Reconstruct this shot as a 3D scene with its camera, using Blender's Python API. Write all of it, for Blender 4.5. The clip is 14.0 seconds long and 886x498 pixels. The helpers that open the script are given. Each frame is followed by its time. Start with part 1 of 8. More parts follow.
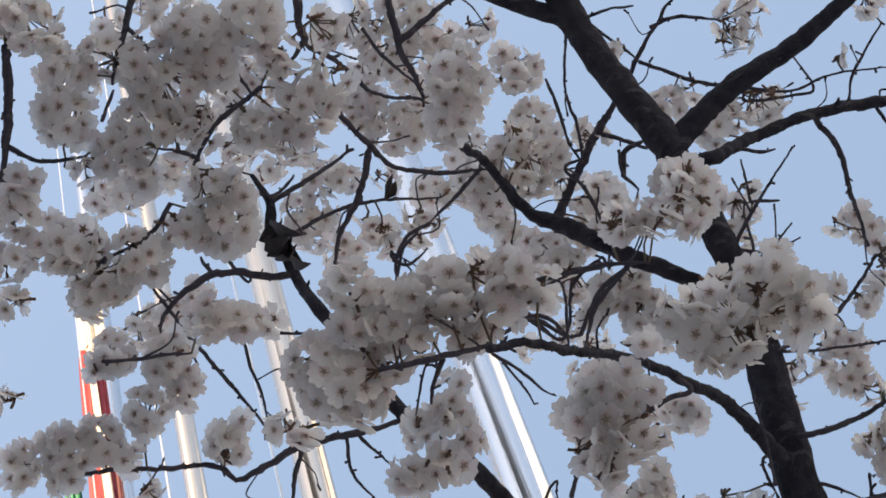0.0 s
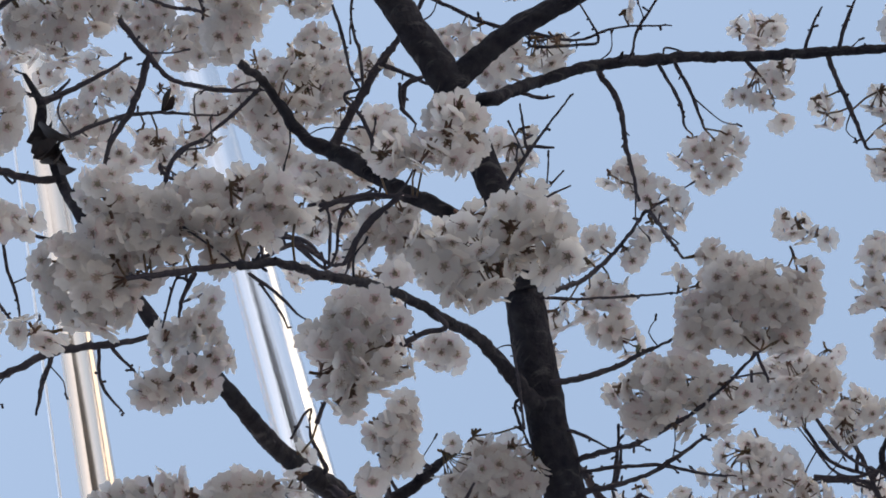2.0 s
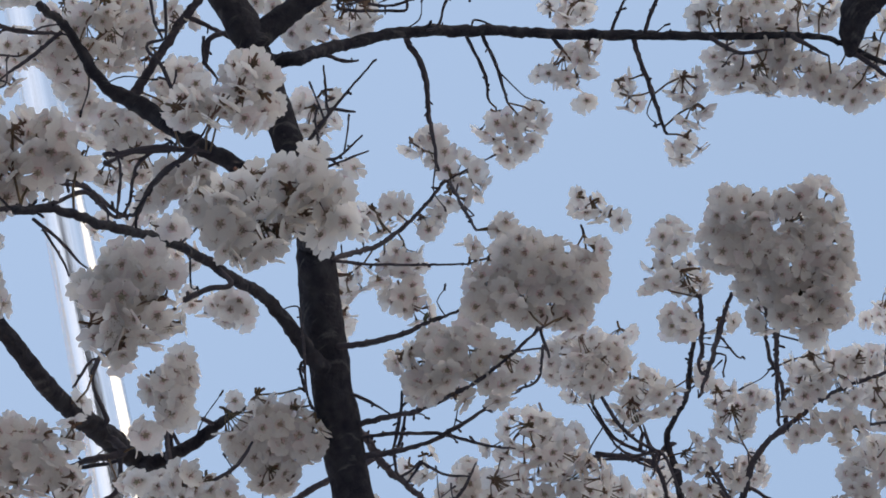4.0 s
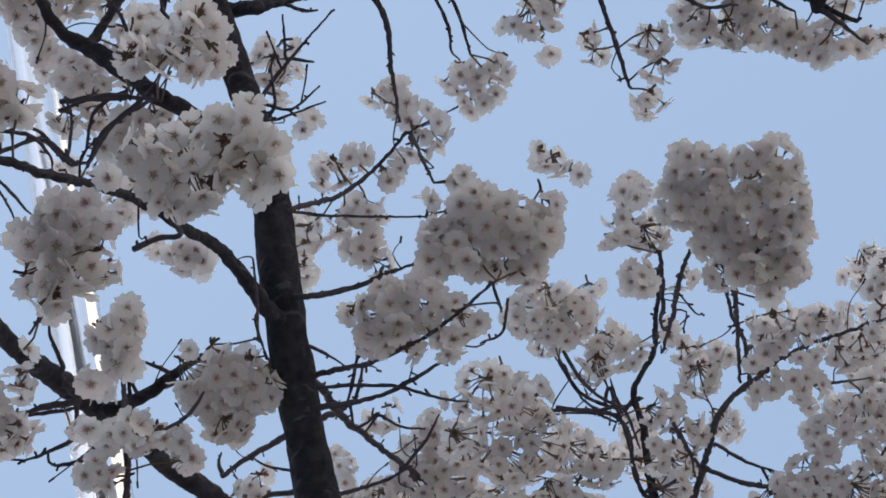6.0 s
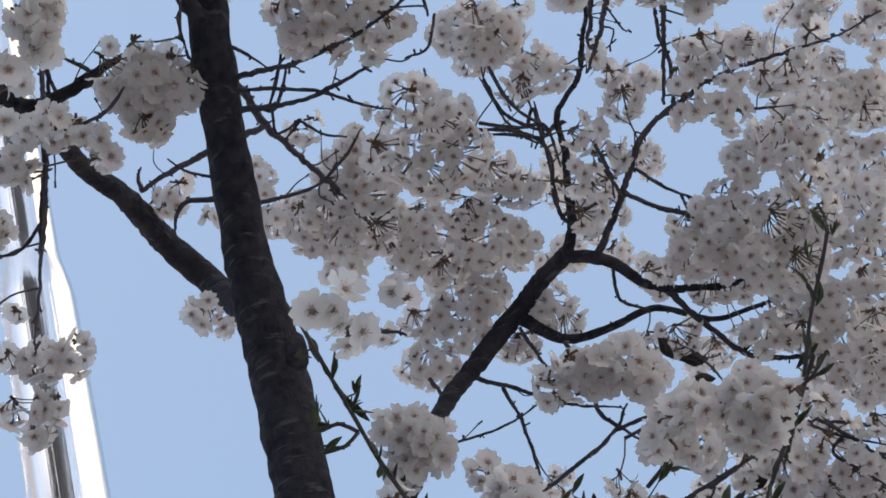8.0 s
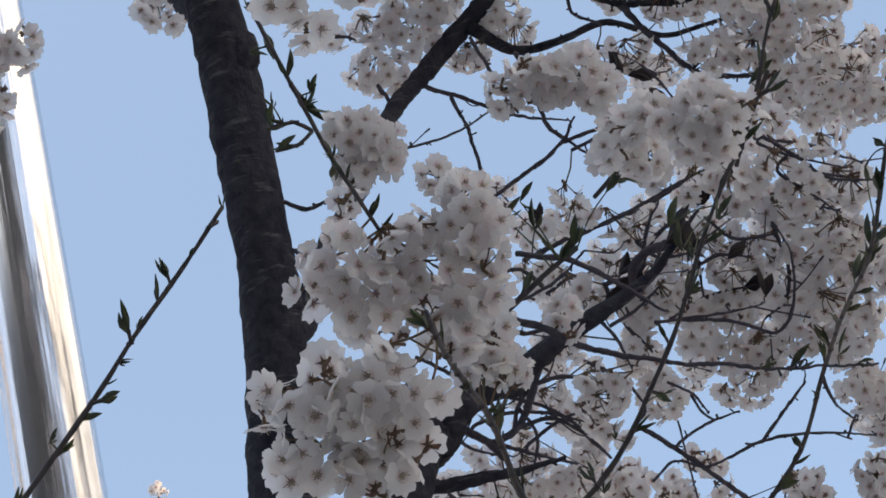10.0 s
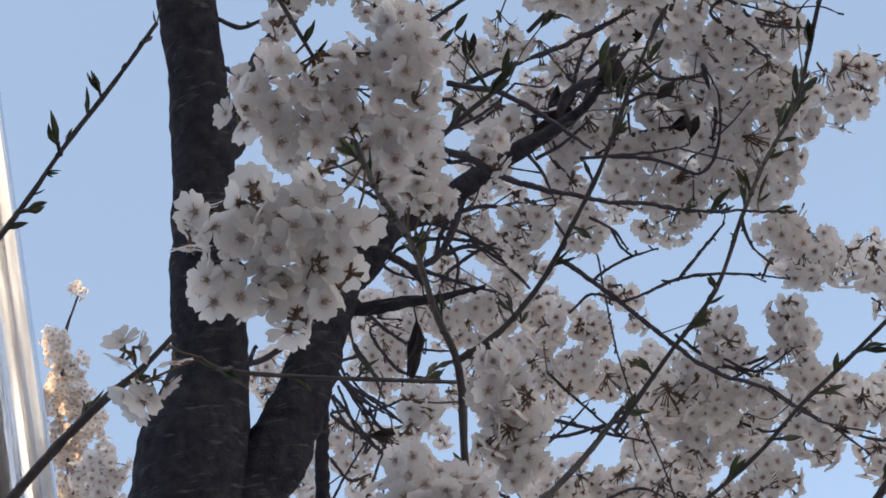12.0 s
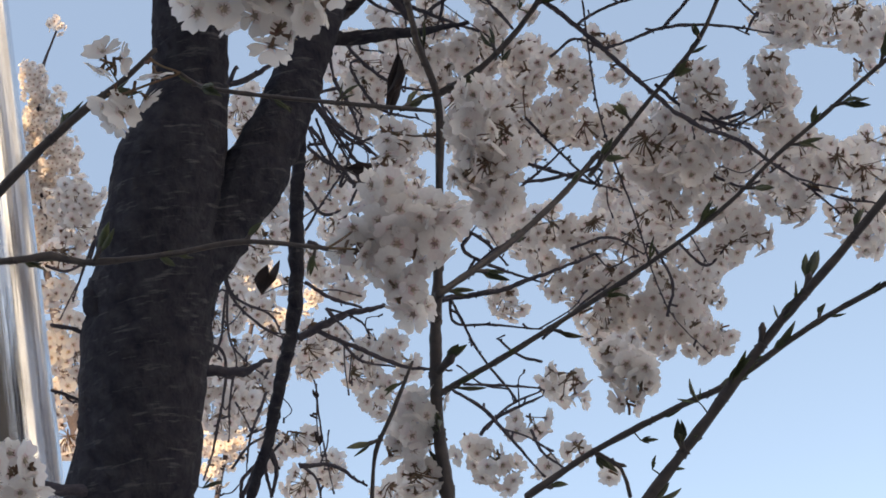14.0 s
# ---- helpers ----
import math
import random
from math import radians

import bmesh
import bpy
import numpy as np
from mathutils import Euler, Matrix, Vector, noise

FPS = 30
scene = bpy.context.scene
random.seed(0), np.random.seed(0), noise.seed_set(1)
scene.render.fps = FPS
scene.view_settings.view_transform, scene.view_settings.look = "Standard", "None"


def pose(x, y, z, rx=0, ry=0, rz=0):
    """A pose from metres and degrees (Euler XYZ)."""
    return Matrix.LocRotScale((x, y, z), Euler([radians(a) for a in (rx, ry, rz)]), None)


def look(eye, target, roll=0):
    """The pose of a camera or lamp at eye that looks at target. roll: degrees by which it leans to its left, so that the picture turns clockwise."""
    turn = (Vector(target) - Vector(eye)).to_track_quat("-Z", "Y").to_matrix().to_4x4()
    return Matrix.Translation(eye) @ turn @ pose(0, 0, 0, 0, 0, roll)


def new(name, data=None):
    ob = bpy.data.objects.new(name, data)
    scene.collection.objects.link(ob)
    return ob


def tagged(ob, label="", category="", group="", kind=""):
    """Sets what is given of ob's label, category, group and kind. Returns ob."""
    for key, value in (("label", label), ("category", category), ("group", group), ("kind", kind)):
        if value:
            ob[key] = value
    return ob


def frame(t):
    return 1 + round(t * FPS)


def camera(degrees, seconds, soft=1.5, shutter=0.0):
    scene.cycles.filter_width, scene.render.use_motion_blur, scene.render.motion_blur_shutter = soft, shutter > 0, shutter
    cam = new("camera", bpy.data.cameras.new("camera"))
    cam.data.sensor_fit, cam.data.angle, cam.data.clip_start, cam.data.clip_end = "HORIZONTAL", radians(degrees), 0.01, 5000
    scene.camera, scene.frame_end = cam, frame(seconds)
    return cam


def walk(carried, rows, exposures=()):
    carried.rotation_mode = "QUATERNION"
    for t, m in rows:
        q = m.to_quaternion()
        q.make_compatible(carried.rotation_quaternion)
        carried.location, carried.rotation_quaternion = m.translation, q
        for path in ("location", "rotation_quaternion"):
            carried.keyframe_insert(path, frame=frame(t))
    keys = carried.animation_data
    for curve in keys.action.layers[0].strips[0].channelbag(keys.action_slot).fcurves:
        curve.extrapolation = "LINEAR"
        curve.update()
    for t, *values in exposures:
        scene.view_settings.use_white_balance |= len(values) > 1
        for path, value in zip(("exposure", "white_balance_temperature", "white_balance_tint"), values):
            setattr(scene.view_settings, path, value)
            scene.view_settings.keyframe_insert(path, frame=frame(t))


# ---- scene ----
cam = camera(25.25, 14.0, soft=1.7)
walk(cam, [
    (0.0, pose(0.0000, 0.0000, 1.6000, 145.885, 12.316, 28.895)),
    (0.5, pose(0.0094, 0.0137, 1.5944, 145.334, 12.729, 27.327)),
    (1.0, pose(0.0192, 0.0293, 1.5944, 144.448, 12.990, 25.367)),
    (1.5, pose(0.0341, 0.0409, 1.5893, 143.648, 13.352, 23.464)),
    (2.0, pose(0.0393, 0.0478, 1.5849, 142.653, 13.864, 21.632)),
    (2.5, pose(0.0485, 0.0569, 1.5790, 142.186, 13.987, 20.483)),
    (3.0, pose(0.0607, 0.0642, 1.5791, 141.563, 14.294, 19.121)),
    (3.5, pose(0.0706, 0.0648, 1.5723, 140.477, 15.117, 16.816)),
    (3.7, pose(0.0800, 0.0647, 1.5691, 140.246, 15.297, 16.016)),
    (5.8, pose(0.1778, 0.0771, 1.5726, 139.403, 14.453, 15.647)),
    (6.0, pose(0.1767, 0.0862, 1.5621, 138.424, 14.266, 15.525)),
    (6.5, pose(0.1749, 0.1037, 1.5514, 136.595, 14.443, 15.151)),
    (7.0, pose(0.1735, 0.1179, 1.5370, 135.240, 14.571, 14.573)),
    (7.5, pose(0.1614, 0.1266, 1.5328, 132.971, 14.654, 13.530)),
    (8.0, pose(0.1512, 0.1444, 1.5224, 130.836, 14.451, 12.480)),
    (8.5, pose(0.1406, 0.1549, 1.5150, 129.073, 14.273, 11.827)),
    (9.0, pose(0.1353, 0.1665, 1.5067, 127.247, 13.938, 11.166)),
    (9.2, pose(0.1311, 0.1703, 1.5045, 126.133, 13.917, 10.711)),
    (11.3, pose(0.1241, 0.1058, 1.5398, 118.278, 13.750, 8.548)),
    (11.5, pose(0.1239, 0.1112, 1.5398, 118.001, 13.146, 7.825)),
    (12.0, pose(0.1291, 0.1207, 1.5232, 115.755, 12.416, 6.274)),
    (12.5, pose(0.1259, 0.1262, 1.5115, 113.759, 11.858, 5.595)),
    (13.0, pose(0.1205, 0.1278, 1.5111, 112.818, 11.430, 5.090)),
    (13.5, pose(0.1170, 0.1254, 1.4934, 110.537, 10.725, 5.114)),
    (14.0, pose(0.1167, 0.1309, 1.4854, 108.601, 9.968, 4.484)),
], exposures=[(0.0, 1.64, 8500, 8), (3.5, 1.68, 8300, 7), (7.0, 1.67, 8250, 7), (9.0, 1.67, 8150, 7), (11.5, 1.68, 8250, 8), (14.0, 1.61, 8800, 9)])

# ---- world, sun, exposure ----
SUN_ELEVATION, SUN_AZIMUTH = radians(38), radians(200)   # azimuth from +y, clockwise
SUN_DIR = Vector((math.sin(SUN_AZIMUTH) * math.cos(SUN_ELEVATION), math.cos(SUN_AZIMUTH) * math.cos(SUN_ELEVATION), math.sin(SUN_ELEVATION)))
world = bpy.data.worlds.new("sky")
scene.world = world
world.use_nodes = True
wn = world.node_tree.nodes
sky = wn.new("ShaderNodeTexSky")
sky.sky_type, sky.sun_disc = "NISHITA", False
sky.sun_elevation, sky.sun_rotation = SUN_ELEVATION, SUN_AZIMUTH
sky.air_density, sky.dust_density, sky.ozone_density, sky.altitude = 1.0, 1.6, 1.0, 60
wn["Background"].inputs["Strength"].default_value = 0.15
lift, where = wn.new("ShaderNodeMapping"), wn.new("ShaderNodeTexCoord")     # a clear sky that pales little towards the horizon
lift.inputs["Scale"].default_value, lift.inputs["Location"].default_value = (1, 1, 2.15), (0, 0, 0.28)
world.node_tree.links.new(where.outputs["Generated"], lift.inputs["Vector"])
unit = wn.new("ShaderNodeVectorMath")
unit.operation = "NORMALIZE"
world.node_tree.links.new(lift.outputs["Vector"], unit.inputs[0])
world.node_tree.links.new(unit.outputs["Vector"], sky.inputs["Vector"])
world.node_tree.links.new(sky.outputs["Color"], wn["Background"].inputs["Color"])
sun = new("sun", bpy.data.lights.new("sun", "SUN"))
sun.data.energy, sun.data.angle, sun.data.color = 3.6, radians(0.53), (1.0, 0.77, 0.54)
sun.matrix_world = look(SUN_DIR * 30, (0, 0, 0))


# ---- materials ----
def material(name):
    m = bpy.data.materials.new(name)
    m.use_nodes = True
    return m, m.node_tree.nodes, m.node_tree.links, m.node_tree.nodes["Principled BSDF"]


def ramp(nodes, links, source, stops):
    r = nodes.new("ShaderNodeValToRGB")
    while len(r.color_ramp.elements) < len(stops):
        r.color_ramp.elements.new(0.5)
    for e, (at, col) in zip(r.color_ramp.elements, stops):
        e.position, e.color = at, (*col, 1)
    links.new(source, r.inputs[0])
    return r.outputs[0]


def noise_tex(nodes, links, scale, detail=4.0, stretch=(1, 1, 1), rough=0.55):
    co, mp, n = nodes.new("ShaderNodeTexCoord"), nodes.new("ShaderNodeMapping"), nodes.new("ShaderNodeTexNoise")
    mp.inputs["Scale"].default_value = stretch
    links.new(co.outputs["Object"], mp.inputs["Vector"])
    links.new(mp.outputs["Vector"], n.inputs["Vector"])
    n.inputs["Scale"].default_value, n.inputs["Detail"].default_value, n.inputs["Roughness"].default_value = scale, detail, rough
    return n.outputs["Fac"]


def bump(nodes, links, bsdf, height, strength, distance):
    b = nodes.new("ShaderNodeBump")
    b.inputs["Strength"].default_value, b.inputs["Distance"].default_value = strength, distance
    links.new(height, b.inputs["Height"])
    links.new(b.outputs["Normal"], bsdf.inputs["Normal"])


def petal_material(name, pale, pink, clear=0.42):
    m, n, l, p = material(name)
    geo = n.new("ShaderNodeNewGeometry")
    base = ramp(n, l, geo.outputs["Random Per Island"], [(0.0, pink), (0.35, pale), (1.0, tuple(min(1, c * 1.03) for c in pale))])
    vein = ramp(n, l, noise_tex(n, l, 260, 3), [(0.3, (0.93, 0.92, 0.92)), (0.7, (1, 1, 1))])
    mix = n.new("ShaderNodeMix")
    mix.data_type, mix.blend_type = "RGBA", "MULTIPLY"
    mix.inputs["Factor"].default_value = 1
    l.new(base, mix.inputs["A"]), l.new(vein, mix.inputs["B"])
    l.new(mix.outputs["Result"], p.inputs["Base Color"])
    p.inputs["Roughness"].default_value = 0.62
    p.inputs["Specular IOR Level"].default_value = 0.25
    tr, sh = n.new("ShaderNodeBsdfTranslucent"), n.new("ShaderNodeMixShader")
    l.new(mix.outputs["Result"], tr.inputs["Color"])
    sh.inputs[0].default_value = clear
    l.new(p.outputs[0], sh.inputs[1]), l.new(tr.outputs[0], sh.inputs[2])
    l.new(sh.outputs[0], n["Material Output"].inputs["Surface"])
    return m


def bark_material(name, dark, light, scale=1.0):
    m, n, l, p = material(name)
    grain = noise_tex(n, l, 55 * scale, 6)
    bands = noise_tex(n, l, 22 * scale, 5, (1, 1, 6.5), 0.6)
    col = ramp(n, l, grain, [(0.25, dark), (0.75, tuple((a + b) / 2 for a, b in zip(dark, light)))])
    marks = ramp(n, l, bands, [(0.58, (0, 0, 0)), (0.68, (1, 1, 1))])
    mix = n.new("ShaderNodeMix")
    mix.data_type = "RGBA"
    l.new(marks, mix.inputs["Factor"]), l.new(col, mix.inputs["A"])
    mix.inputs["B"].default_value = (*light, 1)
    l.new(mix.outputs["Result"], p.inputs["Base Color"])
    p.inputs["Roughness"].default_value = 0.9
    p.inputs["Specular IOR Level"].default_value = 0.12
    add = n.new("ShaderNodeMath")
    plates = noise_tex(n, l, 34 * scale, 5, (1, 1, 0.45), 0.6)
    l.new(grain, add.inputs[0]), l.new(plates, add.inputs[1])
    bump(n, l, p, add.outputs[0], 1.0, 0.008 / scale)
    return m


def plain_material(name, a, b, scale, rough=0.6, metal=0.0, stretch=(1, 1, 1), relief=0.0):
    m, n, l, p = material(name)
    t = noise_tex(n, l, scale, 5, stretch)
    l.new(ramp(n, l, t, [(0.3, a), (0.7, b)]), p.inputs["Base Color"])
    p.inputs["Roughness"].default_value, p.inputs["Metallic"].default_value = rough, metal
    if relief:
        bump(n, l, p, t, 0.4, relief)
    return m


PETAL = petal_material("cherry_petal", (0.855, 0.828, 0.800), (0.84, 0.770, 0.757), 0.60)
PETAL_BASE = petal_material("petal_base", (0.80, 0.70, 0.68), (0.76, 0.56, 0.57), 0.48)
HEART = plain_material("flower_heart", (0.15, 0.060, 0.045), (0.15, 0.11, 0.055), 60)
EYE = plain_material("flower_eye", (0.27, 0.15, 0.15), (0.30, 0.275, 0.19), 30)
STEM = plain_material("flower_stalk", (0.10, 0.080, 0.035), (0.15, 0.065, 0.04), 40)
STAMEN = plain_material("stamen", (0.55, 0.42, 0.30), (0.62, 0.55, 0.42), 200)
FLOWER_MATERIALS = [PETAL, PETAL_BASE, HEART, STEM, STAMEN, EYE]
BARK = bark_material("cherry_bark", (0.021, 0.020, 0.029), (0.102, 0.098, 0.106))
TWIG = bark_material("twig_bark", (0.066, 0.060, 0.076), (0.130, 0.113, 0.120), 3.0)
SHOOT = plain_material("young_shoot_bark", (0.034, 0.027, 0.029), (0.070, 0.055, 0.050), 90, 0.6, relief=0.001)
LEAF = plain_material("young_leaf", (0.028, 0.032, 0.016), (0.065, 0.082, 0.026), 60, 0.5)
DEAD = plain_material("withered_leaf", (0.014, 0.009, 0.010), (0.034, 0.019, 0.017), 70, 0.8, relief=0.001)
STEEL = plain_material("polished_steel", (0.70, 0.70, 0.71), (0.78, 0.78, 0.78), 95, 0.15, 1.0, (1, 1, 0.010), relief=0.003)
# Gold cast of a sunlit front reflected in the poles, put into the colour.
TINTED_METAL = plain_material("reflected_gold_metal", (0.86, 0.67, 0.52), (0.91, 0.76, 0.62), 40, 0.15, 1.0, (1, 1, 0.02), relief=0.0013)
CORD = plain_material("wire_cord", (0.86, 0.86, 0.86), (0.92, 0.92, 0.92), 200, 0.3, 0.9)
FLAG_RED = plain_material("flag_cloth", (0.30, 0.030, 0.055), (0.40, 0.058, 0.085), 30, 0.7)
FLAG_WHITE = plain_material("flag_white_cloth", (0.74, 0.70, 0.62), (0.80, 0.77, 0.70), 30, 0.7)
FLAG_DARK = plain_material("flag_dark_cloth", (0.10, 0.020, 0.035), (0.14, 0.03, 0.05), 30, 0.7)
FLAG_GREEN = plain_material("flag_green_cloth", (0.02, 0.25, 0.13), (0.03, 0.32, 0.18), 30, 0.7)
PAVING = plain_material("paving", (0.27, 0.265, 0.26), (0.35, 0.345, 0.34), 3, 0.85, relief=0.004)
WALL_DARK = plain_material("added_wall_dark", (0.045, 0.040, 0.038), (0.085, 0.075, 0.068), 1.5, 0.6, relief=0.003)
# Bluish to offset the warm sun bouncing off the added reflector wall.
PALE = plain_material("added_wall_pale", (0.50, 0.59, 0.73), (0.58, 0.68, 0.82), 0.8, 0.6, relief=0.002)


# ---- mesh helpers ----
def link_mesh(name, verts, faces, mats, parent=None, label="", idx=None, smooth=True):
    """One mesh object; faces all have the same number of corners, or are a list of tuples."""
    me = bpy.data.meshes.new(name)
    if isinstance(faces, np.ndarray):
        nf, k = faces.shape
        me.vertices.add(len(verts))
        me.vertices.foreach_set("co", np.asarray(verts, dtype=np.float32).ravel())
        me.loops.add(nf * k)
        me.loops.foreach_set("vertex_index", faces.astype(np.int32).ravel())
        me.polygons.add(nf)
        me.polygons.foreach_set("loop_start", np.arange(0, nf * k, k, dtype=np.int32))
        if idx is not None:
            me.polygons.foreach_set("material_index", np.asarray(idx, dtype=np.int32))
        me.polygons.foreach_set("use_smooth", np.full(nf, smooth))
        me.update(calc_edges=True)
    else:
        me.from_pydata([tuple(v) for v in verts], [], faces)
        me.polygons.foreach_set("use_smooth", [smooth] * len(me.polygons))
    for m in mats:
        me.materials.append(m)
    ob = new(name, me)
    if parent:
        ob.parent = parent
    if label:
        tagged(ob, label)
    return ob


def part(name, bm, mat, parent, label=""):
    me = bpy.data.meshes.new(name)
    bm.to_mesh(me)
    bm.free()
    me.materials.append(mat)
    ob = new(name, me)
    ob.parent = parent
    return tagged(ob, label)


def smooth_path(points, step):
    """Catmull-Rom through (x, y, z, r) points, cut into even steps."""
    p = np.array(points, dtype=float)
    p = np.vstack([2 * p[0] - p[1], p, 2 * p[-1] - p[-2]])
    p[:, 3] = np.maximum(p[:, 3], 0.0006)
    out = []
    for a, b, c, d in zip(p[:-3], p[1:-2], p[2:-1], p[3:]):
        n = max(2, int(np.linalg.norm(c[:3] - b[:3]) / step))
        for t in np.arange(n) / n:
            q = 0.5 * (2 * b + (c - a) * t + (2 * a - 5 * b + 4 * c - d) * t ** 2 + (3 * b - a - 3 * c + d) * t ** 3)
            q[3] = b[3] + (c[3] - b[3]) * t
            out.append(q)
    out.append(p[-2])
    return np.array(out)


def tube(path, sides, rough, rng, wave=0.0):
    """Vertices and quads of a bent, uneven tube along path, closed by tips."""
    n = len(path)
    tang = np.gradient(path[:, :3], axis=0)
    tang /= np.linalg.norm(tang, axis=1)[:, None] + 1e-9
    u = np.cross(tang[0], (0.3, 0.5, 0.81))
    u /= np.linalg.norm(u)
    ang = np.arange(sides) / sides * 2 * np.pi
    verts = []
    seed = rng.random() * 50
    for i in range(n):
        u = u - tang[i] * (u @ tang[i])
        u /= np.linalg.norm(u) + 1e-9
        v = np.cross(tang[i], u)
        c, r = path[i, :3], path[i, 3]
        swell = 1 + (wave or 1) * 0.10 * np.sin(i * 0.9 + seed) * np.sin(i * 0.37 + seed * 2)
        for a in ang:
            q = c + (u * np.cos(a) + v * np.sin(a)) * r
            k = noise.noise(Vector(q * (0.35 / max(r, 0.002))) + Vector((seed, 0, 0))) * rough
            fine = (noise.noise(Vector(q) * 80) + 0.7 * noise.noise(Vector(q) * 190)) * (min(0.12, 0.0016 / max(r, 0.004)) if r < 0.02 else 0.06)
            verts.append(c + (q - c) * (swell + k + fine))
    faces = []
    for i in range(n - 1):
        for j in range(sides):
            a, b = i * sides + j, i * sides + (j + 1) % sides
            faces.append((a, b, b + sides, a + sides))
    k = len(verts)
    verts += [path[0, :3] - tang[0] * path[0, 3] * 0.4, path[-1, :3] + tang[-1] * path[-1, 3] * 0.8]
    for j in range(sides):
        faces.append((k, (j + 1) % sides, j))
        faces.append((k + 1, (n - 1) * sides + j, (n - 1) * sides + (j + 1) % sides))
    return verts, faces


def cone_stub(base, way, length, radius, sides=5):
    w = np.array(way) / np.linalg.norm(way)
    u = np.cross(w, (0.21, 0.67, 0.7))
    u /= np.linalg.norm(u)
    v = np.cross(w, u)
    verts, faces = [], []
    for h, r in ((-0.2, 1.0), (0.45, 0.8), (0.75, 1.05), (1.0, 0.35)):
        for j in range(sides):
            a = j / sides * 2 * np.pi
            verts.append(np.array(base) + w * length * h + (u * np.cos(a) + v * np.sin(a)) * radius * r)
    for i in range(3):
        for j in range(sides):
            a, b = i * sides + j, i * sides + (j + 1) % sides
            faces.append((a, b, b + sides, a + sides))
    faces.append(tuple(3 * sides + j for j in range(sides)))
    return verts, faces


def join(pieces):
    verts, faces = [], []
    for v, f in pieces:
        k = len(verts)
        verts += list(v)
        faces += [tuple(i + k for i in q) for q in f]
    return verts, faces


# ---- setting ----
ground = bmesh.new()
bmesh.ops.create_circle(ground, cap_ends=True, segments=64, radius=900)
g = new("ground", bpy.data.meshes.new("ground"))
ground.to_mesh(g.data)
ground.free()
g.data.materials.append(PAVING)
tagged(g, "pale grey paved ground under the trees", "ground", kind="structure")


# Box walls added out of view to shade the tree and fill reflections.
def building(name, centre, size, mat, turn, label):
    bm = bmesh.new()
    bmesh.ops.create_cube(bm, size=1, matrix=pose(*centre, 0, 0, turn) @ Matrix.Diagonal((*size, 1)))
    bmesh.ops.bevel(bm, geom=bm.edges[:], offset=0.05, segments=2, affect="EDGES")
    ob = new(name, bpy.data.meshes.new(name))
    bm.to_mesh(ob.data)
    bm.free()
    ob.data.materials.append(mat)
    return tagged(ob, label, "wall", kind="structure")


# Unseen wall, added to shade the tree and darken the pole's reflection.
building("shade_wall", (0.86, -13.35, 11.5), (15.2, 3, 23), WALL_DARK, -20, "unseen tall dark wall added behind the viewer for shade")
# Out of view; added so the steel pole mirrors a dark stripe.
building("dark_reflection_wall", (-22, -26, 13.5), (38, 4, 27), WALL_DARK, -35, "unseen broad dark wall added to show in pole reflections")
# Added reflector, never in view: gives the poles their bright right side.
building("pale_reflector_wall", (14.5, 1.0, 10), (25, 3, 20), PALE, 120, "unseen pale wall added as a reflector beside the poles")


# ---- flagpoles ----
def lathe(profile, sides=48, caps=True):
    bm = bmesh.new()
    rings = [[bm.verts.new((r * math.cos(a), r * math.sin(a), z)) for a in (2 * math.pi * j / sides for j in range(sides))] for r, z in profile]
    for lo, hi in zip(rings, rings[1:]):
        for j in range(sides):
            f = bm.faces.new((lo[j], lo[(j + 1) % sides], hi[(j + 1) % sides], hi[j]))
            f.smooth = True
    if caps:
        bm.faces.new(list(reversed(rings[0])))
        bm.faces.new(rings[-1])
    return bm


def flagpole(x, y, shoulder, low, high, top, mat, label, halyard=None):
    pole = tagged(new("flagpole"), label, "flagpole", "row of flagpoles")
    pole.location = (x, y, 0)
    part("base_flange", lathe([(low * 2.2, 0.0), (low * 2.2, 0.03), (low * 1.3, 0.05), (low * 1.02, 0.08)]), mat, pole)
    part("lower_tube", lathe([(low * 1.03, 0.05), (low, shoulder - 0.02)], 64, False), mat, pole)
    part("collar", lathe([(low, shoulder - 0.02), (low * 0.997, shoulder - 0.01), (low * 0.985, shoulder), (low * 0.945, shoulder + 0.025), (high * 1.08, shoulder + 0.065), (high * 1.025, shoulder + 0.085), (high * 1.003, shoulder + 0.105), (high, shoulder + 0.12)], 64, False), mat, pole, "tapered polished collar")
    part("upper_tube", lathe([(high, shoulder + 0.12), (high * 0.86, top)], 64, False), mat, pole)
    part("finial", lathe([(high * 0.5, top), (high * 1.1, top + 0.04), (high * 1.3, top + 0.1), (high * 0.9, top + 0.17), (0.004, top + 0.2)]), mat, pole)
    if halyard:         # thin bright cord beside the tube, held by small brackets
        dx, dy = halyard
        cord = bmesh.new()
        bmesh.ops.create_cone(cord, cap_ends=True, segments=8, radius1=0.0034, radius2=0.0034, depth=top - 1.3, matrix=Matrix.Translation((dx, dy, (top + 1.1) / 2)))
        part("halyard", cord, CORD, pole, "thin bright wire halyard")
        for z in (1.1, top - 0.1):
            cleat = bmesh.new()
            bmesh.ops.create_cube(cleat, size=1, matrix=Matrix.Translation((dx / 2, dy / 2, z)) @ Matrix.Rotation(math.atan2(dy, dx), 4, "Z") @ Matrix.Diagonal((math.hypot(dx, dy) + 0.01, 0.012, 0.03, 1)))
            part("cleat", cleat, mat, pole)
    return pole


flagpole(-0.598, 2.854, 3.94, 0.0688, 0.0535, 12.0, STEEL, "tall polished steel flagpole with a tapered collar")
flagpole(-1.050, 2.84, 3.9, 0.052, 0.041, 11.5, TINTED_METAL, "tall metal flagpole among the blossom, its colour tinted with reflected gold", (-0.078, -0.029))
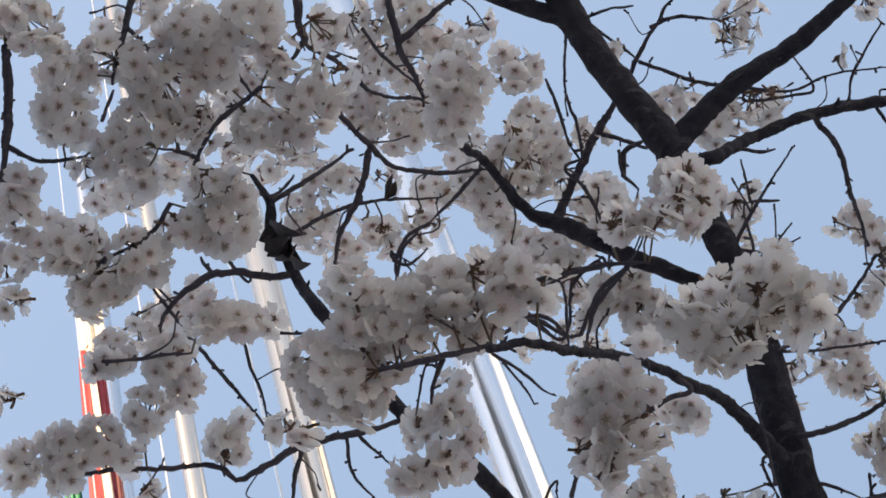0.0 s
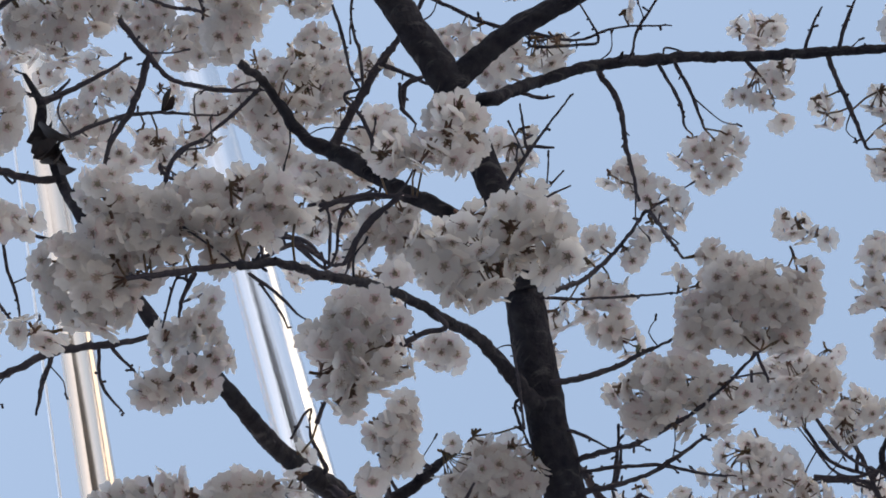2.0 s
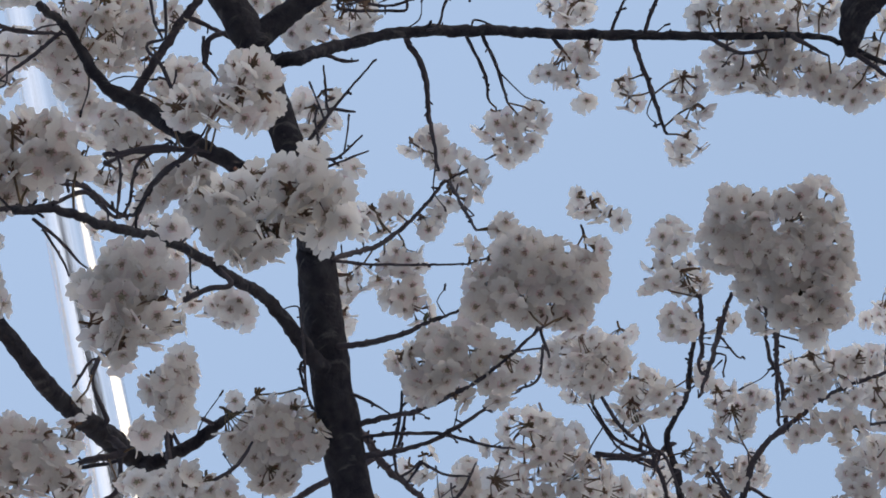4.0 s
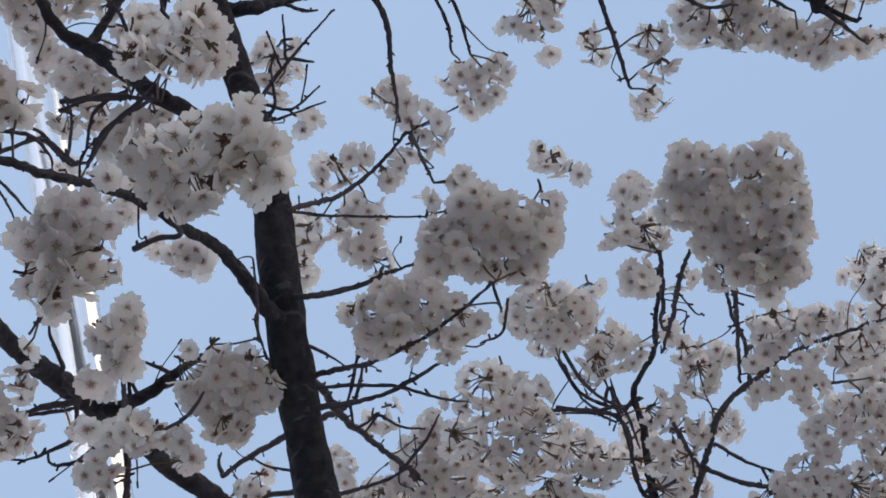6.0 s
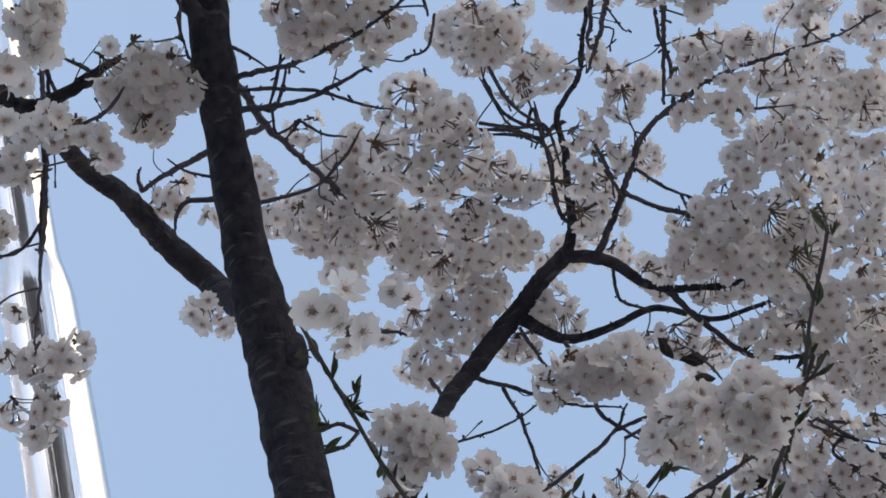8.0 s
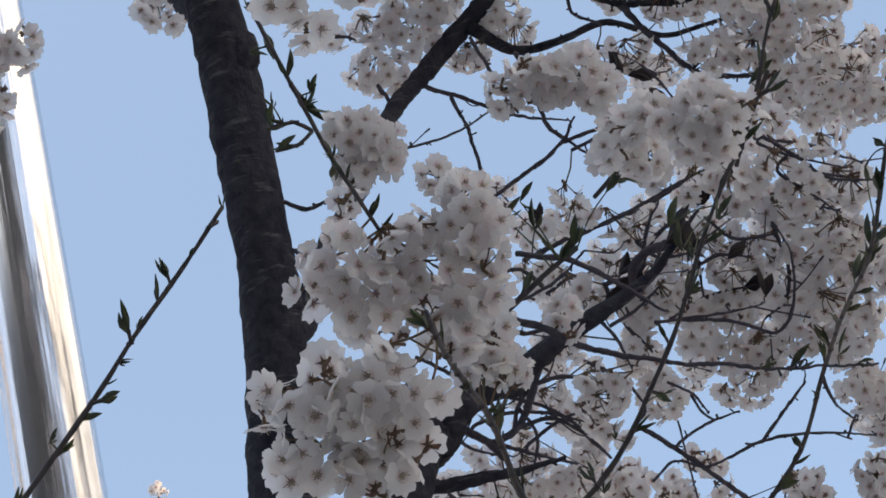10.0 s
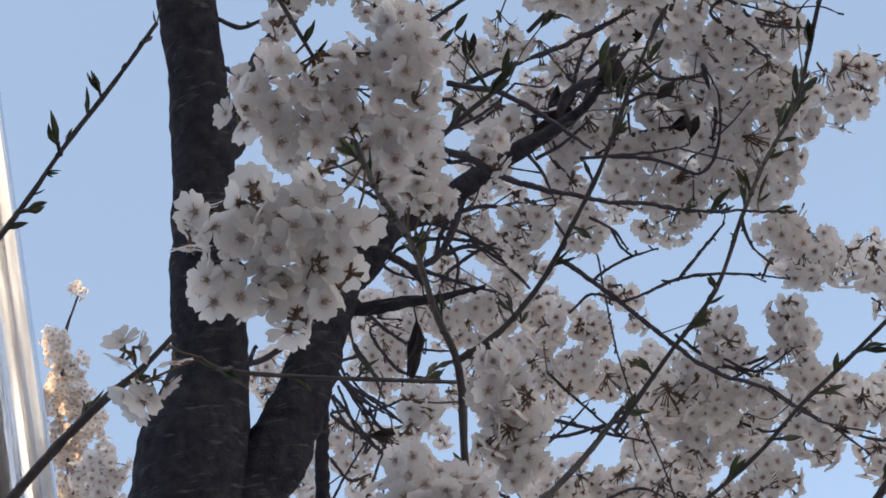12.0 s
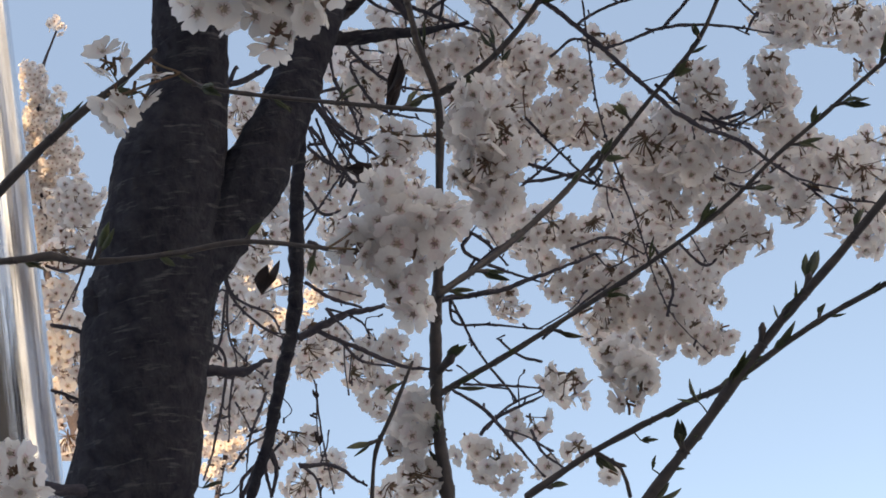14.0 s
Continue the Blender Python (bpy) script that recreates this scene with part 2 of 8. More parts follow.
flagpole(-2.00, 4.21, 4.4, 0.052, 0.040, 11.5, TINTED_METAL, "tall slim metal flagpole, its colour tinted with reflected gold", (-0.088, -0.042))
flagpole(-2.57, 4.72, 4.4, 0.066, 0.050, 11.2, STEEL, "tall pale metal flagpole carrying a furled red flag", (-0.055, -0.13))


def slack_cloth(x, y, top, length, width, folds, seed, deep=0.33, lean=0.0):
    """Vertices and faces of cloth that hangs slack in deep vertical folds."""
    rng = np.random.default_rng(seed)
    shift = rng.uniform(0, 6.28, 3)
    rows, cols = 34, 64
    verts, faces = [], []
    for i in range(rows):
        s = i / (rows - 1)
        for j in range(cols):
            a = j / (cols - 1) * 2 * math.pi
            fold = 1 + deep * math.sin(a * folds + 1.4 * s + shift[0]) + 0.15 * math.sin(a * (2 * folds - 1) + 3 * s + shift[1])
            w = width * (0.62 + 0.38 * s ** 0.7) * fold
            verts.append((x + math.cos(a) * w * 0.9 + lean * s, y + math.sin(a) * w * 0.55, top - length * s + 0.05 * math.sin(a * 3 + shift[2]) * s))
    for i in range(rows - 1):
        for j in range(cols - 1):
            k = i * cols + j
            faces.append((k, k + 1, k + cols + 1, k + cols))
    return verts, faces


red_flag = tagged(link_mesh("flag", *slack_cloth(-2.615, 4.66, 8.85, 1.95, 0.072, 7, 5), [FLAG_RED]), "furled red cloth flag hanging slack from its pole", "flag")
# Cream strip stands in for the sunlit highlight on the folds.
link_mesh("white_stripe", *slack_cloth(-2.590, 4.615, 8.80, 1.2, 0.020, 3, 6, 0.2, 0.02), [FLAG_WHITE], red_flag, "cream white stripe folded into the cloth")
link_mesh("white_field", *slack_cloth(-2.585, 4.66, 9.75, 1.0, 0.058, 5, 8), [FLAG_WHITE], red_flag, "cream white upper cloth bunched against the pole")
link_mesh("dark_edge_strip", *slack_cloth(-2.530, 4.63, 8.25, 1.4, 0.017, 3, 9, 0.2), [FLAG_DARK], red_flag, "dark crimson hem")
link_mesh("green_field", *slack_cloth(-2.79, 4.70, 8.06, 1.15, 0.05, 7, 5), [FLAG_GREEN], red_flag, "teal green lower fold of cloth")


# ---- cherry tree: wood ----
tree = tagged(new("cherry_tree"), "old cherry tree with dark bark in full white blossom", "tree")
rng = np.random.default_rng(11)
WOOD = []


def tree_trunk(points, knots):
    v, f = tube(smooth_path([(-0.17, 2.74, -0.05, points[0][3] * 1.35), (-0.26, 2.66, 1.0, points[0][3] * 1.1)] + points, 0.012), 44, 0.11, rng, 0.35)
    WOOD.append(smooth_path(points, 0.02))
    pieces = [(v, f)]
    axis = smooth_path(points, 0.02)[:, :3]
    for x, y, z, r in knots:        # swollen scars, half sunk in the bark
        near = axis[np.linalg.norm(axis - (x, y, z), axis=1).argmin()]
        x, y, z = np.array((x, y, z)) * 0.92 + near * 0.08
        bm = bmesh.new()
        bmesh.ops.create_icosphere(bm, subdivisions=3, radius=r)
        for q in bm.verts:
            q.co = Vector((x, y, z)) + Vector((q.co.x, q.co.y, q.co.z * 1.5)) * (0.95 + 0.5 * noise.noise(q.co * 34 + Vector((x, y, z)) * 9) + 0.2 * noise.noise(q.co * 120))
        bm.verts.index_update()
        pieces.append(([tuple(q.co) for q in bm.verts], [tuple(q.index for q in face.verts) for face in bm.faces]))
        bm.free()
    v, f = join(pieces)
    link_mesh("trunk", v, f, [BARK], tree, "dark rough trunk with pale horizontal marks")


def limb(kind, points):
    thick = max(p[3] for p in points)
    step = max(0.005, min(0.007, thick * 0.6))
    known = np.vstack(WOOD)
    gaps = [np.linalg.norm(known[:, :3] - np.array(p[:3]), axis=1) - known[:, 3] for p in (points[0], points[-1])]
    j, k = gaps[0].argmin(), gaps[1].argmin()
    if gaps[0][j] <= gaps[1][k]:       # the end next to older wood grows out of it
        if 0 < gaps[0][j] < 0.04:
            points = [(*known[j, :3], points[0][3])] + list(points)
    elif 0 < gaps[1][k] < 0.03:
        points = list(points) + [(*known[k, :3], points[-1][3])]
    path = smooth_path(points, step)
    n = len(path)
    if thick < 0.009:
        path[:, 3] *= np.interp(np.arange(n) / n, (0, 0.6, 1), (0.92, 0.85, 0.5))
    if thick < 0.012:       # thin wood wanders a little
        sway = rng.normal(size=(n, 3))
        for k in range(1, n):
            sway[k] += sway[k - 1] * 0.82
        path[1:-1, :3] += sway[1:-1] * min(0.0007, thick * 0.12)
    sides = 18 if thick > 0.012 else 8 if thick > 0.004 else 6
    pieces = [tube(path, sides, 0.22 if thick < 0.012 else 0.14, rng, 1.0 if thick < 0.009 else 0.4)]
    # short flowering spurs and buds along the wood
    length = np.linalg.norm(np.diff(path[:, :3], axis=0), axis=1).sum()
    for _ in range(int(length / 0.020)):
        i = rng.integers(1, n)
        way = rng.normal(size=3) + (0, 0, 0.3)
        w = way / np.linalg.norm(way)
        r = path[i, 3]
        long = rng.random() < 0.4
        pieces.append(cone_stub(path[i, :3] + w * r * 0.6, w, rng.uniform(0.005, 0.013) if long else rng.uniform(0.0025, 0.005), rng.uniform(0.0012, 0.0024)))
    if 0.0022 < thick < 0.016:  # fine side twigs
        for _ in range(int(length / 0.22 + rng.random())):
            i = rng.integers(n // 5, n)
            w = rng.normal(size=3) + np.gradient(path[:, :3], axis=0)[i] / step
            w /= np.linalg.norm(w)
            side = rng.normal(size=3) * 0.012
            run, r0 = rng.uniform(0.03, 0.085), rng.uniform(0.0010, 0.0017)
            a = path[i, :3]
            fine = smooth_path([(*a, r0), (*(a + w * run * 0.5 + side), r0 * 0.9), (*(a + w * run + side * 0.5), r0 * 0.7)], 0.008)
            pieces.append(tube(fine, 5, 0.25, rng))
            pieces.append(cone_stub(fine[-1, :3], w, 0.008, 0.0018))
    v, f = join(pieces)
    WOOD.append(path)
    link_mesh(kind, v, f, [BARK if thick > 0.009 else TWIG], tree)


def onto_wood(place, half):
    """The leaf's place and its stalk: a near foot is moved onto the wood, a farther one hangs from it by a thin stalk."""
    known = np.vstack(WOOD)[:, :3]
    foot = np.array(place) - half
    gap = np.linalg.norm(known - foot, axis=1)
    j = gap.argmin()
    if gap[j] < 0.012 or gap[j] > 0.09:
        return known[j] + half, []
    mid = (known[j] + foot) / 2 + (0, 0, 0.08 * gap[j])
    return np.array(place), [tube(smooth_path([(*known[j], 0.0011), (*mid, 0.0010), (*foot, 0.0008)], 0.008), 5, 0.2, rng)]


def blade(base, way, side, length, width, curl):
    """One folded leaf blade with thickness."""
    n = np.cross(way, side)
    verts, faces = [], []
    rows = ((0, 0.08), (0.2, 0.55), (0.45, 1.0), (0.7, 0.8), (0.9, 0.35), (1.0, 0.04))
    for layer in (0.0, 0.0006):
        for s, w in rows:
            c = base + way * length * s + n * (curl * length * s * s + layer)
            verts += [c - side * width * w + n * width * w * 0.7, c, c + side * width * w + n * width * w * 0.7]
    k = len(rows) * 3
    for i in range(len(rows) - 1):
        for j in range(2):
            a = i * 3 + j
            faces += [(a, a + 1, a + 4, a + 3), (k + a, k + a + 3, k + a + 4, k + a + 1)]
        a = i * 3
        faces += [(a, a + 3, k + a + 3, k + a), (a + 2, k + a + 2, k + a + 5, a + 5)]
    return verts, faces


def shoot(points):
    path = smooth_path(points, 0.012)
    pieces = [tube(path, 7, 0.15, rng)]
    along = (path[-1, :3] - path[0, :3]) / np.linalg.norm(path[-1, :3] - path[0, :3])
    tips = []
    for i in range(2, len(path) - 1, 6):        # swollen nodes, each with a pointed bud that leans forward
        way = rng.normal(size=3) * 0.55 + along
        way /= np.linalg.norm(way)
        size = rng.uniform(0.8, 1.3) * min(2.2, max(1.0, path[i, 3] / 0.0036))
        pieces.append(cone_stub(path[i, :3] - along * 0.004, along, 0.009, path[i, 3] * 1.15, 7))
        pieces.append(cone_stub(path[i, :3], way, 0.015 * size, 0.0024 * size, 6))
        if rng.random() < 0.9:
            clump = []
            for _ in range(int(rng.integers(2, 5))):
                d = way + rng.normal(size=3) * 0.15
                d /= np.linalg.norm(d)
                side = np.cross(d, rng.normal(size=3))
                side /= np.linalg.norm(side)
                clump.append(blade(path[i, :3] + way * 0.008 * size, d, side, rng.uniform(0.020, 0.034) * min(size, 1.4), rng.uniform(0.0030, 0.0042) * min(size, 1.6), rng.uniform(-0.2, 0.3)))
            tips.append(join(clump))
    v, f = join(pieces)
    WOOD.append(path)
    twig = link_mesh("young_shoot", v, f, [SHOOT], tree, "slender brown young shoot with opening buds")
    for v, f in tips:
        link_mesh("leaf_tip", v, f, [LEAF], twig, "green leaf tip breaking from its bud")


def leaf_tuft(place, way, length):
    place, pieces = onto_wood(place, np.array(way) * length * 0.5)
    w = np.array(way) / np.linalg.norm(way)
    for i in range(int(rng.integers(2, 5))):
        d = w + rng.normal(size=3) * (0.12 if i == 0 else 0.38)
        d /= np.linalg.norm(d)
        s = np.cross(d, rng.normal(size=3))
        s /= np.linalg.norm(s)
        size = length * (1.0 if i == 0 else rng.uniform(0.45, 0.85))
        pieces.append(blade(np.array(place) - w * length * 0.5, d, s, size, size * rng.uniform(0.10, 0.165), rng.uniform(-0.2, 0.25)))
    v, f = join(pieces)
    link_mesh("leaf_tuft", v, f, [LEAF], tree, "small folded green leaves just opening")


def dead_leaf(place, way, length, wide=0.27):
    place, pieces = onto_wood(place, np.array(way) * length * 0.5)
    w = np.array(way) / np.linalg.norm(way)
    s = np.cross(w, rng.normal(size=3))
    s /= np.linalg.norm(s)
    v, f = join(pieces + [blade(np.array(place) - w * length * 0.5, w, s, length, length * wide, 0.45), blade(np.array(place) - w * length * 0.45, w, np.cross(w, s), length * 0.8, length * wide * 0.8, -0.4)])
    link_mesh("withered_leaf", v, f, [DEAD], tree, "curled dark brown withered leaf")


TRUNK = [(-0.367, 2.536, 1.966, 0.0771), (-0.352, 2.52, 2.054, 0.0729), (-0.324, 2.487, 2.194, 0.0757), (-0.291, 2.459, 2.299, 0.08), (-0.246, 2.423, 2.415, 0.07), (-0.208, 2.41, 2.51, 0.049), (-0.182, 2.36, 2.625, 0.0446), (-0.149, 2.309, 2.773, 0.0392), (-0.131, 2.254, 2.909, 0.0366), (-0.117, 2.205, 3.105, 0.0401), (-0.109, 2.128, 3.229, 0.0314), (-0.096, 2.073, 3.286, 0.0287), (-0.068, 1.95, 3.391, 0.0279), (-0.042, 1.856, 3.456, 0.0272), (-0.006, 1.752, 3.531, 0.0247), (-0.001, 1.721, 3.515, 0.0214), (0.012, 1.622, 3.54, 0.0194), (0.016, 1.558, 3.573, 0.0186), (0.018, 1.497, 3.617, 0.02)]
LEFT_LIMB = [(-0.156, 2.383, 3.341, 0.0178), (-0.215, 2.495, 3.522, 0.0216), (-0.263, 2.433, 3.583, 0.0208), (-0.287, 2.288, 3.573, 0.017), (-0.319, 2.204, 3.572, 0.0144), (-0.324, 2.094, 3.537, 0.014), (-0.361, 1.962, 3.522, 0.0156), (-0.364, 1.939, 3.516, 0.0169), (-0.383, 1.76, 3.452, 0.012), (-0.395, 1.617, 3.444, 0.0106), (-0.436, 1.556, 3.508, 0.01), (-0.47, 1.452, 3.643, 0.0085), (-0.485, 1.435, 3.713, 0.0078), (-0.481, 1.394, 3.741, 0.0078), (-0.479, 1.366, 3.76, 0.0088), (-0.465, 1.346, 3.776, 0.0059), (-0.466, 1.308, 3.798, 0.003)]
FORKED_LIMB = [(-0.121, 2.37, 2.795, 0.0178), (-0.079, 2.457, 2.951, 0.0126), (-0.007, 2.548, 3.097, 0.0124), (0.05, 2.738, 3.328, 0.0144), (0.14, 2.783, 3.437, 0.0167), (0.213, 2.779, 3.491, 0.0169), (0.275, 2.727, 3.506, 0.0149), (0.324, 2.669, 3.494, 0.0137)]
KNOTS = [(-0.361, 2.436, 2.265, 0.0213), (-0.39, 2.472, 2.127, 0.0241), (-0.093, 2.19, 3.109, 0.0223)]
tree_trunk(TRUNK, KNOTS)
limb("limb", LEFT_LIMB)
limb("limb", FORKED_LIMB)
limb("limb", [(0.022, 1.486, 3.61, 0.0243), (0.014, 1.446, 3.639, 0.0214), (0.001, 1.378, 3.686, 0.0193), (-0.005, 1.31, 3.73, 0.0186), (-0.003, 1.247, 3.767, 0.0186)])
limb("limb", [(-0.006, 1.312, 3.728, 0.0129), (-0.042, 1.28, 3.747, 0.0107), (-0.081, 1.241, 3.769, 0.0086), (-0.113, 1.202, 3.789, 0.0064)])
limb("limb", [(0.021, 1.481, 3.614, 0.0171), (0.058, 1.47, 3.621, 0.0157), (0.127, 1.456, 3.629, 0.0143), (0.209, 1.449, 3.626, 0.0121), (0.276, 1.435, 3.628, 0.0107), (0.334, 1.421, 3.63, 0.0086)])
limb("limb", [(0.019, 1.539, 3.649, 0.0102), (0.069, 1.548, 3.643, 0.0095), (0.131, 1.611, 3.72, 0.0083), (0.254, 1.673, 3.756, 0.0078), (0.4, 1.738, 3.741, 0.0071), (0.509, 1.777, 3.716, 0.0071), (0.623, 1.826, 3.704, 0.0056), (0.708, 1.84, 3.668, 0.0048), (0.762, 1.854, 3.639, 0.004), (0.819, 1.889, 3.588, 0.0032)])
# Unidentified dark shape at the branch tip, built as a thick stub.
limb("limb", [(0.847, 1.787, 3.64, 0.0272), (0.803, 1.812, 3.634, 0.024), (0.781, 1.84, 3.618, 0.016), (0.77, 1.858, 3.606, 0.0072)])
limb("branch", [(0.771, 1.855, 3.608, 0.0048), (0.788, 1.87, 3.589, 0.004), (0.816, 1.901, 3.55, 0.0032)])
limb("branch", [(-0.5, 1.418, 3.721, 0.0059), (-0.535, 1.393, 3.729, 0.0059), (-0.58, 1.368, 3.734, 0.0059), (-0.631, 1.364, 3.722, 0.0052), (-0.665, 1.377, 3.703, 0.0037), (-0.665, 1.395, 3.691, 0.003)])
limb("branch", [(-0.574, 1.372, 3.733, 0.0045), (-0.577, 1.352, 3.745, 0.003), (-0.576, 1.345, 3.749, 0.0022)])
limb("branch", [(-0.647, 1.331, 3.738, 0.0022), (-0.641, 1.4, 3.695, 0.003), (-0.627, 1.465, 3.654, 0.0037), (-0.615, 1.538, 3.604, 0.003)])
limb("branch", [(-0.809, 1.381, 3.521, 0.0029), (-0.744, 1.421, 3.517, 0.0036), (-0.668, 1.469, 3.509, 0.0043), (-0.65, 1.497, 3.494, 0.0043), (-0.575, 1.509, 3.509, 0.0064), (-0.507, 1.534, 3.508, 0.0064), (-0.449, 1.555, 3.505, 0.005), (-0.374, 1.565, 3.513, 0.0043)])
limb("branch", [(-0.57, 1.515, 3.505, 0.0043), (-0.594, 1.532, 3.484, 0.0036), (-0.613, 1.551, 3.462, 0.0029)])
limb("branch", [(-0.513, 1.536, 3.505, 0.0029), (-0.528, 1.562, 3.479, 0.0029), (-0.519, 1.599, 3.451, 0.0021)])
limb("branch", [(-0.498, 1.544, 3.502, 0.0029), (-0.479, 1.588, 3.471, 0.0021)])
limb("branch", [(-0.358, 1.231, 3.2, 0.0029), (-0.319, 1.245, 3.197, 0.0041), (-0.285, 1.256, 3.195, 0.0041), (-0.245, 1.269, 3.192, 0.0041)])
limb("branch", [(-0.302, 1.286, 3.232, 0.003), (-0.324, 1.298, 3.218, 0.003), (-0.337, 1.31, 3.206, 0.0024)])
limb("branch", [(-0.321, 1.282, 3.232, 0.0018), (-0.343, 1.298, 3.214, 0.0018), (-0.357, 1.31, 3.202, 0.0018)])
limb("branch", [(-0.328, 1.31, 3.822, 0.0045), (-0.317, 1.356, 3.795, 0.0045), (-0.301, 1.395, 3.773, 0.0037), (-0.254, 1.429, 3.757, 0.003), (-0.195, 1.457, 3.744, 0.0022)])
limb("branch", [(-0.316, 1.361, 3.793, 0.0052), (-0.356, 1.396, 3.764, 0.0052), (-0.404, 1.419, 3.741, 0.0045), (-0.439, 1.448, 3.714, 0.0037)])
limb("branch", [(-0.272, 1.075, 3.729, 0.0069), (-0.292, 1.126, 3.7, 0.0055), (-0.271, 1.166, 3.68, 0.0034), (-0.254, 1.21, 3.657, 0.0034), (-0.208, 1.249, 3.639, 0.0034)])
limb("branch", [(-0.292, 1.126, 3.7, 0.0041), (-0.318, 1.134, 3.691, 0.0027), (-0.334, 1.138, 3.686, 0.0021)])
limb("branch", [(-0.179, 1.129, 3.711, 0.0055), (-0.198, 1.184, 3.678, 0.0055), (-0.203, 1.219, 3.658, 0.0048), (-0.208, 1.246, 3.64, 0.0041)])
limb("branch", [(-0.198, 1.184, 3.678, 0.0048), (-0.15, 1.179, 3.685, 0.0041), (-0.092, 1.177, 3.69, 0.0034)])
limb("branch", [(-0.246, 1.246, 3.869, 0.003), (-0.24, 1.286, 3.847, 0.003), (-0.221, 1.334, 3.821, 0.003)])
limb("branch", [(-0.421, 0.956, 3.705, 0.0047), (-0.462, 0.985, 3.683, 0.0047), (-0.502, 1.021, 3.656, 0.0034)])
limb("branch", [(-0.454, 0.98, 3.687, 0.0034), (-0.445, 1.021, 3.67, 0.002)])
limb("branch", [(-0.579, 0.92, 3.683, 0.006), (-0.609, 0.969, 3.652, 0.0067), (-0.64, 1.003, 3.627, 0.006), (-0.67, 1.037, 3.6, 0.0047)])
limb("branch", [(-0.638, 1.004, 3.627, 0.004), (-0.617, 1.036, 3.617, 0.0034), (-0.572, 1.062, 3.617, 0.0027)])
limb("branch", [(-0.359, 1.116, 3.637, 0.0034), (-0.418, 1.117, 3.625, 0.0034), (-0.456, 1.13, 3.609, 0.0034), (-0.477, 1.141, 3.599, 0.0034)])
limb("branch", [(-0.464, 1.135, 3.605, 0.0034), (-0.482, 1.115, 3.612, 0.0027), (-0.497, 1.102, 3.615, 0.002)])
limb("branch", [(-0.518, 1.154, 3.58, 0.0034), (-0.561, 1.166, 3.562, 0.0034), (-0.623, 1.156, 3.549, 0.0034)])
limb("branch", [(-0.454, 1.345, 3.778, 0.0045), (-0.395, 1.351, 3.786, 0.0037), (-0.337, 1.352, 3.795, 0.003)])
limb("branch", [(-0.521, 1.35, 3.879, 0.0023), (-0.476, 1.39, 3.865, 0.0031), (-0.436, 1.388, 3.875, 0.0031)])
limb("branch", [(-0.485, 1.441, 3.831, 0.0031), (-0.441, 1.445, 3.838, 0.0031), (-0.377, 1.46, 3.839, 0.0031), (-0.281, 1.507, 3.822, 0.0023)])
limb("limb", [(-0.202, 1.329, 3.648, 0.0052), (-0.195, 1.457, 3.744, 0.006), (-0.183, 1.513, 3.707, 0.0088), (-0.15, 1.552, 3.681, 0.0116), (-0.101, 1.574, 3.604, 0.0117), (-0.058, 1.618, 3.57, 0.0109), (-0.014, 1.669, 3.528, 0.0117)])
limb("branch", [(-0.157, 1.568, 3.73, 0.0083), (-0.105, 1.541, 3.753, 0.0068), (-0.047, 1.509, 3.778, 0.0068), (-0.014, 1.497, 3.787, 0.0053), (0.046, 1.465, 3.808, 0.0045), (0.121, 1.429, 3.828, 0.0038)])
limb("branch", [(-0.052, 1.516, 3.773, 0.0038), (-0.024, 1.538, 3.758, 0.0038), (-0.006, 1.556, 3.745, 0.0038)])
limb("branch", [(-0.039, 1.513, 3.714, 0.003), (-0.051, 1.538, 3.696, 0.003), (-0.043, 1.559, 3.68, 0.003)])
limb("branch", [(0.043, 1.498, 3.846, 0.0031), (0.094, 1.548, 3.81, 0.0031), (0.142, 1.578, 3.787, 0.0031), (0.198, 1.606, 3.761, 0.0023), (0.26, 1.612, 3.75, 0.0023), (0.32, 1.63, 3.729, 0.0023)])
limb("branch", [(0.139, 1.594, 3.775, 0.0023), (0.194, 1.612, 3.758, 0.0023), (0.225, 1.615, 3.752, 0.0023), (0.222, 1.571, 3.785, 0.0023)])
limb("branch", [(0.254, 1.644, 3.727, 0.0023), (0.279, 1.62, 3.742, 0.0023), (0.343, 1.584, 3.759, 0.0023)])
limb("branch", [(-0.074, 1.406, 3.786, 0.0022), (-0.081, 1.445, 3.76, 0.003), (-0.091, 1.483, 3.734, 0.003)])
limb("branch", [(-0.022, 1.375, 3.807, 0.0022), (-0.057, 1.422, 3.776, 0.0022), (-0.069, 1.466, 3.746, 0.003), (-0.086, 1.5, 3.722, 0.003)])
limb("branch", [(0.013, 1.319, 3.724, 0.0021), (0.043, 1.323, 3.721, 0.0021), (0.069, 1.333, 3.714, 0.0021)])
limb("branch", [(-0.112, 1.5, 3.72, 0.0022), (-0.102, 1.534, 3.697, 0.003), (-0.11, 1.591, 3.653, 0.003)])
limb("branch", [(-0.234, 1.349, 3.322, 0.0025), (-0.199, 1.368, 3.312, 0.0031), (-0.187, 1.391, 3.294, 0.0025), (-0.191, 1.405, 3.282, 0.0019)])
limb("branch", [(-0.183, 1.469, 3.489, 0.0027), (-0.127, 1.481, 3.484, 0.0034), (-0.073, 1.504, 3.468, 0.0034)])
limb("branch", [(-0.18, 1.486, 3.476, 0.0021), (-0.204, 1.523, 3.444, 0.0027)])
limb("branch", [(-0.099, 1.498, 3.473, 0.0034), (-0.148, 1.508, 3.461, 0.0041), (-0.184, 1.533, 3.437, 0.0041)])
limb("branch", [(-0.28, 1.431, 3.379, 0.0026), (-0.262, 1.458, 3.36, 0.0026), (-0.25, 1.484, 3.339, 0.002), (-0.24, 1.495, 3.331, 0.002)])
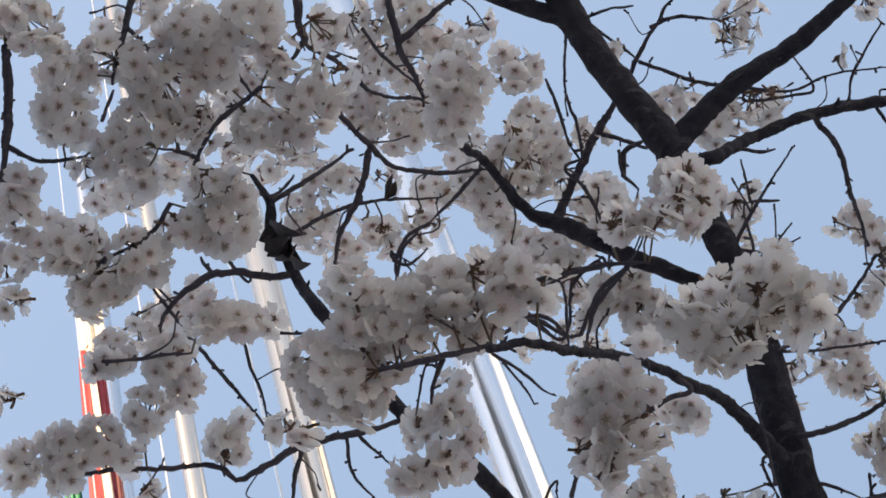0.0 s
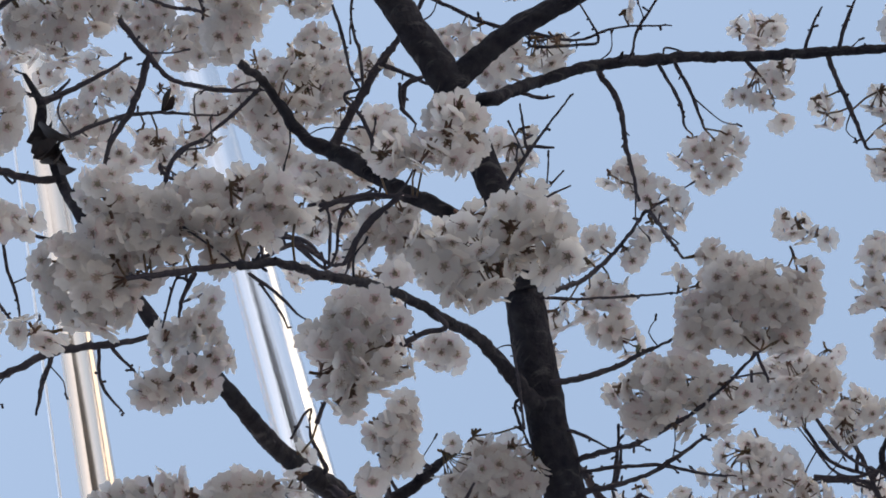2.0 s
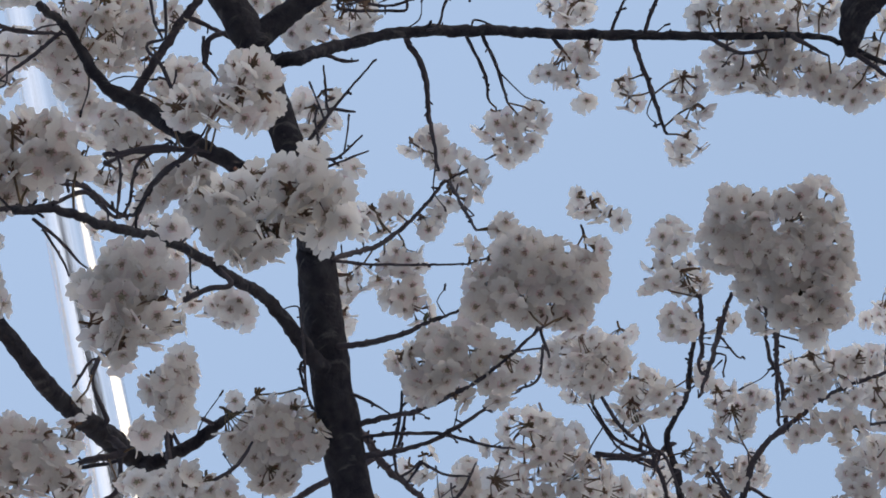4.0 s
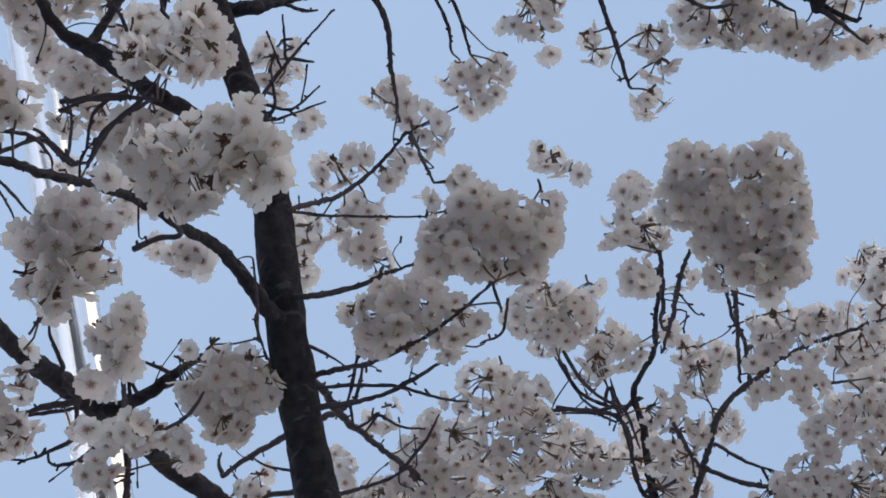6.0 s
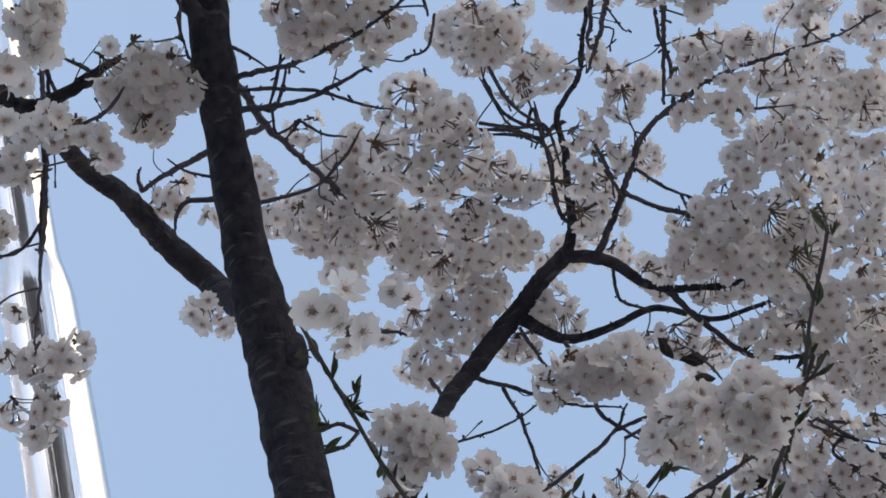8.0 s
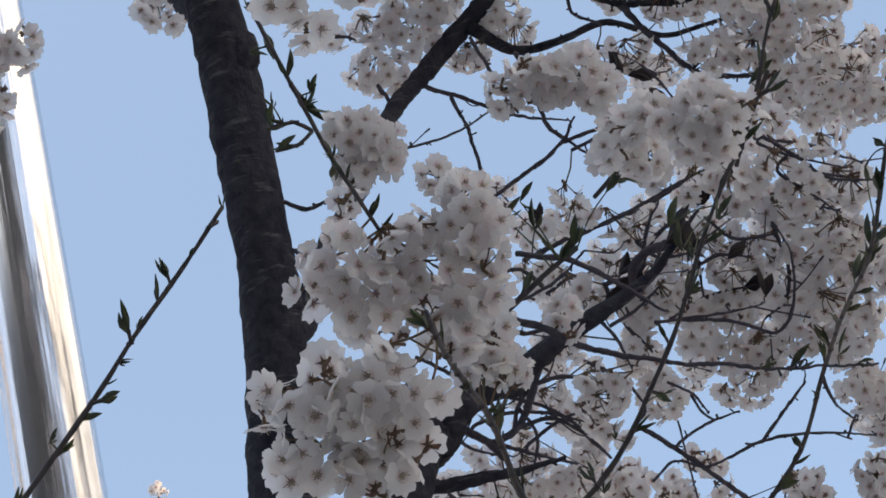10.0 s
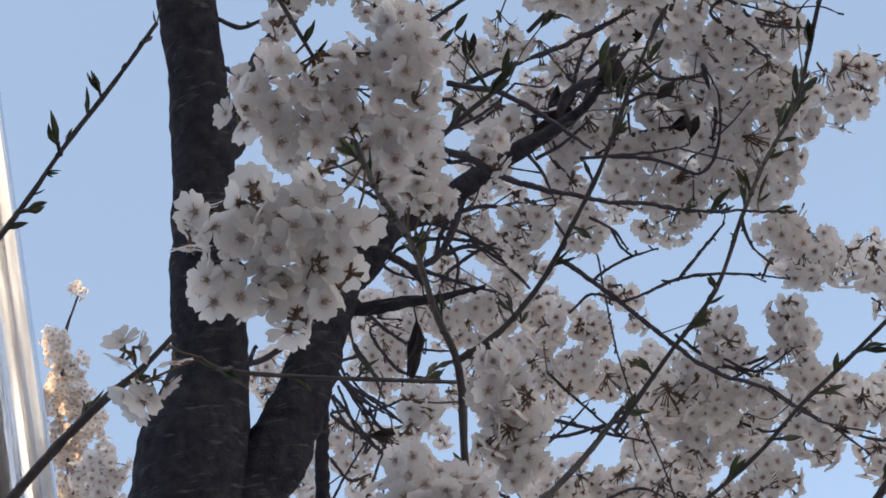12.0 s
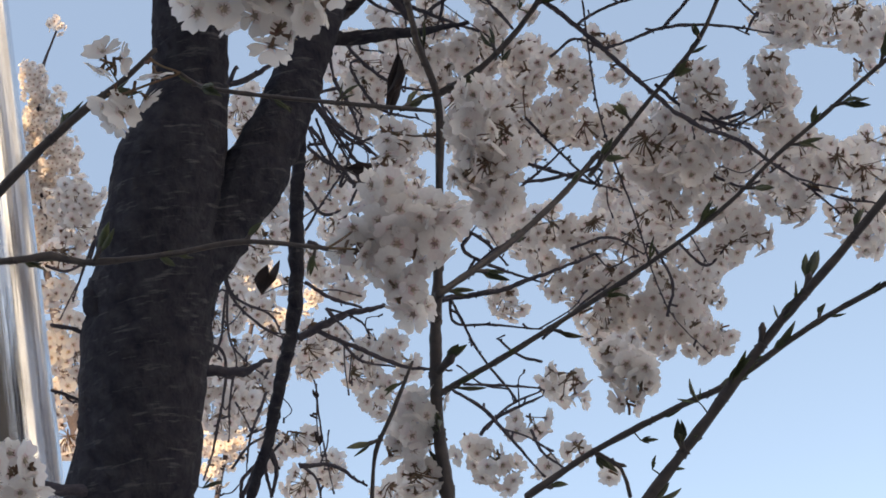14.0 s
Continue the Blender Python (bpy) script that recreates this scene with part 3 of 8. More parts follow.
limb("branch", [(-0.274, 1.443, 3.37, 0.002), (-0.267, 1.475, 3.344, 0.002), (-0.267, 1.49, 3.332, 0.002)])
limb("branch", [(-0.363, 1.44, 3.611, 0.0021), (-0.333, 1.417, 3.633, 0.0029), (-0.307, 1.411, 3.641, 0.0029)])
limb("branch", [(-0.352, 1.413, 3.632, 0.0029), (-0.34, 1.433, 3.62, 0.0029), (-0.308, 1.431, 3.627, 0.0021)])
limb("branch", [(-0.573, 1.43, 3.695, 0.0022), (-0.592, 1.467, 3.663, 0.003), (-0.602, 1.516, 3.625, 0.0022), (-0.624, 1.543, 3.597, 0.0022)])
limb("branch", [(-0.571, 1.428, 3.697, 0.003), (-0.537, 1.467, 3.679, 0.003), (-0.493, 1.493, 3.671, 0.0022)])
limb("branch", [(-0.691, 1.258, 3.523, 0.0027), (-0.651, 1.282, 3.521, 0.0027), (-0.598, 1.311, 3.519, 0.0027)])
limb("limb", [(-0.244, 1.243, 3.153, 0.0046), (-0.207, 1.294, 3.185, 0.0047), (-0.173, 1.389, 3.244, 0.0055), (-0.134, 1.522, 3.336, 0.0059), (-0.106, 1.627, 3.381, 0.0069), (-0.081, 1.732, 3.425, 0.0086), (-0.059, 1.846, 3.417, 0.0117)])
limb("branch", [(-0.164, 1.593, 3.337, 0.004), (-0.131, 1.594, 3.341, 0.004), (-0.105, 1.599, 3.339, 0.004)])
limb("branch", [(0.208, 1.674, 3.758, 0.0054), (0.214, 1.713, 3.729, 0.0047), (0.195, 1.767, 3.688, 0.0039), (0.184, 1.815, 3.648, 0.0039)])
limb("branch", [(0.288, 1.701, 3.757, 0.0031), (0.293, 1.741, 3.726, 0.0031), (0.285, 1.777, 3.699, 0.0031)])
limb("branch", [(0.309, 1.706, 3.751, 0.0031), (0.311, 1.745, 3.721, 0.0031), (0.307, 1.783, 3.691, 0.0031)])
limb("branch", [(0.505, 1.778, 3.717, 0.004), (0.501, 1.828, 3.677, 0.004), (0.499, 1.888, 3.625, 0.004)])
limb("branch", [(0.479, 1.767, 3.73, 0.0032), (0.501, 1.746, 3.743, 0.0024), (0.525, 1.728, 3.752, 0.0024)])
limb("branch", [(0.522, 1.777, 3.714, 0.0032), (0.545, 1.752, 3.729, 0.0032), (0.57, 1.731, 3.74, 0.0024)])
limb("branch", [(0.398, 1.741, 3.738, 0.0032), (0.406, 1.758, 3.724, 0.0032)])
limb("branch", [(0.61, 1.817, 3.688, 0.004), (0.632, 1.834, 3.668, 0.0032), (0.676, 1.839, 3.652, 0.0032)])
limb("branch", [(0.709, 1.832, 3.648, 0.004), (0.743, 1.856, 3.616, 0.0032)])
limb("branch", [(0.005, 1.766, 3.507, 0.0044), (0.064, 1.852, 3.593, 0.0039), (0.131, 1.864, 3.635, 0.0039), (0.18, 1.843, 3.651, 0.0039)])
limb("branch", [(0.004, 1.767, 3.506, 0.0029), (0.063, 1.805, 3.501, 0.0022), (0.174, 1.835, 3.471, 0.0022)])
limb("branch", [(0.192, 1.843, 3.651, 0.0031), (0.195, 1.817, 3.553, 0.003), (0.197, 1.806, 3.496, 0.003)])
limb("branch", [(-0.01, 1.846, 3.42, 0.0051), (0.042, 1.852, 3.415, 0.0044), (0.089, 1.852, 3.416, 0.0037), (0.149, 1.85, 3.416, 0.0029)])
limb("branch", [(-0.028, 1.936, 3.371, 0.0045), (0.035, 1.871, 3.297, 0.0036), (0.096, 1.834, 3.264, 0.0035), (0.146, 1.827, 3.27, 0.0035), (0.224, 1.807, 3.286, 0.0035)])
limb("branch", [(0.219, 1.808, 3.285, 0.0028), (0.217, 1.818, 3.275, 0.0028), (0.216, 1.834, 3.259, 0.0021)])
limb("branch", [(-0.038, 1.981, 3.352, 0.0052), (0.014, 1.988, 3.347, 0.0037), (0.081, 1.985, 3.351, 0.0037), (0.142, 1.977, 3.359, 0.003), (0.147, 1.962, 3.375, 0.0022)])
limb("branch", [(-0.035, 1.962, 3.372, 0.003), (0.049, 1.985, 3.352, 0.003), (0.099, 2.009, 3.325, 0.003), (0.138, 2.023, 3.309, 0.0022)])
limb("branch", [(0.028, 1.937, 3.401, 0.0022), (0.011, 1.96, 3.377, 0.003), (-0.016, 1.985, 3.349, 0.003)])
limb("branch", [(-0.029, 1.911, 3.397, 0.003), (-0.007, 1.929, 3.38, 0.0022), (0.003, 1.94, 3.368, 0.0022)])
limb("branch", [(-0.049, 1.876, 3.43, 0.003), (-0.081, 1.86, 3.443, 0.003), (-0.09, 1.891, 3.412, 0.0022), (-0.088, 1.908, 3.395, 0.0022)])
limb("branch", [(0.028, 1.637, 3.576, 0.0029), (0.066, 1.617, 3.592, 0.0029), (0.106, 1.599, 3.606, 0.0022), (0.157, 1.579, 3.619, 0.0022)])
limb("branch", [(0.078, 1.639, 3.638, 0.0022), (0.107, 1.652, 3.628, 0.0022)])
limb("branch", [(0.075, 1.638, 3.639, 0.0022), (0.084, 1.615, 3.656, 0.0022), (0.091, 1.595, 3.671, 0.0022)])
limb("branch", [(0.029, 1.642, 3.572, 0.0029), (0.06, 1.658, 3.56, 0.0022), (0.104, 1.646, 3.569, 0.0022)])
limb("branch", [(0.028, 1.66, 3.558, 0.0029), (0.066, 1.663, 3.556, 0.0022), (0.104, 1.663, 3.556, 0.0022)])
limb("branch", [(0.041, 1.621, 3.525, 0.0021), (0.056, 1.583, 3.555, 0.0021), (0.065, 1.574, 3.562, 0.0021)])
limb("branch", [(0.097, 1.585, 3.679, 0.003), (0.121, 1.6, 3.667, 0.003), (0.136, 1.603, 3.664, 0.0022)])
limb("branch", [(-0.081, 1.816, 3.346, 0.0021), (-0.054, 1.753, 3.408, 0.0021), (-0.055, 1.741, 3.419, 0.0014)])
limb("branch", [(-0.05, 1.544, 3.703, 0.0037), (-0.035, 1.524, 3.718, 0.0045), (-0.007, 1.524, 3.719, 0.0045)])
limb("branch", [(-0.217, 1.587, 3.656, 0.0037), (-0.16, 1.603, 3.651, 0.0037), (-0.107, 1.623, 3.642, 0.0037)])
limb("branch", [(-0.198, 1.596, 3.526, 0.0029), (-0.15, 1.572, 3.551, 0.0036), (-0.101, 1.566, 3.56, 0.0036)])
limb("branch", [(-0.21, 1.644, 3.614, 0.0022), (-0.181, 1.611, 3.643, 0.003), (-0.129, 1.605, 3.653, 0.003)])
limb("branch", [(0.321, 1.808, 3.414, 0.0022), (0.322, 1.799, 3.423, 0.0022)])
limb("branch", [(0.481, 1.966, 3.371, 0.003), (0.448, 1.996, 3.346, 0.0038), (0.446, 2.128, 3.427, 0.004), (0.422, 2.275, 3.493, 0.0042)])
limb("branch", [(0.448, 1.998, 3.418, 0.0031), (0.439, 2.112, 3.445, 0.004), (0.43, 2.196, 3.474, 0.0041)])
limb("branch", [(0.503, 1.933, 3.327, 0.003), (0.507, 1.958, 3.3, 0.003), (0.524, 2.05, 3.345, 0.0039)])
limb("branch", [(0.516, 2.005, 3.32, 0.0038), (0.519, 2.154, 3.381, 0.004), (0.507, 2.281, 3.391, 0.0041)])
limb("branch", [(0.326, 2.663, 3.488, 0.0101), (0.347, 2.637, 3.52, 0.0086), (0.361, 2.597, 3.568, 0.0070), (0.375, 2.562, 3.608, 0.0062), (0.378, 2.527, 3.646, 0.0054), (0.403, 2.506, 3.667, 0.0047), (0.431, 2.488, 3.683, 0.0047), (0.444, 2.298, 3.591, 0.0037), (0.46, 2.182, 3.563, 0.0035)])
limb("branch", [(0.339, 2.63, 3.53, 0.0047), (0.337, 2.599, 3.568, 0.0039), (0.35, 2.564, 3.608, 0.0039), (0.339, 2.539, 3.636, 0.0039), (0.303, 2.517, 3.665, 0.0031), (0.291, 2.468, 3.718, 0.0031)])
limb("branch", [(0.348, 2.541, 3.634, 0.0037), (0.298, 2.527, 3.653, 0.0037), (0.246, 2.518, 3.667, 0.0027)])
limb("branch", [(0.391, 2.529, 3.642, 0.0037), (0.352, 2.532, 3.643, 0.0037), (0.354, 2.5, 3.679, 0.0027)])
limb("branch", [(0.378, 2.527, 3.646, 0.0037), (0.354, 2.539, 3.636, 0.0037)])
limb("branch", [(0.321, 2.664, 3.488, 0.011), (0.37, 2.676, 3.467, 0.011), (0.403, 2.692, 3.443, 0.0091), (0.434, 2.712, 3.412, 0.0082), (0.508, 2.724, 3.382, 0.0064), (0.59, 2.721, 3.369, 0.0046), (0.689, 2.698, 3.374, 0.0037)])
limb("branch", [(0.367, 2.673, 3.472, 0.0077), (0.419, 2.636, 3.512, 0.0062), (0.456, 2.533, 3.506, 0.0060), (0.476, 2.454, 3.488, 0.0059), (0.504, 2.4, 3.468, 0.0051), (0.542, 2.348, 3.444, 0.0050), (0.605, 2.291, 3.419, 0.0043), (0.696, 2.242, 3.374, 0.0035), (0.749, 2.196, 3.331, 0.0027), (0.815, 2.176, 3.331, 0.0027)])
limb("branch", [(0.534, 2.39, 3.475, 0.0043), (0.538, 2.271, 3.456, 0.0035), (0.524, 2.158, 3.432, 0.0034), (0.53, 2.05, 3.397, 0.0026)])
limb("branch", [(0.533, 2.359, 3.434, 0.0034), (0.611, 2.365, 3.409, 0.0034), (0.682, 2.368, 3.387, 0.0025)])
limb("branch", [(0.442, 2.581, 3.498, 0.0045), (0.509, 2.607, 3.453, 0.0045), (0.593, 2.614, 3.427, 0.0036), (0.676, 2.61, 3.411, 0.0027)])
limb("branch", [(0.468, 2.557, 3.522, 0.0036), (0.504, 2.583, 3.485, 0.0036), (0.537, 2.596, 3.462, 0.0027)])
limb("branch", [(0.522, 2.591, 3.471, 0.0027), (0.525, 2.618, 3.436, 0.0027)])
limb("branch", [(0.419, 2.538, 3.553, 0.0036), (0.43, 2.57, 3.513, 0.0036), (0.432, 2.582, 3.497, 0.0036)])
limb("branch", [(0.339, 2.585, 3.505, 0.0036), (0.376, 2.585, 3.501, 0.0036), (0.407, 2.578, 3.506, 0.0027)])
limb("limb", [(0.221, 2.774, 3.481, 0.0122), (0.28, 2.807, 3.434, 0.0084), (0.356, 2.807, 3.426, 0.0066), (0.437, 2.799, 3.428, 0.0056), (0.518, 2.82, 3.385, 0.0047), (0.584, 2.815, 3.377, 0.0037), (0.651, 2.806, 3.372, 0.0028)])
limb("branch", [(0.459, 2.723, 3.392, 0.0073), (0.504, 2.762, 3.329, 0.0055), (0.548, 2.793, 3.274, 0.0055), (0.623, 2.799, 3.246, 0.0046), (0.695, 2.793, 3.235, 0.0037), (0.754, 2.79, 3.219, 0.0027)])
limb("branch", [(0.386, 2.69, 3.447, 0.0037), (0.383, 2.719, 3.409, 0.0037), (0.42, 2.735, 3.381, 0.0037)])
limb("branch", [(0.271, 2.663, 3.326, 0.0044), (0.28, 2.694, 3.281, 0.0044), (0.285, 2.731, 3.226, 0.0044), (0.307, 2.747, 3.2, 0.0044), (0.339, 2.766, 3.166, 0.0035)])
limb("branch", [(0.122, 2.793, 3.406, 0.0046), (0.158, 2.807, 3.387, 0.0046), (0.205, 2.825, 3.359, 0.0037), (0.244, 2.84, 3.335, 0.0037), (0.329, 2.856, 3.304, 0.0028)])
limb("branch", [(0.157, 2.767, 3.356, 0.0037), (0.166, 2.799, 3.31, 0.0037), (0.17, 2.831, 3.261, 0.0037), (0.164, 2.866, 3.206, 0.0037)])
limb("branch", [(0.065, 2.634, 3.194, 0.0026), (0.118, 2.636, 3.193, 0.0026), (0.165, 2.633, 3.198, 0.0026), (0.211, 2.624, 3.211, 0.0026)])
limb("branch", [(0.166, 2.78, 3.154, 0.0035), (0.245, 2.765, 3.176, 0.0044), (0.301, 2.749, 3.197, 0.0044), (0.331, 2.73, 3.223, 0.0035)])
limb("branch", [(0.305, 2.749, 3.196, 0.0044), (0.358, 2.744, 3.199, 0.0035), (0.412, 2.743, 3.193, 0.0035)])
limb("branch", [(0.049, 2.736, 3.397, 0.0037), (0.062, 2.756, 3.37, 0.0046), (0.072, 2.763, 3.359, 0.0055)])
limb("branch", [(0.214, 2.719, 3.422, 0.0037), (0.23, 2.756, 3.37, 0.0037), (0.243, 2.767, 3.354, 0.0027)])
limb("branch", [(-0.021, 2.67, 3.48, 0.0037), (0.03, 2.685, 3.464, 0.0037), (0.037, 2.69, 3.458, 0.0027)])
limb("branch", [(-0.044, 1.977, 3.399, 0.006), (-0.039, 2.092, 3.44, 0.0063), (-0.014, 2.247, 3.495, 0.005), (0.02, 2.447, 3.575, 0.0053), (0.04, 2.599, 3.629, 0.0046), (0.069, 2.67, 3.623, 0.0038), (0.141, 2.693, 3.597, 0.0038)])
limb("branch", [(-0.017, 2.053, 3.41, 0.0031), (0.004, 2.039, 3.426, 0.0031), (0.019, 2.021, 3.446, 0.0031)])
limb("branch", [(-0.001, 2.352, 3.53, 0.0034), (0.05, 2.336, 3.552, 0.0034), (0.082, 2.317, 3.574, 0.0026)])
limb("branch", [(-0.097, 2.273, 3.457, 0.0041), (-0.033, 2.28, 3.457, 0.0033), (0.022, 2.279, 3.463, 0.0033)])
limb("branch", [(0.023, 2.542, 3.618, 0.0037), (0.074, 2.557, 3.603, 0.0037), (0.127, 2.563, 3.598, 0.0027)])
limb("branch", [(-0.02, 2.074, 3.387, 0.0023), (0.015, 2.071, 3.394, 0.0031), (-0.017, 2.084, 3.377, 0.0023)])
limb("branch", [(0.038, 2.091, 3.374, 0.0023), (0.065, 2.101, 3.364, 0.0023)])
limb("branch", [(-0.085, 2.634, 3.956, 0.0066), (-0.205, 2.718, 4.022, 0.0076), (-0.279, 2.72, 4.008, 0.0076), (-0.34, 2.725, 3.99, 0.0085)])
limb("branch", [(-0.341, 2.727, 3.988, 0.0052), (-0.34, 2.709, 4.008, 0.0041), (-0.33, 2.698, 4.02, 0.0031)])
limb("branch", [(-0.148, 2.243, 3.465, 0.0049), (-0.188, 2.233, 3.469, 0.0049), (-0.208, 2.242, 3.457, 0.0042), (-0.217, 2.253, 3.442, 0.0033)])
limb("branch", [(-0.139, 2.191, 3.461, 0.0025), (-0.171, 2.175, 3.473, 0.0025), (-0.188, 2.157, 3.489, 0.0025)])
limb("branch", [(-0.325, 1.989, 3.505, 0.011), (-0.288, 1.994, 3.509, 0.0094), (-0.24, 1.992, 3.522, 0.0079), (-0.187, 1.988, 3.536, 0.0047)])
limb("branch", [(-0.302, 1.976, 3.478, 0.0047), (-0.329, 2.026, 3.421, 0.0047), (-0.36, 2.07, 3.366, 0.0039), (-0.383, 2.108, 3.315, 0.0039)])
limb("branch", [(-0.301, 1.973, 3.48, 0.0031), (-0.297, 1.957, 3.497, 0.0031), (-0.291, 1.948, 3.508, 0.0024)])
limb("branch", [(-0.361, 2.07, 3.367, 0.0031), (-0.399, 2.08, 3.342, 0.0031), (-0.437, 2.071, 3.34, 0.0024)])
limb("branch", [(-0.363, 1.948, 3.489, 0.0039), (-0.386, 1.973, 3.458, 0.0039), (-0.46, 1.964, 3.444, 0.0031)])
limb("branch", [(-0.346, 1.906, 3.459, 0.0068), (-0.39, 1.895, 3.456, 0.0054), (-0.44, 1.882, 3.452, 0.0046)])
limb("branch", [(-0.34, 1.982, 3.463, 0.0039), (-0.377, 1.995, 3.439, 0.0039), (-0.42, 1.982, 3.439, 0.0031)])
limb("branch", [(-0.351, 1.871, 3.489, 0.0039), (-0.351, 1.841, 3.516, 0.0031), (-0.344, 1.82, 3.537, 0.0022)])
limb("branch", [(-0.376, 1.825, 3.524, 0.0022), (-0.348, 1.813, 3.542, 0.0022), (-0.335, 1.812, 3.546, 0.0022)])
limb("branch", [(-0.225, 1.928, 3.466, 0.0039), (-0.244, 1.912, 3.478, 0.0031), (-0.256, 1.902, 3.484, 0.0022)])
limb("branch", [(-0.228, 1.85, 3.294, 0.0029), (-0.196, 1.849, 3.303, 0.0029), (-0.167, 1.838, 3.319, 0.0029)])
limb("limb", [(-0.307, 2.48, 2.175, 0.034), (-0.264, 2.47, 2.26, 0.038), (-0.206, 2.47, 2.337, 0.044), (-0.148, 2.46, 2.403, 0.042), (-0.1, 2.47, 2.48, 0.036), (-0.056, 2.5, 2.573, 0.03), (-0.011, 2.53, 2.671, 0.025)])
limb("limb", [(0.006, 2.552, 2.677, 0.0271), (0.046, 2.542, 2.702, 0.0177), (0.087, 2.63, 2.75, 0.0086), (0.139, 2.724, 2.787, 0.005)])
limb("branch", [(-0.03, 2.557, 2.612, 0.0107), (0.023, 2.562, 2.606, 0.01), (0.069, 2.566, 2.601, 0.0077), (0.113, 2.567, 2.6, 0.0046), (0.157, 2.567, 2.601, 0.0023)])
limb("limb", [(-0.06, 2.791, 2.75, 0.0076), (-0.101, 2.83, 2.655, 0.0084), (-0.129, 2.868, 2.557, 0.0101), (-0.155, 2.909, 2.44, 0.0118), (-0.176, 2.935, 2.354, 0.011), (-0.208, 2.954, 2.277, 0.0101), (-0.246, 2.974, 2.185, 0.0084), (-0.292, 2.989, 2.093, 0.0076)])
limb("branch", [(-0.172, 3.008, 2.284, 0.0013), (-0.168, 3.016, 2.258, 0.0013), (-0.177, 3.029, 2.201, 0.0013), (-0.177, 3.043, 2.142, 0.0013)])
limb("branch", [(0.06, 2.66, 2.698, 0.0048), (0.093, 2.66, 2.699, 0.0056), (0.119, 2.653, 2.714, 0.006), (0.137, 2.643, 2.736, 0.0064), (0.153, 2.632, 2.759, 0.0056), (0.172, 2.621, 2.781, 0.0048), (0.198, 2.611, 2.8, 0.0032)])
limb("branch", [(0.034, 2.648, 2.721, 0.0072), (0.06, 2.659, 2.699, 0.0064), (0.077, 2.671, 2.673, 0.0056)])
limb("limb", [(-0.017, 2.608, 2.689, 0.0293), (0.04, 2.585, 2.727, 0.0251), (0.092, 2.579, 2.744, 0.0202), (0.14, 2.579, 2.75, 0.0171), (0.201, 2.568, 2.773, 0.0143), (0.256, 2.56, 2.787, 0.0122), (0.307, 2.55, 2.8, 0.0095), (0.351, 2.538, 2.815, 0.0071), (0.389, 2.52, 2.84, 0.0047)])
limb("branch", [(-0.189, 3.088, 2.364, 0.0071), (-0.122, 3.087, 2.387, 0.0071), (-0.049, 3.091, 2.393, 0.0062)])
limb("branch", [(-0.168, 3.086, 2.378, 0.0044), (-0.097, 3.106, 2.332, 0.0044), (-0.033, 3.12, 2.295, 0.0035), (0.036, 3.127, 2.278, 0.0035)])
limb("branch", [(-0.276, 2.599, 2.203, 0.0082), (-0.226, 2.609, 2.192, 0.0074), (-0.181, 2.613, 2.2, 0.0045)])
limb("branch", [(-0.097, 2.877, 2.674, 0.0040), (-0.066, 2.905, 2.613, 0.0040), (-0.029, 2.935, 2.543, 0.0034)])
limb("branch", [(-0.102, 2.895, 2.631, 0.0034), (-0.074, 2.918, 2.578, 0.0034), (-0.044, 2.938, 2.533, 0.0022)])
limb("branch", [(-0.088, 2.887, 2.653, 0.0028), (-0.049, 2.905, 2.615, 0.0028), (-0.014, 2.922, 2.577, 0.0028), (0.01, 2.936, 2.544, 0.0022)])
limb("branch", [(-0.082, 2.941, 2.654, 0.0023), (-0.057, 2.969, 2.589, 0.0023), (-0.038, 2.993, 2.528, 0.0023)])
limb("branch", [(-0.066, 2.911, 2.597, 0.0028), (-0.03, 2.913, 2.599, 0.0022), (0.015, 2.911, 2.608, 0.0022)])
limb("branch", [(-0.156, 3.141, 2.536, 0.0046), (-0.109, 3.151, 2.519, 0.0037), (-0.057, 3.145, 2.546, 0.0037)])
limb("branch", [(-0.173, 3.16, 2.476, 0.0037), (-0.133, 3.174, 2.444, 0.0037), (-0.091, 3.183, 2.424, 0.0037)])
limb("branch", [(-0.235, 3.231, 2.197, 0.0046), (-0.182, 3.238, 2.188, 0.0037), (-0.135, 3.251, 2.149, 0.0037)])
limb("branch", [(-0.266, 3.12, 2.212, 0.0053), (-0.259, 3.13, 2.176, 0.0044), (-0.275, 3.137, 2.135, 0.0035)])
limb("branch", [(-0.283, 3.124, 2.189, 0.0044), (-0.313, 3.124, 2.167, 0.0035), (-0.324, 3.13, 2.134, 0.0035)])
limb("branch", [(-0.242, 2.844, 2.446, 0.0033), (-0.258, 2.857, 2.4, 0.0033), (-0.235, 2.877, 2.349, 0.0025), (-0.193, 2.894, 2.311, 0.0025)])
limb("branch", [(-0.305, 2.874, 2.327, 0.0025), (-0.279, 2.888, 2.292, 0.0025), (-0.315, 2.912, 2.184, 0.0025), (-0.341, 2.921, 2.132, 0.0025)])
limb("branch", [(-0.425, 2.448, 2.252, 0.0029), (-0.384, 2.462, 2.237, 0.0036)])
limb("branch", [(-0.439, 2.469, 2.175, 0.0021), (-0.399, 2.484, 2.153, 0.0029)])
limb("branch", [(-0.472, 2.439, 2.06, 0.0028), (-0.441, 2.45, 2.046, 0.0084), (-0.41, 2.459, 2.039, 0.0084)])
limb("branch", [(0.053, 2.359, 2.052, 0.002), (0.081, 2.366, 2.028, 0.0026), (0.107, 2.375, 1.99, 0.0026), (0.137, 2.386, 1.94, 0.002)])
limb("branch", [(0.048, 2.62, 2.241, 0.0046), (0.057, 2.714, 2.269, 0.0046), (0.12, 2.715, 2.268, 0.0046), (0.184, 2.712, 2.275, 0.0039), (0.273, 2.704, 2.288, 0.0031)])
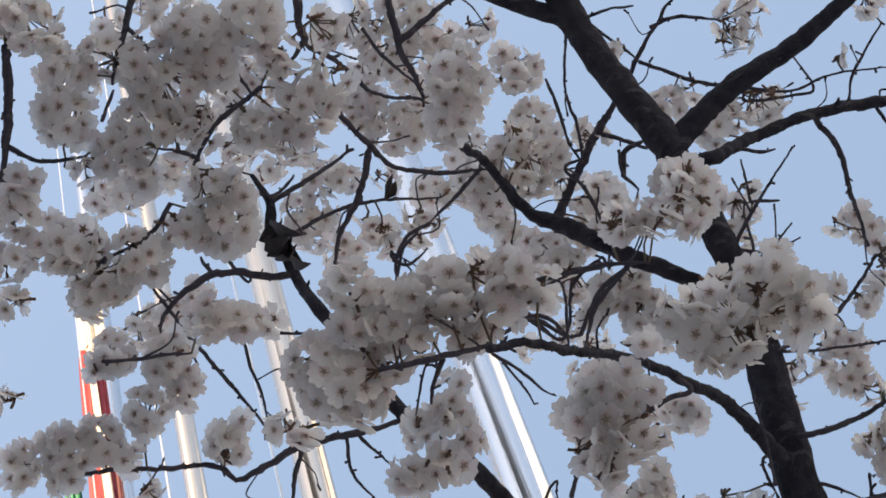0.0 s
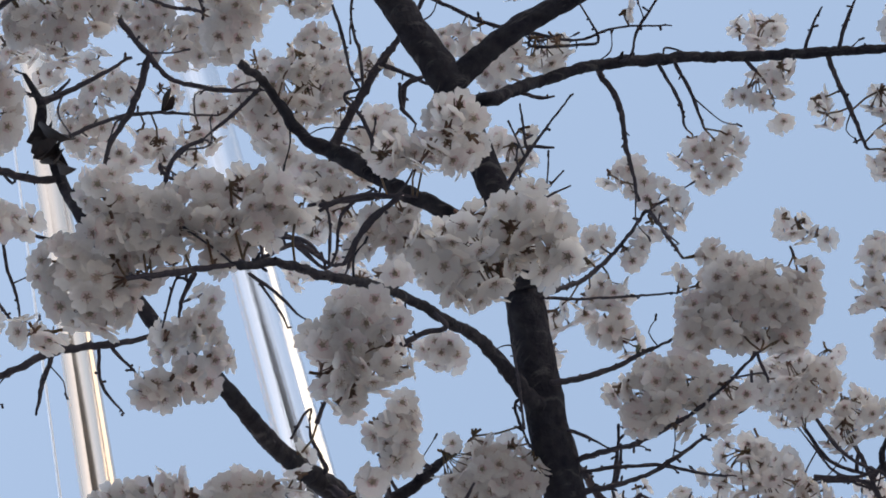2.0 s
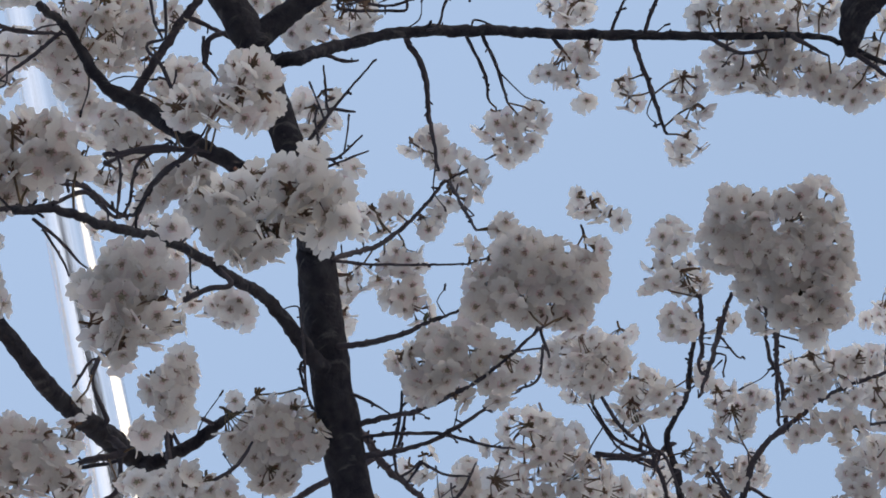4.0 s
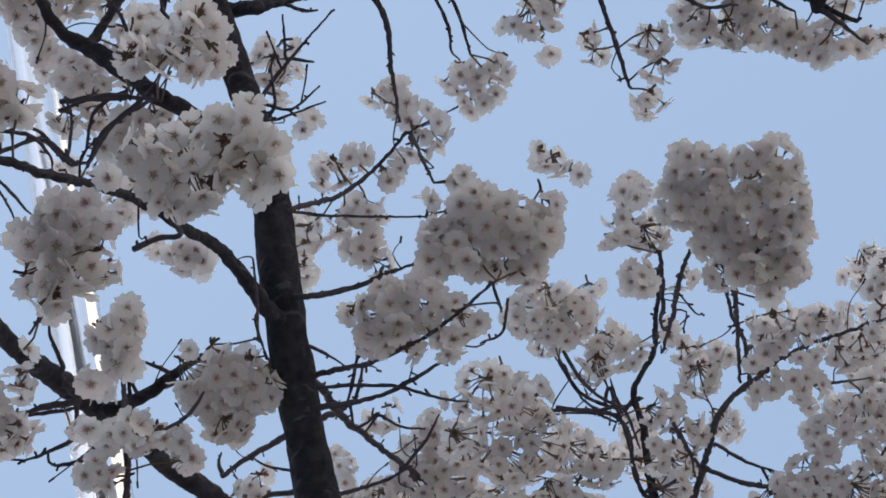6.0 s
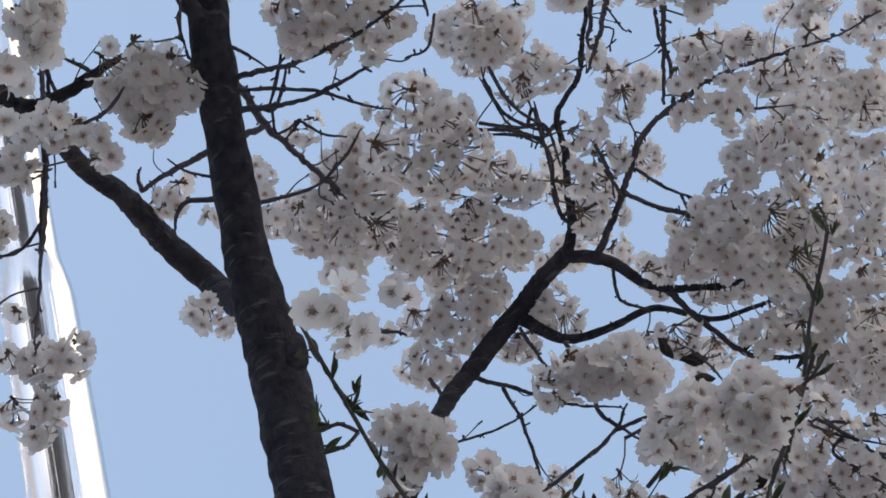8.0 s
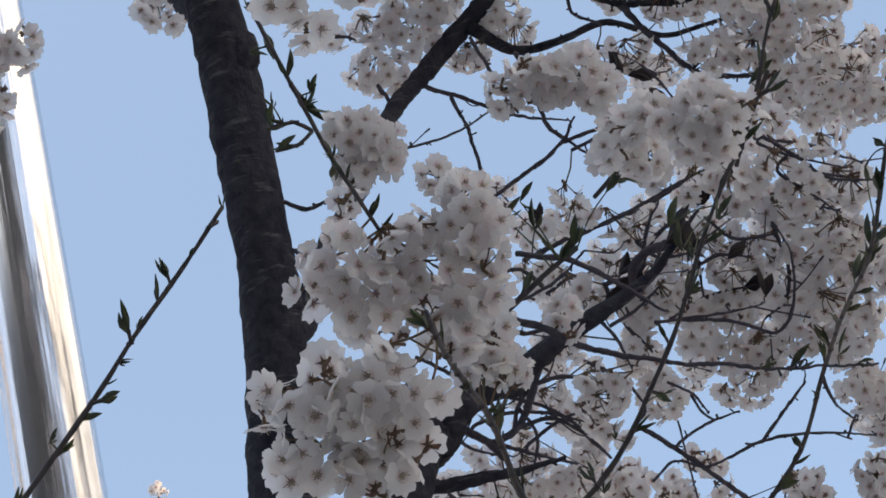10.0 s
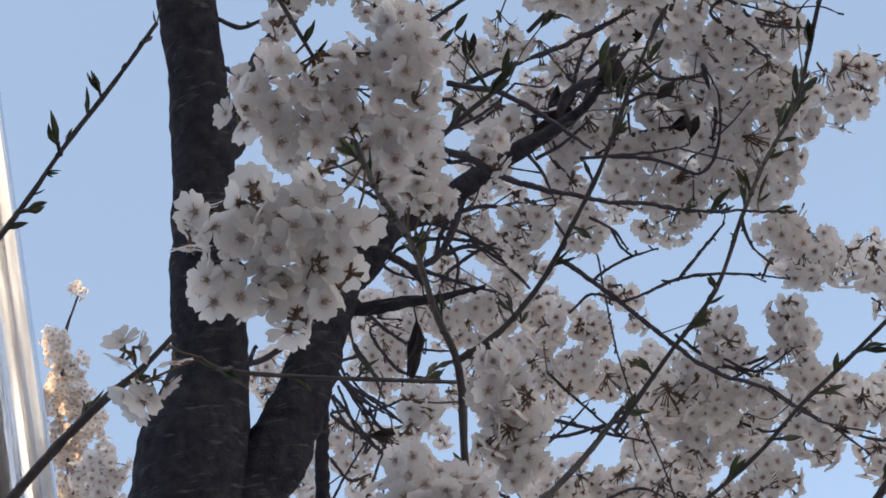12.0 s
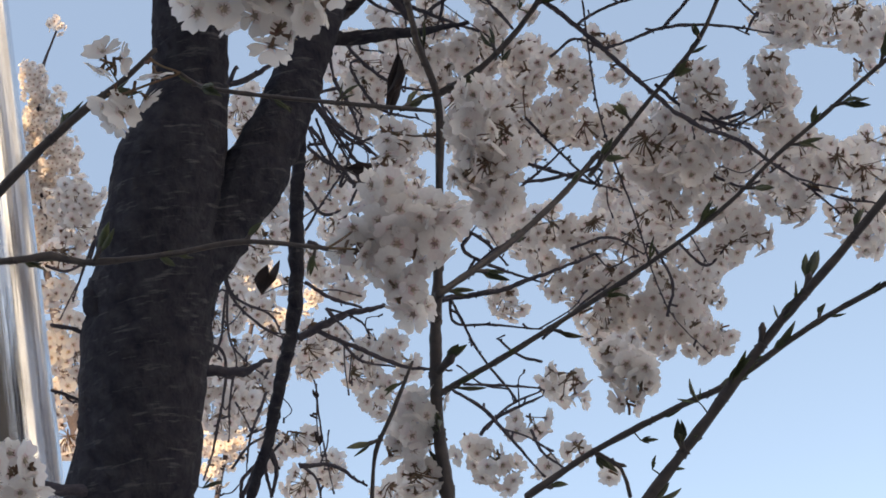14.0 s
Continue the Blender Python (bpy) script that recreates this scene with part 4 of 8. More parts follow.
limb("branch", [(0.062, 2.724, 2.237, 0.0023), (0.111, 2.728, 2.225, 0.0023), (0.178, 2.732, 2.207, 0.0023)])
limb("branch", [(0.064, 2.716, 2.264, 0.0023), (0.078, 2.729, 2.219, 0.0023), (0.089, 2.737, 2.191, 0.0015)])
limb("branch", [(0.058, 2.746, 2.155, 0.0023), (0.103, 2.749, 2.145, 0.0023), (0.159, 2.752, 2.131, 0.0023)])
limb("branch", [(0.068, 2.763, 2.085, 0.0031), (0.095, 2.759, 2.103, 0.0031), (0.161, 2.755, 2.121, 0.0023)])
limb("branch", [(0.213, 3.131, 2.595, 0.0037), (0.272, 3.139, 2.566, 0.0037), (0.356, 3.149, 2.522, 0.0027)])
limb("branch", [(0.181, 3.139, 2.574, 0.0027), (0.234, 3.141, 2.564, 0.0037), (0.327, 3.137, 2.563, 0.0037)])
limb("branch", [(0.186, 3.218, 2.325, 0.0027), (0.259, 3.204, 2.365, 0.0027), (0.311, 3.194, 2.39, 0.0027)])
limb("branch", [(0.277, 2.85, 2.743, 0.0043), (0.348, 2.879, 2.666, 0.0043), (0.41, 2.905, 2.589, 0.0043), (0.467, 2.922, 2.528, 0.0043), (0.528, 2.928, 2.49, 0.0034), (0.592, 2.94, 2.426, 0.0026), (0.667, 2.94, 2.384, 0.0026)])
limb("branch", [(0.35, 3.033, 2.814, 0.0018), (0.344, 3.104, 2.646, 0.0018), (0.368, 3.158, 2.493, 0.0018), (0.392, 3.203, 2.338, 0.0018), (0.447, 3.222, 2.246, 0.0018)])
limb("branch", [(0.594, 3.049, 2.71, 0.0027), (0.618, 3.033, 2.737, 0.0027), (0.656, 3.019, 2.753, 0.0027)])
limb("branch", [(0.491, 3.106, 2.602, 0.0037), (0.554, 3.1, 2.596, 0.0037), (0.593, 3.089, 2.608, 0.0027)])
limb("branch", [(0.601, 3.123, 2.512, 0.0027), (0.646, 3.131, 2.466, 0.0027), (0.688, 3.14, 2.412, 0.0027)])
limb("branch", [(0.429, 3.173, 2.428, 0.0027), (0.466, 3.182, 2.384, 0.0027), (0.508, 3.169, 2.41, 0.0027)])
limb("branch", [(0.172, 2.374, 2.81, 0.0045), (0.24, 2.387, 2.782, 0.0045), (0.288, 2.406, 2.741, 0.0045), (0.335, 2.426, 2.693, 0.0037)])
limb("branch", [(0.134, 2.367, 2.719, 0.0051), (0.179, 2.379, 2.694, 0.0058), (0.221, 2.394, 2.661, 0.0051), (0.306, 2.409, 2.619, 0.0036), (0.387, 2.415, 2.59, 0.0036), (0.453, 2.419, 2.562, 0.0029), (0.561, 2.414, 2.531, 0.0029)])
limb("branch", [(0.372, 2.699, 2.815, 0.0033), (0.442, 2.702, 2.792, 0.0033), (0.499, 2.711, 2.756, 0.0033), (0.534, 2.695, 2.78, 0.0033), (0.552, 2.661, 2.842, 0.0025), (0.544, 2.642, 2.883, 0.0025)])
limb("branch", [(0.186, 2.726, 3, 0.0043), (0.288, 2.715, 3.011, 0.0043), (0.388, 2.703, 3.017, 0.0043), (0.473, 2.684, 3.033, 0.0034)])
limb("branch", [(0.118, 2.486, 2.814, 0.0023), (0.164, 2.49, 2.806, 0.0031), (0.216, 2.483, 2.817, 0.0031), (0.263, 2.469, 2.839, 0.0031)])
limb("branch", [(0.324, 2.67, 2.879, 0.0066), (0.346, 2.61, 2.882, 0.0081), (0.399, 2.601, 2.888, 0.0065), (0.441, 2.583, 2.912, 0.0041)])
limb("branch", [(0.35, 2.654, 2.905, 0.0041), (0.372, 2.631, 2.944, 0.0033), (0.396, 2.616, 2.967, 0.0033)])
limb("branch", [(0.099, 2.744, 2.743, 0.0033), (0.124, 2.727, 2.78, 0.0041), (0.167, 2.72, 2.794, 0.0041), (0.211, 2.725, 2.782, 0.0041), (0.225, 2.735, 2.76, 0.0033)])
limb("branch", [(0.099, 2.744, 2.743, 0.0041), (0.152, 2.743, 2.745, 0.0041), (0.187, 2.754, 2.72, 0.0033), (0.217, 2.771, 2.68, 0.0033)])
limb("branch", [(-0.006, 2.679, 2.87, 0.0033), (0.035, 2.698, 2.837, 0.0033), (0.057, 2.717, 2.801, 0.0041)])
limb("branch", [(0.028, 2.734, 2.761, 0.0041), (0.071, 2.748, 2.735, 0.0041), (0.114, 2.76, 2.708, 0.0033), (0.173, 2.773, 2.677, 0.0033)])
limb("branch", [(0.046, 2.733, 2.764, 0.0033), (0.098, 2.733, 2.767, 0.0033), (0.154, 2.74, 2.752, 0.0033), (0.213, 2.753, 2.721, 0.0033)])
limb("branch", [(0.274, 2.883, 2.664, 0.0026), (0.314, 2.874, 2.681, 0.0026), (0.361, 2.879, 2.659, 0.0026), (0.443, 2.868, 2.667, 0.0034), (0.526, 2.863, 2.653, 0.0034), (0.603, 2.862, 2.623, 0.0026)])
limb("branch", [(0.443, 2.868, 2.667, 0.0034), (0.488, 2.85, 2.697, 0.0034), (0.531, 2.832, 2.724, 0.0034)])
limb("branch", [(0.331, 2.863, 2.704, 0.0026), (0.379, 2.854, 2.715, 0.0026), (0.424, 2.849, 2.717, 0.0026)])
limb("branch", [(0.366, 2.836, 2.759, 0.0026), (0.375, 2.847, 2.732, 0.0026), (0.388, 2.853, 2.716, 0.0026)])
limb("branch", [(0.543, 2.737, 2.684, 0.0033), (0.547, 2.754, 2.644, 0.0025), (0.57, 2.763, 2.612, 0.0025)])
limb("branch", [(-0.106, 2.284, 2.865, 0.0037), (-0.091, 2.293, 2.852, 0.0029), (-0.079, 2.298, 2.847, 0.0022)])
limb("branch", [(-0.096, 2.254, 2.915, 0.0037), (-0.068, 2.265, 2.901, 0.0037), (-0.033, 2.266, 2.905, 0.0029)])
limb("branch", [(-0.144, 2.308, 2.462, 0.0041), (-0.12, 2.309, 2.465, 0.0041), (-0.083, 2.307, 2.478, 0.0034)])
limb("branch", [(-0.144, 2.308, 2.462, 0.0034), (-0.137, 2.303, 2.473, 0.0027), (-0.131, 2.301, 2.48, 0.0027)])
limb("branch", [(-0.098, 2.984, 2.68, 0.0029), (-0.085, 3.012, 2.611, 0.0029), (-0.051, 3.033, 2.564, 0.0023)])
limb("branch", [(-0.119, 2.998, 2.641, 0.0029), (-0.078, 3.016, 2.602, 0.0029), (-0.029, 3.019, 2.602, 0.0023), (0.012, 3.02, 2.604, 0.0018)])
limb("branch", [(-0.088, 3.071, 2.733, 0.0024), (-0.064, 3.088, 2.695, 0.0030), (-0.024, 3.103, 2.663, 0.0024)])
limb("branch", [(-0.083, 3.025, 2.577, 0.0023), (-0.056, 3.009, 2.623, 0.0023), (-0.027, 2.989, 2.677, 0.0018)])
limb("branch", [(-0.153, 3.208, 2.648, 0.0028), (-0.133, 3.224, 2.609, 0.0038), (-0.094, 3.226, 2.611, 0.0028)])
limb("branch", [(-0.043, 3.028, 2.835, 0.0037), (-0.016, 3.05, 2.789, 0.0037), (0.031, 3.07, 2.748, 0.0037), (0.083, 3.079, 2.73, 0.0027)])
limb("branch", [(-0.035, 3.052, 2.784, 0.0027), (-0.003, 3.081, 2.719, 0.0037), (0.056, 3.094, 2.692, 0.0027)])
limb("branch", [(-0.071, 3.147, 2.812, 0.0038), (-0.053, 3.168, 2.765, 0.0038), (-0.043, 3.187, 2.719, 0.0028)])
limb("branch", [(0.08, 2.969, 2.458, 0.0034), (0.118, 2.977, 2.435, 0.0034), (0.152, 2.992, 2.387, 0.0026)])
limb("branch", [(0.09, 2.98, 2.423, 0.0034), (0.127, 2.991, 2.392, 0.0034), (0.198, 3.001, 2.353, 0.0026)])
limb("branch", [(0.092, 2.991, 2.39, 0.0026), (0.141, 2.983, 2.414, 0.0034), (0.186, 2.98, 2.422, 0.0026)])
limb("branch", [(0.172, 2.96, 2.483, 0.0026), (0.23, 2.947, 2.512, 0.0026), (0.27, 2.936, 2.537, 0.0026)])
limb("branch", [(0.275, 3.236, 2.591, 0.0028), (0.335, 3.227, 2.605, 0.0028), (0.381, 3.211, 2.641, 0.0028)])
limb("branch", [(0.23, 3.198, 2.698, 0.0028), (0.274, 3.22, 2.636, 0.0028), (0.328, 3.24, 2.571, 0.0028)])
limb("branch", [(0.267, 3.368, 2.514, 0.0029), (0.337, 3.362, 2.519, 0.0029), (0.388, 3.371, 2.48, 0.0029)])
limb("branch", [(0.406, 3.4, 2.373, 0.0029), (0.426, 3.384, 2.425, 0.0029), (0.402, 3.365, 2.496, 0.0029)])
limb("branch", [(0.502, 3.136, 2.517, 0.0027), (0.551, 3.139, 2.488, 0.0027), (0.599, 3.126, 2.503, 0.0027)])
limb("branch", [(0.496, 3.114, 2.579, 0.0027), (0.543, 3.105, 2.586, 0.0027), (0.591, 3.093, 2.6, 0.0027)])
limb("branch", [(0.646, 3.131, 2.466, 0.0027), (0.693, 3.131, 2.437, 0.0027), (0.751, 3.127, 2.414, 0.0027)])
limb("branch", [(0.074, 2.957, 2.136, 0.0025), (0.112, 2.951, 2.162, 0.0025), (0.166, 2.947, 2.176, 0.0025)])
limb("branch", [(0.117, 2.945, 2.185, 0.0025), (0.092, 2.934, 2.23, 0.0025), (0.074, 2.924, 2.266, 0.0025)])
limb("branch", [(-0.318, 3.129, 2.142, 0.0035), (-0.282, 3.122, 2.197, 0.0044), (-0.257, 3.115, 2.236, 0.0035)])
limb("branch", [(-0.275, 3.137, 2.135, 0.0035), (-0.275, 3.125, 2.187, 0.0035), (-0.243, 3.122, 2.217, 0.0035)])
limb("branch", [(-0.327, 3.118, 2.187, 0.0027), (-0.296, 3.115, 2.216, 0.0027), (-0.263, 3.117, 2.229, 0.0027)])
limb("branch", [(-0.195, 3.302, 2.345, 0.0019), (-0.2, 3.316, 2.29, 0.0019), (-0.201, 3.329, 2.235, 0.0019), (-0.199, 3.344, 2.17, 0.0019)])
limb("branch", [(-0.246, 3.327, 2.224, 0.0028), (-0.223, 3.336, 2.193, 0.0028), (-0.222, 3.346, 2.146, 0.0028)])
limb("branch", [(-0.136, 3.192, 2.382, 0.0027), (-0.107, 3.206, 2.342, 0.0027), (-0.055, 3.214, 2.324, 0.0027)])
limb("branch", [(0.173, 2.937, 2.215, 0.0025), (0.143, 2.934, 2.229, 0.0025), (0.115, 2.926, 2.259, 0.0025)])
limb("branch", [(0.138, 2.96, 2.124, 0.0025), (0.148, 2.967, 2.09, 0.0025), (0.176, 2.973, 2.06, 0.0025)])
limb("branch", [(-0.246, 2.758, 2.384, 0.0024), (-0.234, 2.773, 2.344, 0.0024), (-0.192, 2.787, 2.315, 0.0024), (-0.182, 2.798, 2.282, 0.0024)])
limb("branch", [(-0.292, 2.788, 2.268, 0.0024), (-0.267, 2.784, 2.295, 0.0024), (-0.248, 2.768, 2.354, 0.0024)])
limb("branch", [(-0.589, 3.16, 2.589, 0.0028), (-0.556, 3.172, 2.577, 0.0028), (-0.517, 3.175, 2.59, 0.0028)])
limb("branch", [(-0.501, 3.166, 2.623, 0.0028), (-0.528, 3.176, 2.582, 0.0028), (-0.556, 3.187, 2.532, 0.0028)])
limb("branch", [(0.234, 2.805, 2.845, 0.0034), (0.276, 2.82, 2.809, 0.0034), (0.297, 2.84, 2.763, 0.0026)])
limb("branch", [(0.205, 2.753, 2.948, 0.0034), (0.253, 2.746, 2.959, 0.0034), (0.318, 2.752, 2.94, 0.0026)])
limb("branch", [(0.276, 2.696, 2.835, 0.0033), (0.322, 2.688, 2.845, 0.0033), (0.362, 2.675, 2.864, 0.0033)])
limb("branch", [(0.406, 2.669, 2.866, 0.0025), (0.452, 2.659, 2.875, 0.0033), (0.498, 2.661, 2.86, 0.0025)])
limb("branch", [(0.452, 2.631, 2.927, 0.0025), (0.482, 2.648, 2.888, 0.0033), (0.538, 2.646, 2.877, 0.0025)])
limb("branch", [(0.349, 2.642, 2.928, 0.0033), (0.374, 2.656, 2.898, 0.0033), (0.431, 2.655, 2.889, 0.0025)])
limb("branch", [(0.592, 2.674, 3.018, 0.0034), (0.632, 2.687, 2.981, 0.0034), (0.69, 2.695, 2.946, 0.0026)])
limb("branch", [(0.599, 2.692, 2.985, 0.0026), (0.627, 2.713, 2.937, 0.0026), (0.655, 2.718, 2.916, 0.0026)])
limb("branch", [(0.105, 2.723, 2.788, 0.0033), (0.156, 2.737, 2.759, 0.0033), (0.195, 2.755, 2.718, 0.0033), (0.223, 2.774, 2.671, 0.0025)])
limb("branch", [(0.119, 2.754, 2.722, 0.0033), (0.175, 2.746, 2.739, 0.0033), (0.228, 2.744, 2.74, 0.0025)])
limb("branch", [(-0.047, 2.764, 2.685, 0.0025), (-0.045, 2.785, 2.638, 0.0025), (-0.016, 2.805, 2.591, 0.0025)])
limb("branch", [(-0.081, 2.785, 2.63, 0.0033), (-0.06, 2.804, 2.586, 0.0033), (-0.028, 2.818, 2.554, 0.0033)])
limb("branch", [(0.116, 2.732, 2.77, 0.0033), (0.129, 2.751, 2.728, 0.0033), (0.105, 2.773, 2.679, 0.0025)])
limb("branch", [(0.021, 2.719, 2.794, 0.0033), (0.023, 2.741, 2.747, 0.0033), (0.066, 2.754, 2.72, 0.0025)])
limb("branch", [(0.119, 2.586, 2.839, 0.004), (0.153, 2.598, 2.815, 0.004), (0.201, 2.6, 2.81, 0.0032)])
limb("branch", [(0.252, 2.597, 2.811, 0.0032), (0.274, 2.614, 2.775, 0.0032), (0.283, 2.637, 2.727, 0.0024)])
limb("branch", [(0.324, 2.646, 2.7, 0.0024), (0.35, 2.654, 2.678, 0.0024), (0.365, 2.666, 2.647, 0.0024)])
limb("branch", [(0.43, 2.991, 2.631, 0.0035), (0.469, 3.004, 2.585, 0.0035), (0.527, 3.012, 2.542, 0.0035), (0.592, 3.026, 2.47, 0.0027)])
limb("branch", [(0.494, 3.003, 2.577, 0.0027), (0.537, 3.008, 2.547, 0.0027), (0.596, 2.994, 2.562, 0.0027)])
limb("branch", [(0.593, 2.691, 3.065, 0.0034), (0.619, 2.715, 3.017, 0.0034), (0.646, 2.735, 2.973, 0.0026)])
limb("branch", [(0.606, 2.696, 3.052, 0.0026), (0.65, 2.702, 3.029, 0.0034), (0.712, 2.715, 2.983, 0.0026)])
limb("branch", [(0.3, 2.598, 3.081, 0.0033), (0.354, 2.59, 3.087, 0.0033), (0.406, 2.586, 3.085, 0.0025)])
limb("branch", [(0.287, 2.703, 2.908, 0.0041), (0.339, 2.7, 2.907, 0.0041), (0.377, 2.678, 2.94, 0.0041), (0.451, 2.649, 2.975, 0.0041)])
limb("branch", [(0.29, 2.712, 2.892, 0.0033), (0.301, 2.733, 2.851, 0.0033), (0.327, 2.755, 2.805, 0.0033)])
limb("branch", [(0.365, 2.735, 2.838, 0.0033), (0.429, 2.723, 2.848, 0.0033), (0.513, 2.715, 2.842, 0.0025)])
limb("branch", [(0.545, 2.675, 2.906, 0.0033), (0.551, 2.704, 2.852, 0.0033), (0.535, 2.727, 2.812, 0.0033), (0.495, 2.741, 2.796, 0.0025)])
limb("branch", [(0.426, 2.665, 2.954, 0.0033), (0.429, 2.699, 2.893, 0.0033), (0.421, 2.723, 2.85, 0.0025)])
limb("branch", [(0.372, 2.759, 3.001, 0.0026), (0.409, 2.753, 3.005, 0.0034), (0.449, 2.743, 3.015, 0.0026)])
limb("branch", [(0.248, 2.431, 3.598, 0.0035), (0.297, 2.442, 3.583, 0.0035), (0.332, 2.462, 3.557, 0.0035)])
limb("branch", [(0.284, 2.383, 3.65, 0.0035), (0.298, 2.424, 3.603, 0.0035), (0.346, 2.453, 3.567, 0.0035)])
limb("branch", [(0.343, 2.427, 3.596, 0.0035), (0.34, 2.464, 3.554, 0.0035), (0.333, 2.522, 3.484, 0.0035)])
limb("branch", [(0.406, 2.402, 3.466, 0.0034), (0.414, 2.432, 3.428, 0.0034), (0.408, 2.456, 3.398, 0.0026)])
limb("branch", [(0.242, 2.23, 3.666, 0.0026), (0.216, 2.262, 3.635, 0.0026), (0.178, 2.265, 3.632, 0.0026)])
limb("branch", [(0.287, 2.212, 3.508, 0.0033), (0.299, 2.249, 3.464, 0.0033), (0.331, 2.279, 3.425, 0.0033)])
limb("branch", [(0.248, 2.261, 3.455, 0.0033), (0.3, 2.275, 3.433, 0.0033), (0.339, 2.28, 3.423, 0.0033), (0.339, 2.319, 3.375, 0.0033)])
limb("branch", [(-0.481, 1.949, 3.538, 0.004), (-0.433, 1.97, 3.53, 0.004), (-0.365, 1.989, 3.528, 0.004)])
limb("branch", [(-0.296, 1.989, 3.542, 0.0032), (-0.309, 2.02, 3.509, 0.0032), (-0.326, 2.049, 3.476, 0.0032)])
limb("branch", [(-0.341, 2.008, 3.514, 0.0072), (-0.297, 2.008, 3.524, 0.0063), (-0.237, 2.009, 3.533, 0.0056)])
limb("branch", [(-0.3, 1.548, 3.545, 0.0029), (-0.242, 1.554, 3.551, 0.0036), (-0.214, 1.589, 3.529, 0.0036)])
limb("branch", [(-0.279, 1.552, 3.609, 0.0029), (-0.246, 1.579, 3.595, 0.0029), (-0.233, 1.614, 3.57, 0.0029)])
limb("branch", [(-0.215, 1.566, 3.609, 0.0029), (-0.177, 1.568, 3.612, 0.0029), (-0.129, 1.583, 3.607, 0.0029)])
limb("branch", [(-0.289, 1.405, 3.766, 0.0037), (-0.254, 1.43, 3.757, 0.0037), (-0.21, 1.451, 3.75, 0.003)])
limb("branch", [(-0.208, 1.45, 3.748, 0.003), (-0.26, 1.461, 3.735, 0.003), (-0.301, 1.467, 3.725, 0.0022)])
limb("branch", [(-0.335, 1.465, 3.721, 0.003), (-0.367, 1.483, 3.704, 0.003), (-0.375, 1.506, 3.686, 0.0022)])
limb("branch", [(-0.254, 1.606, 3.629, 0.003), (-0.231, 1.645, 3.6, 0.003)])
limb("branch", [(0.079, 1.471, 3.863, 0.0031), (0.119, 1.476, 3.858, 0.0031), (0.168, 1.503, 3.837, 0.0023)])
limb("branch", [(0.011, 1.43, 3.89, 0.0023), (0.03, 1.466, 3.867, 0.0023), (0.04, 1.489, 3.852, 0.0023)])
limb("branch", [(-0.398, 1.159, 3.779, 0.0029), (-0.4, 1.187, 3.764, 0.0029), (-0.431, 1.182, 3.76, 0.0029)])
limb("branch", [(-0.438, 1.108, 3.798, 0.0029), (-0.395, 1.109, 3.805, 0.0021)])
limb("branch", [(-0.569, 1.111, 3.766, 0.0029), (-0.537, 1.092, 3.784, 0.0029)])
limb("branch", [(-0.432, 1.461, 3.582, 0.0021), (-0.412, 1.446, 3.597, 0.0021), (-0.44, 1.449, 3.589, 0.0021)])
limb("branch", [(-0.549, 1.363, 3.745, 0.003), (-0.541, 1.4, 3.723, 0.003)])
limb("branch", [(-0.267, 1.472, 3.477, 0.0034), (-0.272, 1.488, 3.463, 0.0027)])
limb("branch", [(-0.283, 1.573, 3.254, 0.0033), (-0.259, 1.558, 3.272, 0.0026)])
limb("branch", [(0.559, 2.55, 2.978, 0.0036), (0.593, 2.55, 2.927, 0.0033), (0.62, 2.55, 2.884, 0.003), (0.67, 2.55, 2.861, 0.0027), (0.694, 2.55, 2.856, 0.0023)])
limb("branch", [(0.561, 2.55, 2.918, 0.003), (0.591, 2.55, 2.87, 0.0025), (0.615, 2.55, 2.827, 0.002)])
limb("branch", [(0.309, 2.55, 2.916, 0.0036), (0.362, 2.55, 2.928, 0.0033), (0.416, 2.55, 2.945, 0.003), (0.469, 2.55, 2.955, 0.0027), (0.483, 2.55, 2.959, 0.0023)])
limb("branch", [(0.32, 2.55, 3.023, 0.0028), (0.359, 2.55, 3.01, 0.0023), (0.405, 2.55, 2.99, 0.0018)])
limb("branch", [(0.324, 2.55, 3.039, 0.0028), (0.373, 2.55, 3.032, 0.0023), (0.408, 2.55, 3.036, 0.0018)])
limb("branch", [(0.37, 2.55, 3.084, 0.003), (0.406, 2.55, 3.059, 0.0025), (0.439, 2.55, 3.04, 0.002)])
limb("branch", [(0.327, 2.55, 2.746, 0.003), (0.388, 2.55, 2.734, 0.0027), (0.434, 2.55, 2.727, 0.0023), (0.476, 2.55, 2.726, 0.002)])
limb("branch", [(0.416, 2.55, 3.107, 0.0026), (0.435, 2.55, 3.073, 0.0021), (0.458, 2.55, 3.048, 0.0017)])
limb("branch", [(0.349, 2.55, 2.825, 0.003), (0.378, 2.55, 2.863, 0.002)])
limb("branch", [(0.548, 2.55, 2.971, 0.0026), (0.58, 2.55, 2.939, 0.0023), (0.62, 2.55, 2.91, 0.002), (0.651, 2.55, 2.889, 0.0017)])
limb("branch", [(0.441, 2.6, 3.19, 0.003), (0.458, 2.6, 3.15, 0.0025), (0.473, 2.6, 3.096, 0.002)])
limb("branch", [(-0.111, 2.93, 2.656, 0.0028), (-0.086, 2.93, 2.585, 0.0023), (-0.042, 2.93, 2.562, 0.0018)])
limb("branch", [(-0.085, 2.93, 2.694, 0.0028), (-0.068, 2.93, 2.632, 0.0023), (-0.024, 2.93, 2.591, 0.0018)])
limb("branch", [(-0.088, 2.95, 2.479, 0.0026), (-0.047, 2.95, 2.549, 0.0021), (-0.028, 2.95, 2.581, 0.0017)])
